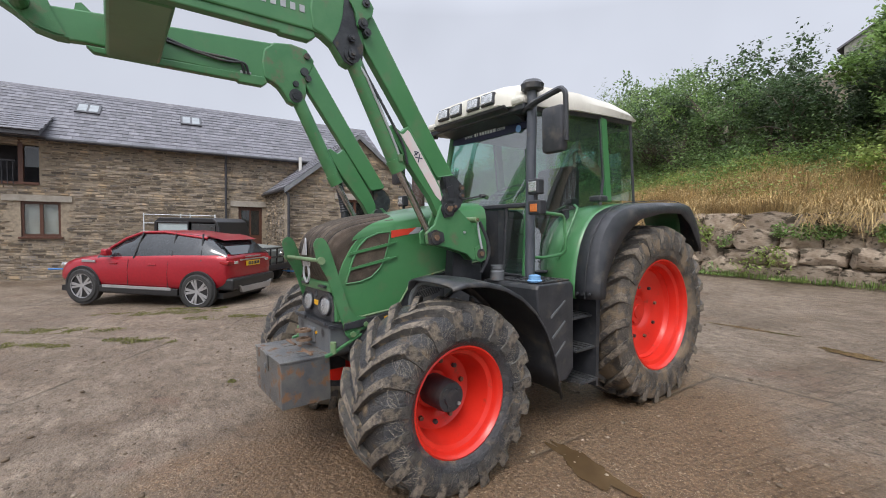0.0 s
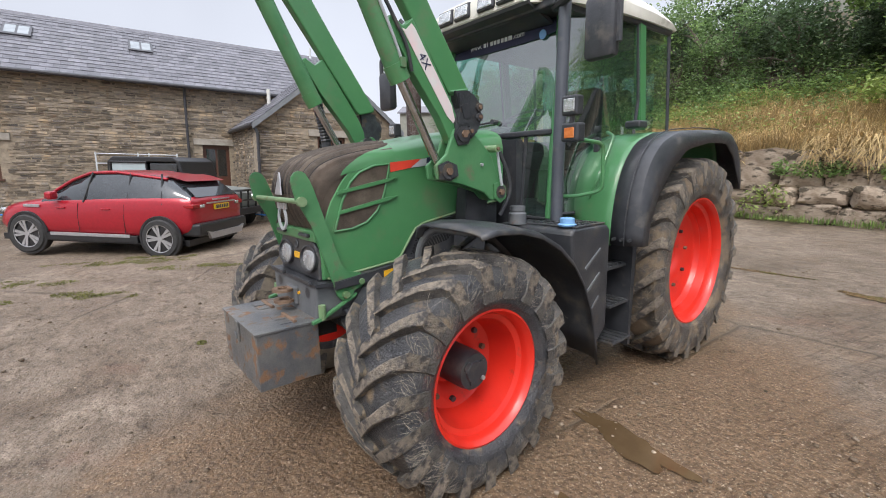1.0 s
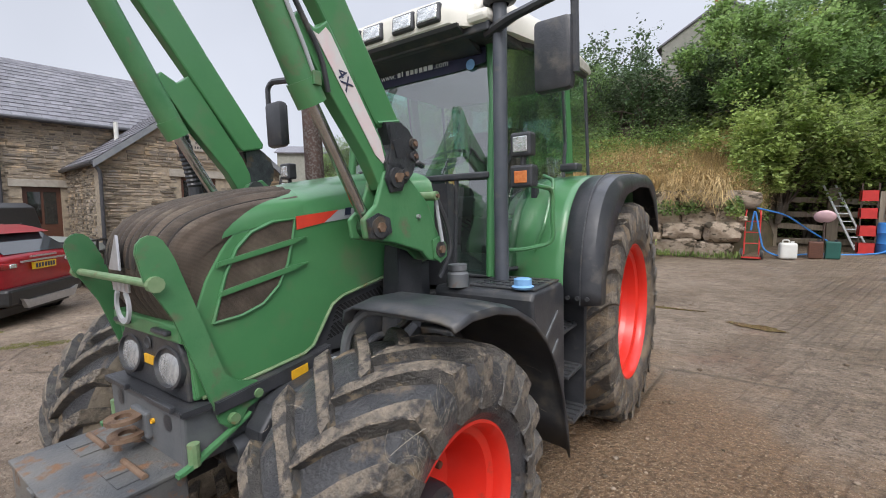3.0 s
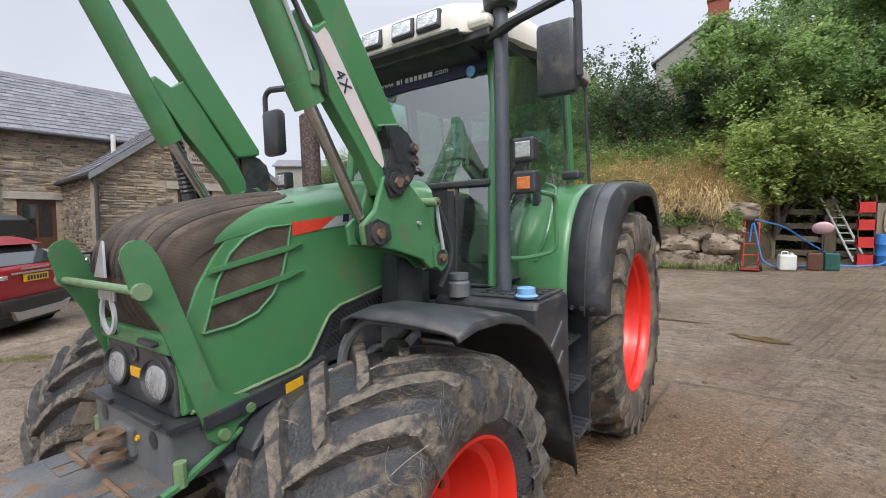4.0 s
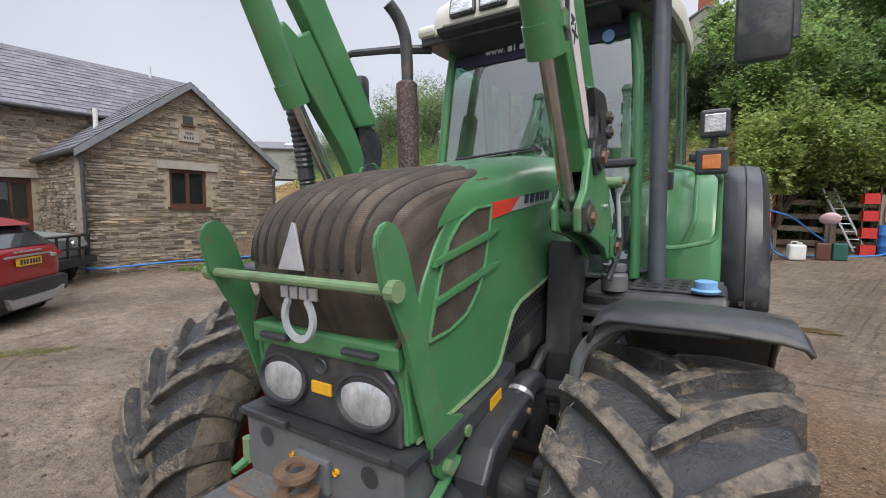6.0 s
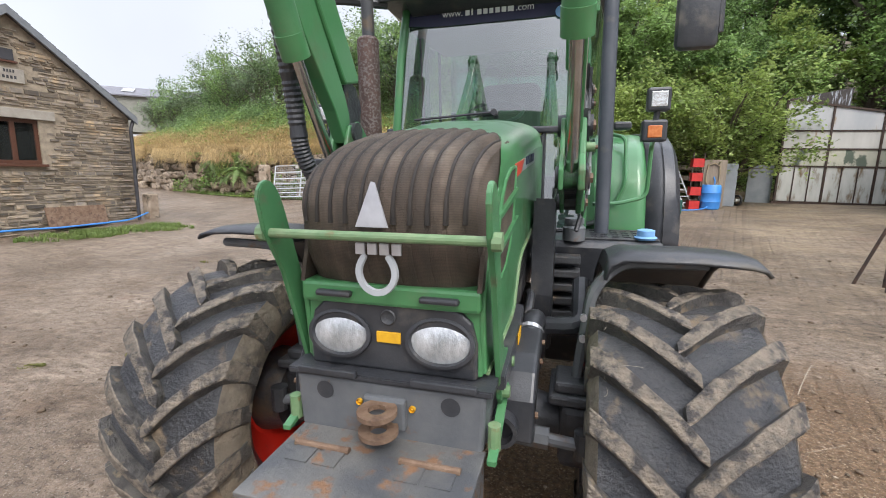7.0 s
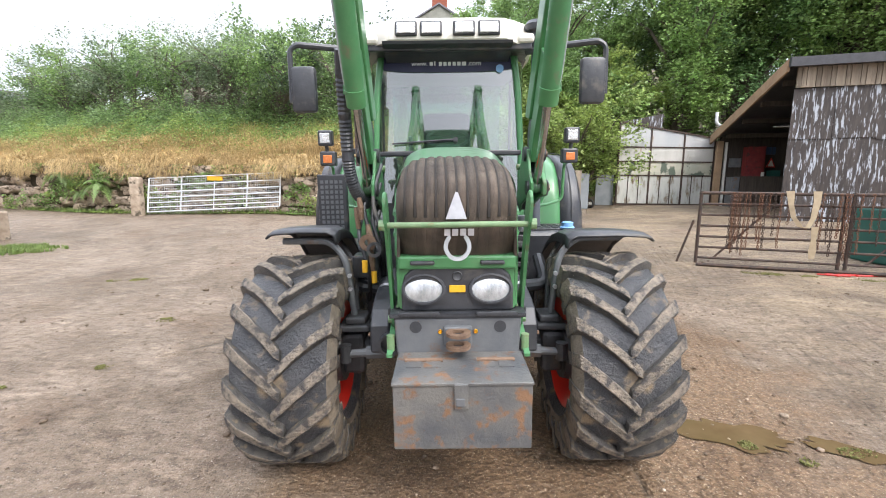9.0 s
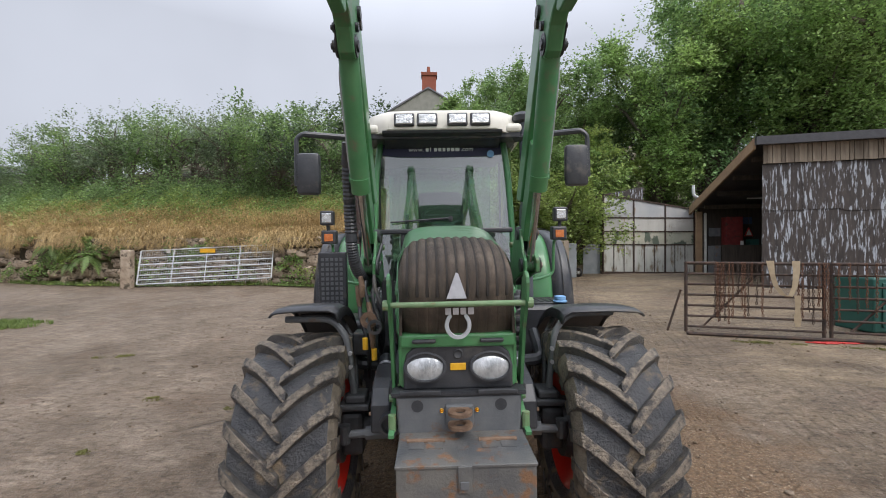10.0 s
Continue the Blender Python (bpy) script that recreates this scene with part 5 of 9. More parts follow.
part("shackle", turned([(-0.01, 0.045), (0.01, 0.045), (0.01, 0.028), (-0.01, 0.028)], 20, 1, True), M["dark"], tractor, "", True).matrix_local = Matrix.Translation((-0.46, -0.02, 1.22))
for x, y, z in ((-0.47, 0.0, 1.05), (-0.52, -0.02, 1.12)):
    part("coupler", tube([(x, y, z - 0.035), (x, y, z + 0.035)], 0.017, 10), M["yellow"], tractor, "yellow-banded hydraulic coupler")
for x, y, z in ((-0.56, 0.10, 1.46), (-0.585, 0.12, 1.40), (-0.51, 0.08, 1.30), (-0.49, 0.02, 1.16)):
    part("hose_fitting", tube([(x, y, z + 0.06), (x + 0.01, y - 0.01, z), (x + 0.012, y - 0.012, z - 0.07)], [0.015, 0.019, 0.014], 8), M["rust"], tractor, "rusty hydraulic hose fitting")
part("coupler_disc", turned([(-0.008, 0.05), (0.008, 0.05), (0.008, 0.02), (-0.008, 0.02)], 20, 1, True), M["rust"], tractor).matrix_local = Matrix.Translation((-0.50, 0.0, 1.26))
part("coupler_block", block((-0.62, 0.1, 1.02), (-0.46, 0.24, 1.16), 0.01), M["greasy"], tractor, "greasy hydraulic coupler block")

# ---- ground ----
def gy(y):
    return -0.1 if y < -4 else (0.031 * y + 0.0015 * y * y if y < 12 else 0.588 + 0.02 * (y - 12))


def ground_z(x, y):
    return gy(max(min(y, 40), -40)) + (0.014 if x < 0 else 0.016) * max(-14, min(12, x))


def axis_steps(near, far):
    a = [0.0]
    st = near
    while a[-1] < far:
        a.append(a[-1] + st)
        st *= 1.0 if a[-1] < 14 else 1.35
    return a


def ground_sheet():
    px_ = axis_steps(0.5, 600)
    xs = [-v for v in px_[:0:-1]] + px_
    verts = [(x, y, ground_z(x, y) + 0.012 * noise.noise((x * 0.8, y * 0.8, 0)) * (1 if abs(x) + abs(y) < 40 else 0)) for y in xs for x in xs]
    n = len(xs)
    faces = [(j * n + i, j * n + i + 1, (j + 1) * n + i + 1, (j + 1) * n + i) for j in range(n - 1) for i in range(n - 1)]
    return tagged(raw("ground", verts, faces, M["yard"], None, True), "wet worn concrete farmyard with mud, gravel and puddles", "ground", "", "structure")


def yard_material():
    """Worn concrete: beige-brown slab, damp brown gravel round the tractor, cracks, grit and ribs."""
    m = bpy.data.materials.new("wet_concrete_yard")
    m.use_nodes = True
    nodes, links = m.node_tree.nodes, m.node_tree.links
    bsdf = nodes["Principled BSDF"]
    place = nodes.new("ShaderNodeTexCoord").outputs["Object"]

    def mapped(scale, turn=0.0, shift=(0, 0, 0)):
        mp = nodes.new("ShaderNodeMapping")
        mp.inputs["Scale"].default_value, mp.inputs["Rotation"].default_value, mp.inputs["Location"].default_value = scale, (0, 0, radians(turn)), shift
        links.new(place, mp.inputs["Vector"])
        return mp.outputs[0]

    def rng(v, lo, hi, a=0.0, b=1.0):
        r = nodes.new("ShaderNodeMapRange")
        for key, val in (("From Min", lo), ("From Max", hi), ("To Min", a), ("To Max", b)):
            r.inputs[key].default_value = val
        links.new(v, r.inputs["Value"])
        return r.outputs[0]

    def fac(sc, det=6.0, vec=None, rough=0.6):
        n = nodes.new("ShaderNodeTexNoise")
        n.inputs["Scale"].default_value, n.inputs["Detail"].default_value, n.inputs["Roughness"].default_value = sc, det, rough
        links.new(vec or place, n.inputs["Vector"])
        return n.outputs["Fac"]

    def math_(op, a, b):
        n = nodes.new("ShaderNodeMath")
        n.operation = op
        for k, v in ((0, a), (1, b)):
            if isinstance(v, (int, float)):
                n.inputs[k].default_value = v
            else:
                links.new(v, n.inputs[k])
        return n.outputs[0]

    def over(f, c1, c2, mode="MIX"):
        n = nodes.new("ShaderNodeMixRGB")
        n.blend_type = mode
        for k, v in ((0, f), (1, c1), (2, c2)):
            if isinstance(v, (int, float)):
                n.inputs[k].default_value = v
            elif isinstance(v, tuple):
                n.inputs[k].default_value = (*v, 1)
            else:
                links.new(v, n.inputs[k])
        return n.outputs[0]

    big, mid, small, speck = fac(0.35), fac(1.7, 8), fac(9, 8), fac(48, 4)
    col = over(rng(big, 0.35, 0.65), (0.2, 0.153, 0.110), (0.28, 0.221, 0.167))
    col = over(rng(mid, 0.42, 0.68), col, over(1.0, col, (0.72, 0.68, 0.63), "MULTIPLY"))
    col = over(rng(fac(0.8, 8), 0.57, 0.7), col, (0.165, 0.112, 0.072))
    col = over(rng(small, 0.5, 0.72), col, over(1.0, col, (0.78, 0.76, 0.73), "MULTIPLY"))
    right = rng(mapped_x(nodes, links, place), 0.4, 2.4, 0.25, 0.75)
    col = over(math_("MULTIPLY", right, rng(speck, 0.50, 0.62)), col, over(1.0, col, (0.5, 0.47, 0.43), "MULTIPLY"))
    col = over(math_("MULTIPLY", right, rng(fac(24, 5), 0.54, 0.63)), col, over(1.0, col, (0.62, 0.59, 0.56), "MULTIPLY"))
    col = over(rng(fac(38, 4, mapped((1, 2.4, 1), 25)), 0.64, 0.67), col, (0.07, 0.057, 0.045))
    col = over(rng(fac(13, 7, mapped((1, 3.2, 1), 32)), 0.54, 0.66), col, over(1.0, col, (0.68, 0.66, 0.63), "MULTIPLY"))
    col = over(rng(fac(4.5, 8, mapped((1, 2.2, 1), 28)), 0.58, 0.72), col, over(1.0, col, (1.18, 1.17, 1.16), "MULTIPLY"))
    col = over(rng(fac(1.1, 6, mapped((1, 1, 1), 0, (3.1, 1.1, 0))), 0.62, 0.75), col, (0.19, 0.115, 0.078))
    groove = nodes.new("ShaderNodeTexWave")
    groove.inputs["Scale"].default_value, groove.inputs["Distortion"].default_value, groove.inputs["Detail"].default_value = 2.3, 1.6, 4
    links.new(mapped((1, 1, 1), 17), groove.inputs["Vector"])
    patchy = math_("MULTIPLY", rng(mapped_x(nodes, links, place), 1.3, 2.2), rng(fac(0.9, 5), 0.36, 0.55))
    lines = math_("MULTIPLY", rng(groove.outputs["Fac"], 0.0, 0.3, 1.0, 0.0), patchy)
    col = over(math_("MULTIPLY", lines, 0.38), col, (0.09, 0.068, 0.047))
    tan = math_("MULTIPLY", rng(mapped_x(nodes, links, place), 2.4, 4.5), rng(fac(0.7, 7, mapped((1, 2.5, 1), 10)), 0.38, 0.6))
    col = over(rng(fac(21, 6, None, 0.75), 0.56, 0.64), col, over(1.0, col, (1.3, 1.29, 1.27), "MULTIPLY"))
    col = over(rng(fac(27, 6, mapped((1, 1, 1), 0, (9.1, 3.3, 0)), 0.75), 0.56, 0.63), col, over(1.0, col, (0.66, 0.64, 0.6), "MULTIPLY"))
    col = over(math_("MULTIPLY", tan, 0.6), col, (0.33, 0.255, 0.165))
    col = over(rng(fac(7.5, 9, mapped((1, 1.7, 1), 35), 0.7), 0.5, 0.6), col, over(1.0, col, (0.62, 0.59, 0.56), "MULTIPLY"))
    col = over(rng(fac(3.1, 9, mapped((1, 1.9, 1), 20, (4.4, 0, 0)), 0.7), 0.52, 0.6), col, over(1.0, col, (1.32, 1.33, 1.34), "MULTIPLY"))
    col = over(rng(fac(80, 3), 0.62, 0.70), col, (0.42, 0.37, 0.31))
    col = over(rng(fac(60, 2, mapped((1, 1, 1), 0, (7.3, 2.2, 0))), 0.70, 0.72), col, (0.045, 0.038, 0.03))
    col = over(rng(fac(17, 3, mapped((1, 1.5, 1), 40, (1.3, 5.2, 0))), 0.695, 0.71), col, (0.05, 0.036, 0.024))
    # wet brown gravel round the parked tractor
    spot = nodes.new("ShaderNodeVectorMath")
    spot.operation = "LENGTH"
    links.new(mapped((1 / 1.95, 1 / 2.75, 0), 0, (-0.75 / 1.95, -0.95 / 2.75, 0)), spot.inputs[0])
    wet = rng(math_("ADD", spot.outputs["Value"], rng(fac(1.6, 8), 0.2, 0.8, -0.45, 0.45)), 0.80, 1.1, 1.0, 0.0)
    gravel = over(rng(fac(34, 5), 0.38, 0.68), (0.105, 0.063, 0.034), (0.28, 0.18, 0.103))
    gravel = over(rng(fac(85, 3), 0.58, 0.66), gravel, (0.5, 0.4, 0.28))
    col = over(math_("MULTIPLY", wet, 0.92), col, gravel)
    # rough gravelly stretch on the tractor's left
    side = rng(math_("ADD", mapped_x(nodes, links, place), rng(fac(0.5, 6), 0.2, 0.8, -1.5, 1.5)), 1.6, 3.2)
    col = over(math_("MULTIPLY", math_("MULTIPLY", side, rng(fac(22, 6), 0.42, 0.6)), 0.6), col, over(1.0, col, (0.62, 0.58, 0.52), "MULTIPLY"))
    # cracks between slabs
    vor = nodes.new("ShaderNodeTexVoronoi")
    vor.feature = "DISTANCE_TO_EDGE"
    vor.inputs["Scale"].default_value = 0.22
    vv = nodes.new("ShaderNodeMixRGB")
    vv.inputs[0].default_value = 0.12
    links.new(place, vv.inputs[1])
    nn = nodes.new("ShaderNodeTexNoise")
    nn.inputs["Scale"].default_value, nn.inputs["Detail"].default_value = 1.2, 8
    links.new(place, nn.inputs["Vector"]), links.new(nn.outputs["Color"], vv.inputs[2])
    links.new(vv.outputs[0], vor.inputs["Vector"])
    crack = math_("MULTIPLY", rng(vor.outputs["Distance"], 0.0, 0.006, 1.0, 0.0), rng(fac(0.9, 4), 0.42, 0.55))
    col = over(math_("MULTIPLY", crack, 0.8), col, (0.085, 0.065, 0.045))
    damp = rng(fac(0.45, 6), 0.5, 0.6)
    col = over(math_("MULTIPLY", damp, 0.5), col, over(1.0, col, (0.68, 0.65, 0.62), "MULTIPLY"))
    bsdf.inputs["Specular IOR Level"].default_value = 0.35
    links.new(col, bsdf.inputs["Base Color"])
    links.new(rng(math_("MAXIMUM", math_("MULTIPLY", damp, 0.8), wet), 0, 1, 0.6, 0.40), bsdf.inputs["Roughness"])
    ribs = math_("MULTIPLY", lines, -0.25)
    h = math_("ADD", math_("ADD", math_("MULTIPLY", fac(6, 8), 0.9), math_("MULTIPLY", fac(30, 8), 0.75)), math_("ADD", math_("MULTIPLY", speck, 0.18), ribs))
    h = math_("SUBTRACT", h, math_("MULTIPLY", crack, 0.5))
    b1 = nodes.new("ShaderNodeBump")
    b1.inputs["Strength"].default_value, b1.inputs["Distance"].default_value = 0.9, 0.06
    links.new(h, b1.inputs["Height"])
    links.new(b1.outputs[0], bsdf.inputs["Normal"])
    return m


def mapped_x(nodes, links, place):
    n = nodes.new("ShaderNodeSeparateXYZ")
    links.new(place, n.inputs[0])
    return n.outputs["X"]


M["yard"] = yard_material()
M["stone"] = surface("rubble_stone", (0.30, 0.24, 0.172), (0.165, 0.15, 0.135), 5, 0.85, 0, 0.8, 30, (0.36, 0.265, 0.165), 2.2, (0.52, 0.64), shift=0.62)
M["mortar"] = surface("brown_lime_mortar", (0.36, 0.30, 0.22), (0.24, 0.198, 0.148), 9, 0.95, 0, 0.4, 60)
M["dressed"] = surface("pale_dressed_stone", (0.36, 0.33, 0.28), (0.28, 0.25, 0.21), 6, 0.85, 0, 0.3, 40)
M["slate"] = surface("grey_roof_slate", (0.10, 0.098, 0.112), (0.15, 0.147, 0.162), 6, 0.5, 0, 0.2, 40, (0.2, 0.195, 0.2), 2, (0.58, 0.7), shift=0.25)
M["gutter"] = surface("dark_gutter_paint", (0.035, 0.035, 0.04), (0.055, 0.055, 0.06), 8, 0.45)
M["fascia"] = surface("blue_grey_verge", (0.15, 0.165, 0.18), (0.2, 0.21, 0.22), 5, 0.6)
M["window_wood"] = surface("brown_window_wood", (0.075, 0.03, 0.018), (0.11, 0.045, 0.025), 14, 0.45, stretch=(1, 1, 6))
M["curtain"] = surface("pale_curtain", (0.5, 0.47, 0.42), (0.6, 0.57, 0.52), 8, 0.9)
# dark grey paints the shade of room, niche and balcony; lettering shares it
M["roomdark"] = surface("room_shade_and_letter_grey", (0.04, 0.04, 0.045), (0.06, 0.06, 0.065), 3, 0.9)
M["galv"] = surface("galvanised_steel", (0.55, 0.57, 0.58), (0.66, 0.68, 0.69), 8, 0.45, 0.15, 0.05, 40)
M["boulder"] = surface("lichened_granite", (0.23, 0.172, 0.12), (0.42, 0.345, 0.265), 4.5, 0.9, 0, 1.0, 16, (0.075, 0.06, 0.04), 3.2, (0.53, 0.6), shift=0.3, detail=10.0)
M["earth"] = surface("earth_bank", (0.06, 0.05, 0.03), (0.1, 0.075, 0.04), 4, 0.95, 0, 0.8, 14, (0.05, 0.07, 0.025), 1.5)
M["straw"] = surface("dry_grass", (0.56, 0.42, 0.205), (0.40, 0.285, 0.13), 0.9, 0.8, shift=0.5)
M["moss"] = surface("yellow_green_moss", (0.12, 0.125, 0.035), (0.17, 0.165, 0.055), 5, 0.9, shift=0.3)
M["lush"] = surface("green_grass", (0.1, 0.16, 0.035), (0.15, 0.2, 0.05), 2, 0.7, shift=0.35)
def leafy(m, share=0.5):
    """Let light through the leaves."""
    nodes, links = m.node_tree.nodes, m.node_tree.links
    bsdf = nodes["Principled BSDF"]
    thin, both = nodes.new("ShaderNodeBsdfTranslucent"), nodes.new("ShaderNodeMixShader")
    links.new(bsdf.inputs["Base Color"].links[0].from_socket, thin.inputs["Color"])
    both.inputs[0].default_value = share
    links.new(bsdf.outputs[0], both.inputs[1]), links.new(thin.outputs[0], both.inputs[2])
    links.new(both.outputs[0], nodes["Material Output"].inputs["Surface"])
    return m


M["leaf_dark"] = leafy(surface("dark_leaves", (0.15, 0.25, 0.09), (0.225, 0.33, 0.12), 0.7, 0.45, shift=0.5))
M["leaf"] = leafy(surface("hedge_leaves", (0.18, 0.285, 0.09), (0.26, 0.37, 0.13), 0.7, 0.45, shift=0.5))
M["leaf_light"] = leafy(surface("light_leaves", (0.235, 0.33, 0.085), (0.33, 0.4, 0.125), 0.9, 0.5, shift=0.4))
M["bark"] = surface("grey_bark", (0.1, 0.08, 0.06), (0.15, 0.125, 0.1), 9, 0.9, 0, 0.6, 25)
M["patchsheet"] = surface("peeling_painted_sheet", (0.46, 0.44, 0.35), (0.36, 0.37, 0.29), 2.2, 0.6, 0, 0.1, 20, (0.09, 0.115, 0.085), 2.3, (0.53, 0.58), stretch=(1, 1, 0.7))
M["greysheet"] = surface("blue_grey_weathered_sheet", (0.36, 0.375, 0.385), (0.45, 0.45, 0.44), 1.5, 0.5, 0, 0.1, 20, (0.3, 0.22, 0.14), 4, (0.62, 0.7), stretch=(1, 1, 0.4))
M["rustsheet"] = surface("white_painted_rusting_sheet", (0.50, 0.49, 0.45), (0.42, 0.41, 0.37), 3, 0.6, 0, 0.1, 20, (0.24, 0.15, 0.08), 3, (0.6, 0.68), stretch=(1, 1, 0.35))
M["blacksheet"] = surface("weathered_black_sheet", (0.022, 0.017, 0.015), (0.055, 0.042, 0.036), 5, 0.55, 0, 0.15, 20, (0.36, 0.39, 0.43), 6.0, (0.535, 0.61), stretch=(2.6, 2.6, 0.42), detail=13.0)
M["planks"] = surface("grey_weathered_boards", (0.17, 0.135, 0.1), (0.24, 0.2, 0.15), 4, 0.85, 0, 0.3, 30, stretch=(5, 5, 0.5), shift=0.3)
M["timber"] = surface("pale_timber", (0.33, 0.22, 0.13), (0.26, 0.17, 0.1), 4, 0.8, 0, 0.2, 30)
# board colour darkened to hold the shade of the deep barn
M["shade_boards"] = surface("barn_shade_boards", (0.035, 0.028, 0.022), (0.065, 0.052, 0.04), 4, 0.85, 0, 0.3, 30, stretch=(5, 5, 0.5), shift=0.3)
M["railrust"] = surface("dark_rusty_rail", (0.032, 0.025, 0.022), (0.08, 0.048, 0.033), 14, 0.75, 0.2, 0.2, 50)
M["chainrust"] = surface("rust_red_chain", (0.15, 0.068, 0.035), (0.085, 0.042, 0.025), 16, 0.85)
M["strap"] = surface("cream_webbing", (0.4, 0.32, 0.21), (0.32, 0.25, 0.16), 12, 0.9)
M["carred"] = surface("metallic_red_car_paint", (0.37, 0.009, 0.02), (0.31, 0.008, 0.018), 20, 0.3, 0.3, coat=0.5)
M["carblack"] = surface("car_trim_black", (0.012, 0.012, 0.013), (0.02, 0.02, 0.021), 20, 0.35)
M["alloy"] = surface("silver_alloy", (0.5, 0.5, 0.51), (0.42, 0.42, 0.43), 20, 0.3, 0.7)
M["carrubber"] = surface("car_tyre", (0.02, 0.02, 0.02), (0.035, 0.034, 0.033), 12, 0.75)
M["greypaint"] = surface("grey_green_old_paint", (0.2, 0.21, 0.19), (0.15, 0.16, 0.15), 5, 0.5)
M["brick"] = surface("red_chimney_brick", (0.28, 0.09, 0.05), (0.2, 0.06, 0.04), 12, 0.9, shift=0.2)
M["render"] = surface("grey_rendered_wall", (0.28, 0.28, 0.24), (0.22, 0.22, 0.19), 3, 0.9)
M["dgreen"] = surface("dark_green_plastic", (0.012, 0.075, 0.06), (0.016, 0.09, 0.07), 4, 0.45)
M["dullred"] = surface("dusty_dark_red_paint", (0.16, 0.014, 0.016), (0.22, 0.03, 0.028), 6, 0.6, 0, 0.1, 40, (0.07, 0.03, 0.026), 8)
M["dullblue"] = surface("dusty_dark_blue_board", (0.025, 0.05, 0.1), (0.04, 0.07, 0.13), 6, 0.7)
M["redplastic"] = surface("red_plastic", (0.55, 0.03, 0.025), (0.45, 0.025, 0.02), 8, 0.5)
M["whiteplastic"] = surface("white_plastic", (0.62, 0.62, 0.58), (0.55, 0.54, 0.5), 6, 0.5)
M["dirtysheet"] = surface("streaked_dirty_sheet", (0.5, 0.5, 0.46), (0.37, 0.38, 0.34), 4, 0.65, 0, 0.1, 20, (0.16, 0.11, 0.06), 4, (0.55, 0.66), stretch=(1, 1, 0.3))
M["galvdull"] = surface("dull_galvanised_sheet", (0.26, 0.28, 0.29), (0.2, 0.22, 0.23), 3, 0.6, 0.2)
M["pink"] = surface("pale_pink_plastic", (0.6, 0.4, 0.42), (0.55, 0.36, 0.38), 9, 0.5)
M["leaf_grey"] = leafy(surface("grey_green_leaves", (0.085, 0.13, 0.07), (0.135, 0.18, 0.10), 0.7, 0.4, shift=0.55))
# paler hedge leaf with the haze of distance put into its colour
M["leaf_haze"] = leafy(surface("haze_toned_hedge_leaves", (0.15, 0.21, 0.12), (0.25, 0.3, 0.18), 0.7, 0.42, shift=0.5))
M["hedge_dark"] = leafy(surface("dark_hedge_leaves", (0.06, 0.105, 0.045), (0.1, 0.15, 0.065), 0.7, 0.4, shift=0.55))
M["hedge_mid"] = leafy(surface("mid_hedge_leaves", (0.135, 0.22, 0.08), (0.2, 0.29, 0.115), 0.7, 0.42, shift=0.55))
# leaf colour lightened to hold the top light and haze on tall crowns
M["canopy"] = leafy(surface("canopy_leaves", (0.2, 0.32, 0.1), (0.32, 0.44, 0.15), 0.5, 0.42, shift=0.6))
M["canopy_dark"] = leafy(surface("dark_canopy_leaves", (0.14, 0.245, 0.095), (0.22, 0.34, 0.13), 0.5, 0.42, shift=0.6))
M["water"] = surface("muddy_water", (0.085, 0.054, 0.027), (0.125, 0.083, 0.044), 3, 0.03, 0, 0.03, 5)
ground_sheet()


def flat_patch(name, cx, cy, rx, ry, turn, material, lift, label, seed, n=120):
    """A thin irregular patch lying on the ground."""
    bm = bmesh.new()
    c = bm.verts.new((cx, cy, ground_z(cx, cy) + lift))
    ring = []
    for k in range(n):
        t = 2 * math.pi * k / n
        r = 1 + 0.55 * noise.noise((math.cos(t) * 1.6 + seed, math.sin(t) * 1.6, seed)) + 0.32 * noise.noise((math.cos(t) * 4, math.sin(t) * 4 + seed, 3)) + 0.07 * noise.noise((math.cos(t) * 9, math.sin(t) * 9 + seed, 7))
        x, y = rx * r * math.cos(t), ry * r * math.sin(t)
        a = radians(turn)
        X, Y = cx + x * math.cos(a) - y * math.sin(a), cy + x * math.sin(a) + y * math.cos(a)
        ring.append(bm.verts.new((X, Y, ground_z(X, Y) + lift)))
    for k in range(n):
        bm.faces.new((c, ring[k], ring[(k + 1) % n]))
    return tagged(part(name, bm, material), label, "puddle", "puddles on the yard", "structure")


# ---- the stone house: s runs along its front, d back from the gable, z up ----
HA = radians(6)
HOUSE = Matrix.Translation((-11.09, 2.78, 0)) @ Matrix(((math.sin(HA), -math.cos(HA), 0, 0), (math.cos(HA), math.sin(HA), 0, 0), (0, 0, 1, 0), (0, 0, 0, 1)))
house = thing("stone_house", HOUSE, "long rubble-stone farm building with slate roof and gabled wing", "house")
BASE, DW, EAVE, RIDGE = -0.35, 4.1, 4.31, 6.46
GABLE = [(0, BASE), (0, 2.78), (2.32, 4.62), (4.65, 2.78), (4.65, BASE)]


def holed_wall(name, outline_lo, outline_hi, d0, d1, holes, parent, material, label=""):
    """A wall of boxes round rectangular holes; s from lo to hi, top given by a function of s."""
    bm = bmesh.new()
    ss = sorted({outline_lo[0], outline_hi[0], *[h[0] for h in holes], *[h[1] for h in holes]})
    for a, b in zip(ss, ss[1:]):
        mids = sorted([(h[2], h[3]) for h in holes if h[0] < (a + b) / 2 < h[1]])
        z = outline_lo[1]
        for lo, hi in mids + [(outline_hi[1], None)]:
            if lo > z:
                add_box(bm, (a, d0, z), (b, d1, lo))
            z = hi
    bmesh.ops.remove_doubles(bm, verts=bm.verts, dist=1e-4)
    return part(name, bm, material, parent, label)


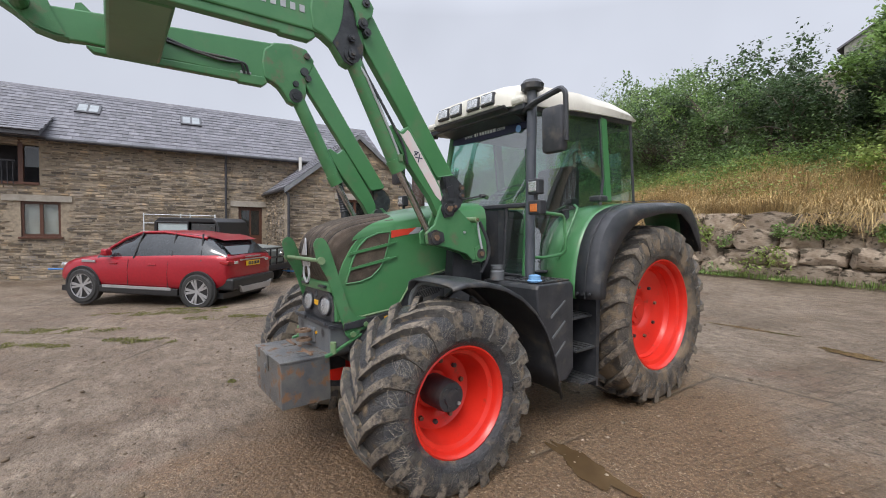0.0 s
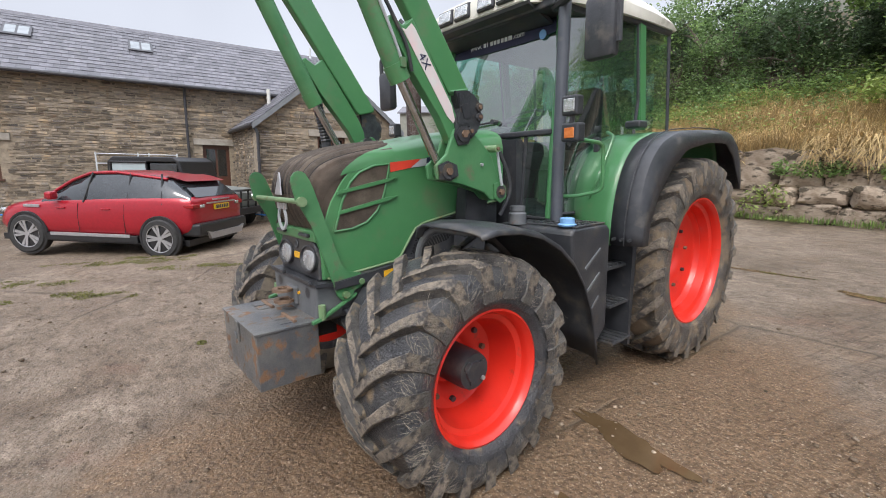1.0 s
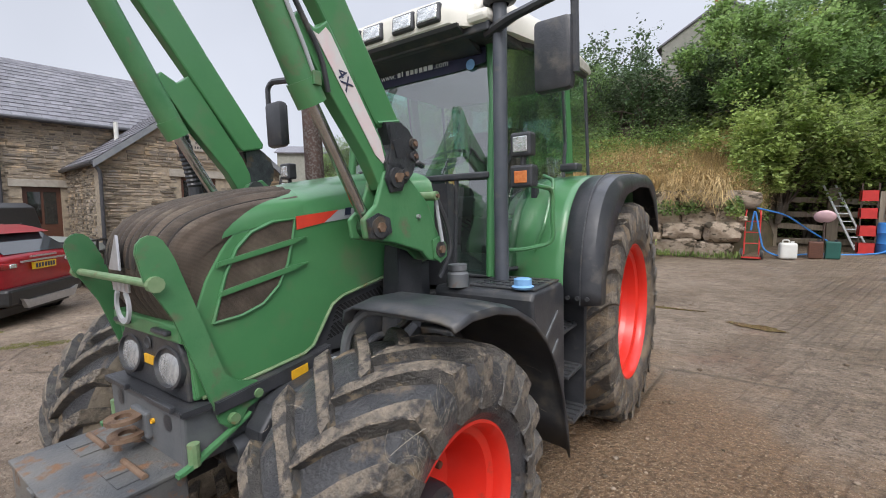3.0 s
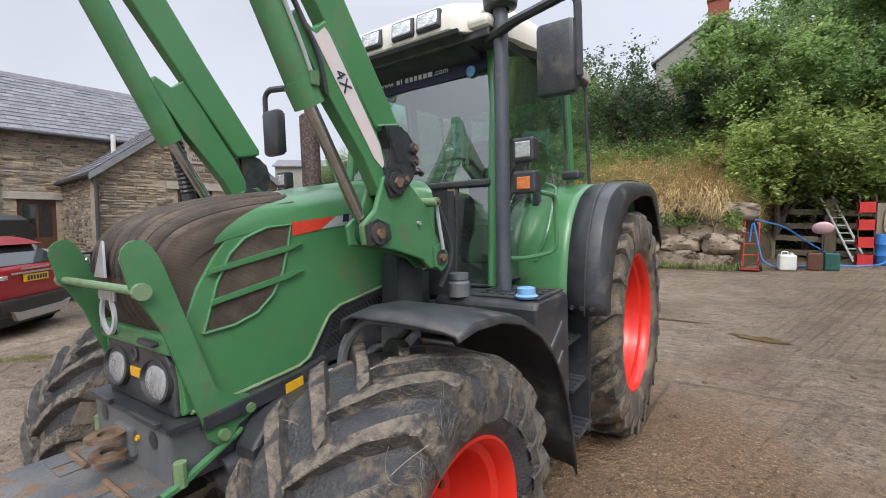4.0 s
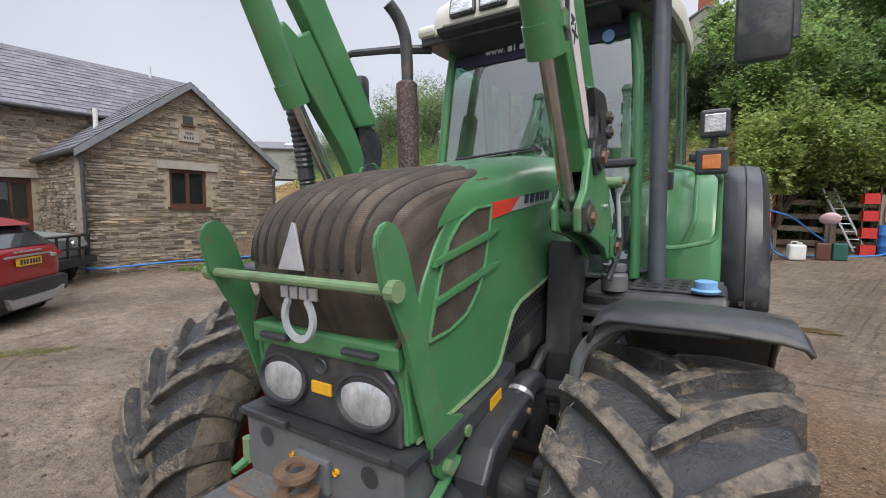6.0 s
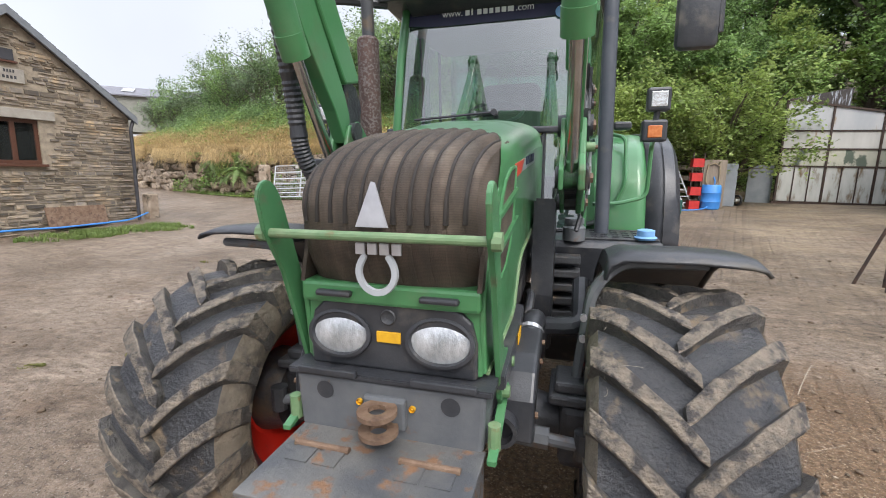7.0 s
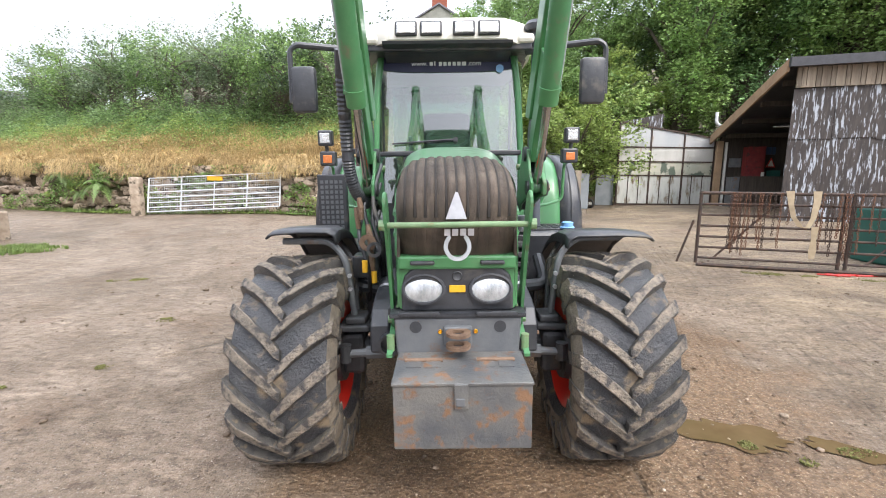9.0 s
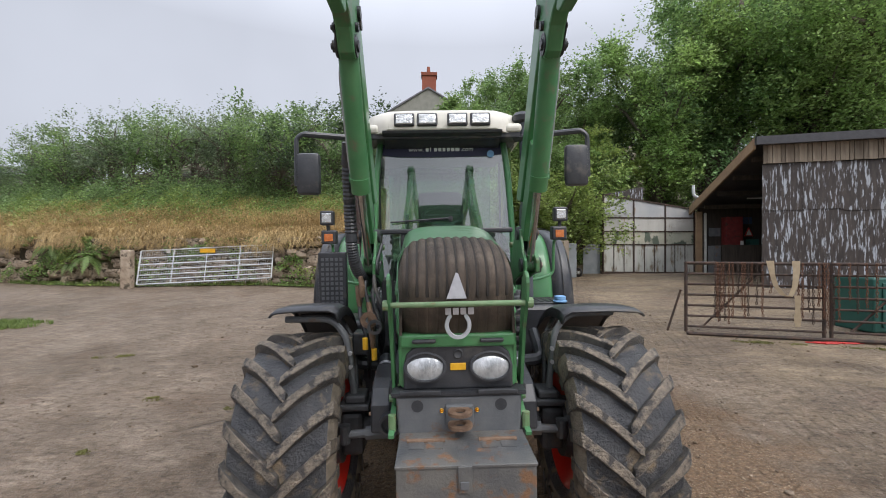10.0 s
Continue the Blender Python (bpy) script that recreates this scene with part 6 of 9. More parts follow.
WIN_G, WIN_L, DOOR_L = (1.80, 2.70, 1.57, 2.52), (-7.22, -6.25, 1.10, 2.22), (-0.98, -0.12, -0.3, 2.29)
BAL = (-9.8, -6.75, 2.80, 3.98)
gable = part("gable_wall", bmesh.new(), M["mortar"], house, "rubble-stone gable wall")
bm = bmesh.new()
for a, b in ((0, 1.80), (2.70, 4.65)):
    add_box(bm, (a, 0.03, BASE), (b, 0.45, 2.78))
add_box(bm, (1.80, 0.03, BASE), (2.70, 0.45, 1.57))
add_box(bm, (1.80, 0.03, 2.52), (2.70, 0.45, 2.78))
add_prism(bm, [(0, 2.78), (2.32, 4.62), (4.65, 2.78)], 1, 0.03, 0.45)
bmesh.ops.remove_doubles(bm, verts=bm.verts, dist=1e-4)
bm.to_mesh(gable.data)
bm.free()
part("wing_side_wall", block((0.03, 0.03, BASE), (0.45, DW, 2.78)), M["mortar"], house, "rubble-stone wing side wall")
part("wing_far_wall", block((4.2, 0.03, BASE), (4.62, DW, 2.78)), M["mortar"], house)
longw = holed_wall("long_wall", (-14, BASE), (5.1, EAVE), DW + 0.03, DW + 0.5, [WIN_L, DOOR_L, BAL], house, M["mortar"], "long rubble-stone front wall")
part("rear_wall", block((-14, DW + 5.6, BASE), (5.1, DW + 6, EAVE)), M["mortar"], house)
part("end_wall", prism([(DW, BASE), (DW, EAVE), (DW + 3, RIDGE - 0.1), (DW + 6, EAVE), (DW + 6, BASE)], 0, 4.7, 5.1), M["mortar"], house)


def stones_on(parent, s0, s1, z0, z1, d, side, top=None, holes=(), seed=1, limit=None, wide=(0.09, 0.40), high=(0.034, 0.092), face="front"):
    """Coursed rubble: single stones as objects inside the limit stretch, the rest joined."""
    rnd = random.Random(seed)
    joined_v, joined_f = [], []
    shared = []
    count = 0
    z = z0
    while z < z1:
        h = rnd.uniform(*high) * (1.35 if rnd.random() < 0.12 else 1)
        s = s0 - rnd.uniform(0, 0.2)
        while s < s1:
            w = rnd.uniform(*wide)
            a, b = max(s, s0), min(s + w, s1)
            s += w + rnd.uniform(0.008, 0.02)
            if b - a < 0.05:
                continue
            if any(h0 - 0.01 < b and a < h1 + 0.01 and hz0 - 0.01 < z + h and z < hz1 + 0.01 for h0, h1, hz0, hz1 in holes):
                continue
            if top and (z + h > top(a) or z + h > top(b)):
                continue
            out = rnd.uniform(0.034, 0.066)
            hh = h - rnd.uniform(0.012, 0.026)
            j = [rnd.uniform(-0.012, 0.012) for _ in range(8)]
            corners = [(a + abs(j[0]), z + abs(j[1]) * 0.6), (b - abs(j[2]), z + j[3] * 0.5), (b - abs(j[4]), z + hh + j[5] * 0.5), (a + abs(j[6]), z + hh + j[7] * 0.5)]
            if face == "front":
                vs = [(c[0], d + 0.04, c[1]) for c in corners] + [(c[0] + (0.008 if k in (0, 3) else -0.008), d - out + 0.03, c[1] + (0.006 if k < 2 else -0.006)) for k, c in enumerate(corners)]
            else:
                vs = [(d + 0.04, c[0], c[1]) for c in corners] + [(d - out + 0.03, c[0] + (0.008 if k in (0, 3) else -0.008), c[1] + (0.006 if k < 2 else -0.006)) for k, c in enumerate(corners)]
            fs = [(4, 5, 6, 7), (0, 1, 5, 4), (1, 2, 6, 5), (2, 3, 7, 6), (3, 0, 4, 7)]
            if limit and count < 300 and limit[0] < a and b < limit[1] and limit[2] < z < limit[3]:
                raw("stone", vs, fs, M["stone"], parent)
                count += 1
            else:
                o = len(joined_v)
                joined_v += vs
                joined_f += [tuple(k + o for k in f) for f in fs]
        z += h
    ob = raw("stonework", joined_v, joined_f, M["stone"], parent)
    ob["kind"] = "stuff"
    return ob


def lintel(name, s0, s1, z0, z1, d, parent):
    part(name, block((s0, d - 0.03, z0), (s1, d + 0.2, z1), 0.008), M["dressed"], parent, "pale stone lintel")


lintel("lintel", 1.52, 3.0, 2.52, 2.72, 0, gable)
lintel("lintel", -7.65, -5.95, 2.22, 2.42, DW, longw)
lintel("lintel", -1.26, 0.04, 2.29, 2.5, DW, longw)
ds = part("date_stone", block((2.05, -0.02, 3.24), (2.54, 0.1, 3.52), 0.006), M["dressed"], gable, "pale carved stone with small lettering bars")
for zz, wd in ((3.43, 0.2), (3.31, 0.26)):
    for k in range(4):
        part("lettering_bar", block((2.295 - wd / 2 + k * wd / 4, -0.026, zz), (2.295 - wd / 2 + k * wd / 4 + wd / 7, -0.018, zz + 0.06)), M["roomdark"], ds)
# a solid dark block is coloured as the shade inside the niche
vn = part("vent_niche", block((2.17, -0.012, 3.68), (2.40, 0.05, 3.90)), M["roomdark"], gable, "small vent niche shown as a shade-dark block")
part("niche_ledge", block((2.12, -0.04, 3.63), (2.45, 0.06, 3.67), 0.004), M["window_wood"], vn)


def house_window(hole, d, parent, curtain, sill=True):
    s0, s1, z0, z1 = hole
    w = part("window", block((s0, d + 0.08, z0), (s0 + 0.07, d + 0.16, z1)), M["window_wood"], parent, "brown timber casement window")
    part("frame", block((s1 - 0.07, d + 0.08, z0), (s1, d + 0.16, z1)), M["window_wood"], w)
    part("frame", block((s0 + 0.07, d + 0.08, z1 - 0.08), (s1 - 0.07, d + 0.16, z1)), M["window_wood"], w)
    part("frame", block((s0 + 0.07, d + 0.08, z0), (s1 - 0.07, d + 0.16, z0 + 0.08)), M["window_wood"], w)
    mid = (s0 + s1) / 2
    part("mullion", block((mid - 0.045, d + 0.075, z0 + 0.08), (mid + 0.045, d + 0.16, z1 - 0.08), 0.008), M["window_wood"], w)
    part("pane", block((s0 + 0.07, d + 0.115, z0 + 0.08), (s1 - 0.07, d + 0.12, z1 - 0.08)), M["clearpane"] if curtain else M["darkglass"], w)
    # without a blind, a dark sheet is coloured as the room's shade
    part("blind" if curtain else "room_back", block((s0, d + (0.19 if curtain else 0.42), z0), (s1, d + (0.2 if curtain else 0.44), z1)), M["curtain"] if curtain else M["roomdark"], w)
    if sill:
        part("sill", block((s0 - 0.06, d - 0.06, z0 - 0.06), (s1 + 0.06, d + 0.12, z0), 0.006), M["window_wood"], w)


house_window(WIN_G, 0, gable, False)
house_window(WIN_L, DW, longw, True)
dr = part("door", block((DOOR_L[0], DW + 0.12, -0.3), (DOOR_L[1], DW + 0.18, 2.29)), M["window_wood"], longw, "brown timber door with panes")
for k in range(2):
    part("pane", block((DOOR_L[0] + 0.11 + k * 0.35, DW + 0.112, 1.2), (DOOR_L[0] + 0.40 + k * 0.35, DW + 0.12, 2.15)), M["darkglass"], dr)

# roofs of overlapping slates
def slated(parent, s0, s1, d_eave, z_eave, d_ridge, z_ridge, along="s", seed=5, row=0.26, wide=0.32, cut=None):
    rnd = random.Random(seed)
    L = math.hypot(d_ridge - d_eave, z_ridge - z_eave)
    ux, uz = (d_ridge - d_eave) / L, (z_ridge - z_eave) / L
    nx, nz = (-uz, ux) if ux > 0 else (uz, -ux)
    vs, fs = [], []
    k = 0
    while k * row < L:
        a0, a1 = k * row, min((k + 1) * row + 0.06, L)
        s = s0 - (wide / 2 if k % 2 else 0)
        while s < s1:
            e0, e1 = max(s, s0), min(s + wide - 0.008, s1)
            s += wide
            if e1 - e0 < 0.02 or (cut and cut((e0 + e1) / 2, d_eave + ux * a0)):
                continue
            lift = 0.020 + rnd.uniform(-0.004, 0.004)
            o = len(vs)
            for e, a, l in ((e0, a0 + rnd.uniform(-0.006, 0.006), lift), (e1, a0 + rnd.uniform(-0.006, 0.006), lift), (e1, a1, 0.004), (e0, a1, 0.004)):
                p = (d_eave + ux * a + nx * l, z_eave + uz * a + nz * l)
                vs.append((e, p[0], p[1]) if along == "s" else (p[0], e, p[1]))
            for e in (e0, e1):
                p = (d_eave + ux * a0 - nx * 0.004, z_eave + uz * a0 - nz * 0.004)
                vs.append((e, p[0], p[1]) if along == "s" else (p[0], e, p[1]))
            fs += [(o, o + 1, o + 2, o + 3), (o, o + 4, o + 5, o + 1)]
        k += 1
    ob = raw("slate_covering", vs, fs, M["slate"], parent)
    ob["kind"] = "stuff"


main_roof = part("main_roof", prism([(DW - 0.25, EAVE - 0.08), (DW + 3, RIDGE - 0.04), (DW + 6.25, EAVE - 0.08), (DW + 6.25, EAVE - 0.16), (DW + 3, RIDGE - 0.14), (DW - 0.25, EAVE - 0.16)], 0, -14.2, 5.25), M["gutter"], house, "grey slate main roof")
slated(main_roof, -14.2, 5.25, DW - 0.28, EAVE - 0.09, DW + 3, RIDGE - 0.02)
part("ridge_tiles", prism([(DW + 2.85, RIDGE - 0.10), (DW + 3, RIDGE + 0.05), (DW + 3.15, RIDGE - 0.10)], 0, -14.2, 5.25), M["slate"], main_roof)
part("gutter", tube([(-6.5, DW - 0.32, EAVE - 0.14), (2.2, DW - 0.32, EAVE - 0.14)], 0.06, 10), M["gutter"], main_roof)
for sk in (-5.72, -2.5):
    dd, zz = DW + 1.82, EAVE - 0.09 + (RIDGE - EAVE) * (2.10 / 3.28)
    tl = Matrix.Translation((sk, dd, zz + 0.06)) @ Matrix.Rotation(math.atan2(RIDGE - EAVE, 3.28), 4, "X")
    f = part("skylight", block((-0.36, -0.40, -0.03), (0.36, 0.40, 0.05), 0.01), M["gutter"], main_roof, "roof skylight with dark frame")
    f.matrix_local = tl
    for kx in (-1, 1):
        part("pane", block((kx * 0.16 - 0.13, -0.30, 0.045), (kx * 0.16 + 0.13, 0.30, 0.056)), M["skypane"], f)
wing_roof = part("wing_roof", prism([(-0.08, 2.82), (2.32, 4.72), (4.72, 2.82), (4.72, 2.74), (2.32, 4.62), (-0.08, 2.74)], 1, -0.12, DW + 2), M["gutter"], house, "grey slate wing roof")
slated(wing_roof, -0.14, DW + 2.0, -0.10, 2.82, 2.32, 4.74, "d", 8)
slated(wing_roof, -0.14, DW + 2.0, 4.74, 2.82, 2.32, 4.74, "d", 9)
for a, b in (((-0.12, 2.80), (2.32, 4.74)), ((4.76, 2.80), (2.32, 4.74))):
    part("verge", prism([a, b, (b[0], b[1] - 0.17), (a[0], a[1] - 0.17)], 1, -0.17, -0.11, 0.004), M["fascia"], wing_roof, "blue-grey verge board")
part("gutter", tube([(-0.12, -0.12, 2.76), (-0.12, DW - 0.1, 2.76)], 0.055, 10), M["gutter"], wing_roof)
for p in ([(-0.12, -0.04, 2.74), (-0.02, -0.08, 2.62), (0.02, -0.08, 2.5), (0.02, -0.08, 0.1)], [(4.74, -0.04, 2.74), (4.66, -0.08, 2.62), (4.62, -0.08, 2.5), (4.62, -0.08, 0.15)], [(-1.42, DW - 0.32, EAVE - 0.2), (-1.42, DW - 0.08, EAVE - 0.4), (-1.42, DW - 0.08, 0)]):
    part("downpipe", tube(bend(p, 3, 0.08), 0.042, 10), M["gutter"], house, "dark downpipe")
part("vent_pipe", tube([(0.95, 2.4, 3.5), (0.95, 2.4, 4.15)], 0.06, 12), M["whiteplastic"], wing_roof, "pale vent pipe")
part("flue", tube([(3.9, DW + 2.9, RIDGE - 0.1), (3.9, DW + 2.9, RIDGE + 0.35)], 0.05, 10), M["galv"], main_roof, "small metal flue")
# recessed balcony at the far end
part("balcony_roof", prism([(DW - 0.9, EAVE - 0.02), (DW + 0.95, EAVE + 0.78), (DW + 0.95, EAVE + 0.68), (DW - 0.9, EAVE - 0.14)], 0, -14.2, -6.55), M["gutter"], main_roof)
slated(main_roof, -14.2, -6.5, DW - 0.95, EAVE + 0.0, DW + 0.95, EAVE + 0.82, "s", 12)
bal = part("balcony", block((-9.8, DW - 0.05, 2.74), (-6.75, DW + 1.4, 2.82)), M["window_wood"], house, "recessed timber balcony with railings")
# back sheet coloured dark for the shade under the balcony roof
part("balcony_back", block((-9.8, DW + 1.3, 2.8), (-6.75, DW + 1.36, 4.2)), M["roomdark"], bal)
part("corner_post", block((-7.25, DW + 0.02, 2.82), (-7.13, DW + 0.14, 4.2)), M["window_wood"], bal)
part("window_glass", block((-7.1, DW + 0.1, 3.3), (-6.75, DW + 0.11, 3.95)), M["darkglass"], bal)
for k in range(16):
    part("baluster", tube([(-9.3 + k * 0.13, DW - 0.06, 2.72), (-9.3 + k * 0.13, DW - 0.06, 3.45)], 0.012, 6), M["gutter"], bal)
part("rail", block((-9.5, DW - 0.09, 3.44), (-7.3, DW - 0.03, 3.48)), M["gutter"], bal)

WALL_HOLES = [(1.52, 3.0, 2.50, 2.73), (1.74, 2.76, 1.50, 2.52), (2.04, 2.55, 3.23, 3.53), (2.12, 2.45, 3.62, 3.92)]
LONG_HOLES = [(-7.65, -5.95, 2.2, 2.43), (-7.36, -6.2, 1.04, 2.22), (-0.98, -0.12, -0.4, 2.29), (-1.26, 0.04, 2.27, 2.51), (-9.8, -6.75, 2.74, 3.98)]
stones_on(gable, 0, 4.65, 0.0, 4.55, 0.03, 1, lambda s: 2.78 + 1.84 * (1 - abs(s - 2.32) / 2.32) - 0.02, WALL_HOLES, 3, (0.9, 4.2, 0.2, 2.4))
stones_on(longw, -13.5, 0.05, -0.3, EAVE - 0.1, DW + 0.03, 1, None, LONG_HOLES, 4, (-5.8, -1.6, 0.9, 2.4))
stones_on(longw, 0.05, 5.1, 2.9, EAVE - 0.1, DW + 0.03, 1, None, (), 6)
wing_side = [o for o in house.children if o.name.startswith("wing_side_wall")][0]
stones_on(wing_side, 0.0, DW, -0.2, 2.7, 0.03, 1, None, (), 7, None, (0.12, 0.42), (0.035, 0.10), "side")

# ---- bank, boulder wall and hillside ----
FOOT = [(-60, 40), (-30, 20.5), (-20, 16.0), (-15, 14.2), (-12, 13.2), (-10, 12.75), (-6, 12.7), (-4.2, 11.95), (-1.9, 11.4), (1.4, 11.05), (1.9, 11.6), (2.2, 14.6), (5.5, 15.2), (6.5, 18.6), (10, 18.8), (11, 26), (60, 30)]
WALLTOP = [(-60, 1.2), (-30, 1.6), (-20, 1.7), (-14, 1.65), (-9.9, 1.6), (-6, 1.55), (1.2, 1.6), (1.9, 1.0), (2.3, 0.1), (60, 0.1)]


def hill_z(x, v):
    """Height above the yard at v metres behind the wall."""
    r = [(0, 0), (0.6, 0.12), (2, 0.75), (5, 2.0), (9, 3.4), (16, 6.0), (26, 10.5), (40, 14.5), (80, 20), (160, 24)]
    q = [(0, 0), (2, 1.8), (6, 5.0), (12, 9.0), (22, 13), (45, 16.5), (90, 21), (160, 24)]
    l = [(0, 0), (2, 0.5), (6, 1.3), (14, 2.4), (30, 4.0), (80, 9), (160, 14)]
    f = min(1, max(0, (x - 1) / 4))
    g = 0.5 * min(1, max(0, (-x - 18) / 14))
    return (lerp(r, v) * (1 - g) + lerp(l, v) * g) * (1 - f) + lerp(q, v) * f


def hill_point(x, v):
    y = lerp(FOOT, x) + v
    return Vector((x, y, ground_z(x, min(y, 30)) + lerp(WALLTOP, x) + hill_z(x, v) + (0.25 * noise.noise((x * 0.5, v * 0.5, 1)) if v > 0.7 else 0)))


def hillside():
    vv = [0, 0.25, 0.6, 1.0, 1.5, 2, 2.7, 3.5, 4.5, 6, 8, 10, 13, 17, 22, 30, 40, 60, 90, 160]
    xs = [x * 0.8 for x in range(-75, 76)]
    verts = [tuple(hill_point(x, v)) for v in vv for x in xs] + [(x, lerp(FOOT, x), ground_z(x, lerp(FOOT, x)) - 0.3) for x in xs]
    n = len(xs)
    faces = [(j * n + i, j * n + i + 1, (j + 1) * n + i + 1, (j + 1) * n + i) for j in range(len(vv) - 1) for i in range(n - 1)]
    o = len(vv) * n
    faces += [(o + i, o + i + 1, i + 1, i) for i in range(n - 1)]
    return tagged(raw("hillside", verts, faces, M["earth"], None, True), "overgrown earth bank rising behind the yard", "hillside", "", "structure")


hillside()


def boulder_mesh(seed):
    rnd = random.Random(seed)
    bm = bmesh.new()
    bmesh.ops.create_cube(bm, size=1)
    bmesh.ops.subdivide_edges(bm, edges=bm.edges, cuts=4, use_grid_fill=True)
    for v in bm.verts:
        c = v.co
        c *= 0.5 / max(0.5, (abs(c.x) ** 5 + abs(c.y) ** 5 + abs(c.z) ** 5) ** 0.2)
        v.co = c + 0.11 * noise.noise_vector(c * 2.2 + Vector((seed * 3.1, 0, 0))) + 0.06 * noise.noise_vector(c * 5.5 + Vector((0, seed * 2.3, 0)))
    me = bpy.data.meshes.new("boulder")
    bm.to_mesh(me)
    bm.free()
    me.materials.append(M["boulder"])
    me.shade_smooth()
    me.set_sharp_from_angle(angle=radians(32))
    return me


BOULDERS = [boulder_mesh(k) for k in range(9)]
boulder_wall = thing("boulder_wall", None, "dry boulder retaining wall, mossy and half overgrown", "stone wall", "", "")


def boulder(x, y, z, sx, sy, sz, turn, k):
    ob = new("boulder", BOULDERS[k % 9])
    ob.parent = boulder_wall
    ob.matrix_local = Matrix.Translation((x, y, z)) @ Matrix.Rotation(turn, 4, "Z") @ Matrix.Rotation(random.uniform(-0.06, 0.06), 4, "Y") @ Matrix.Diagonal((sx, sy, sz, 1))


rb = random.Random(21)
for course in range(5):
    x = -21.0 - 0.3 * course
    while x < 1.35:
        near = x > -3.4
        w = rb.uniform(0.42, 1.15) if near else rb.uniform(0.3, 0.8)
        h = (rb.uniform(0.40, 0.56) if near else rb.uniform(0.26, 0.44))
        xm = min(x + w / 2, 1.3)
        y0 = lerp(FOOT, xm)
        g, top = ground_z(xm, y0), lerp(WALLTOP, xm)
        z = (0.40 if near else 0.33) * course + rb.uniform(-0.06, 0.06)
        slope = math.atan2(lerp(FOOT, xm + 0.4) - lerp(FOOT, xm - 0.4), 0.8)
        if z + 0.12 < top and rb.random() > (0.06 if near else 0.15):
            hh = min(h, top - z + 0.1)
            boulder(xm, y0 + 0.02 + z * 0.1 + rb.uniform(-0.06, 0.08), g - 0.06 + z + hh / 2, w * 1.03 / math.cos(slope), rb.uniform(0.45, 0.7), hh * 1.08, slope + rb.uniform(-0.16, 0.16), rb.randrange(9))
        if rb.random() < 0.45 and z + 0.2 < top:
            boulder(xm + w / 2, y0 + z * 0.1 - 0.08, g + z + rb.uniform(0.0, 0.3), rb.uniform(0.14, 0.28), 0.3, rb.uniform(0.1, 0.2), rb.uniform(-0.5, 0.5), rb.randrange(9))
        x += w

# ---- growing things ----
def leaf_quads(points, size, rnd, droop=0.3):
    """Small folded leaves at the given points."""
    vs, fs = [], []
    for p in points:
        a = Vector((rnd.gauss(0, 1), rnd.gauss(0, 1), rnd.gauss(0, 0.35) - droop)).normalized()
        b = a.cross(Vector((rnd.gauss(0, 0.55), rnd.gauss(0, 0.55), 1))).normalized()
        s = size * rnd.uniform(0.6, 1.3)
        p = Vector(p)
        o = len(vs)
        vs += [tuple(p - a * s * 0.5), tuple(p + b * s * 0.3), tuple(p + a * s * 0.55), tuple(p - b * s * 0.3)]
        fs.append((o, o + 1, o + 2, o + 3))
    return vs, fs


def clump_points(center, radii, n, rnd, hollow=0.55):
    out = []
    c, r = Vector(center), radii
    seed = rnd.uniform(0, 100)
    while len(out) < n:
        d = Vector((rnd.gauss(0, 1), rnd.gauss(0, 1), rnd.gauss(0, 1))).normalized()
        q = 1 + 0.75 * noise.noise(d * 1.9 + Vector((seed, 0, 0))) + 0.35 * noise.noise(d * 5 + Vector((0, seed, 0)))
        k = q * (hollow + (1 - hollow) * rnd.random() ** 0.6)
        p = c + Vector((d.x * r[0] * k, d.y * r[1] * k, d.z * r[2] * k))
        if noise.noise(p * 1.5) > -0.08:
            out.append(p)
    return out


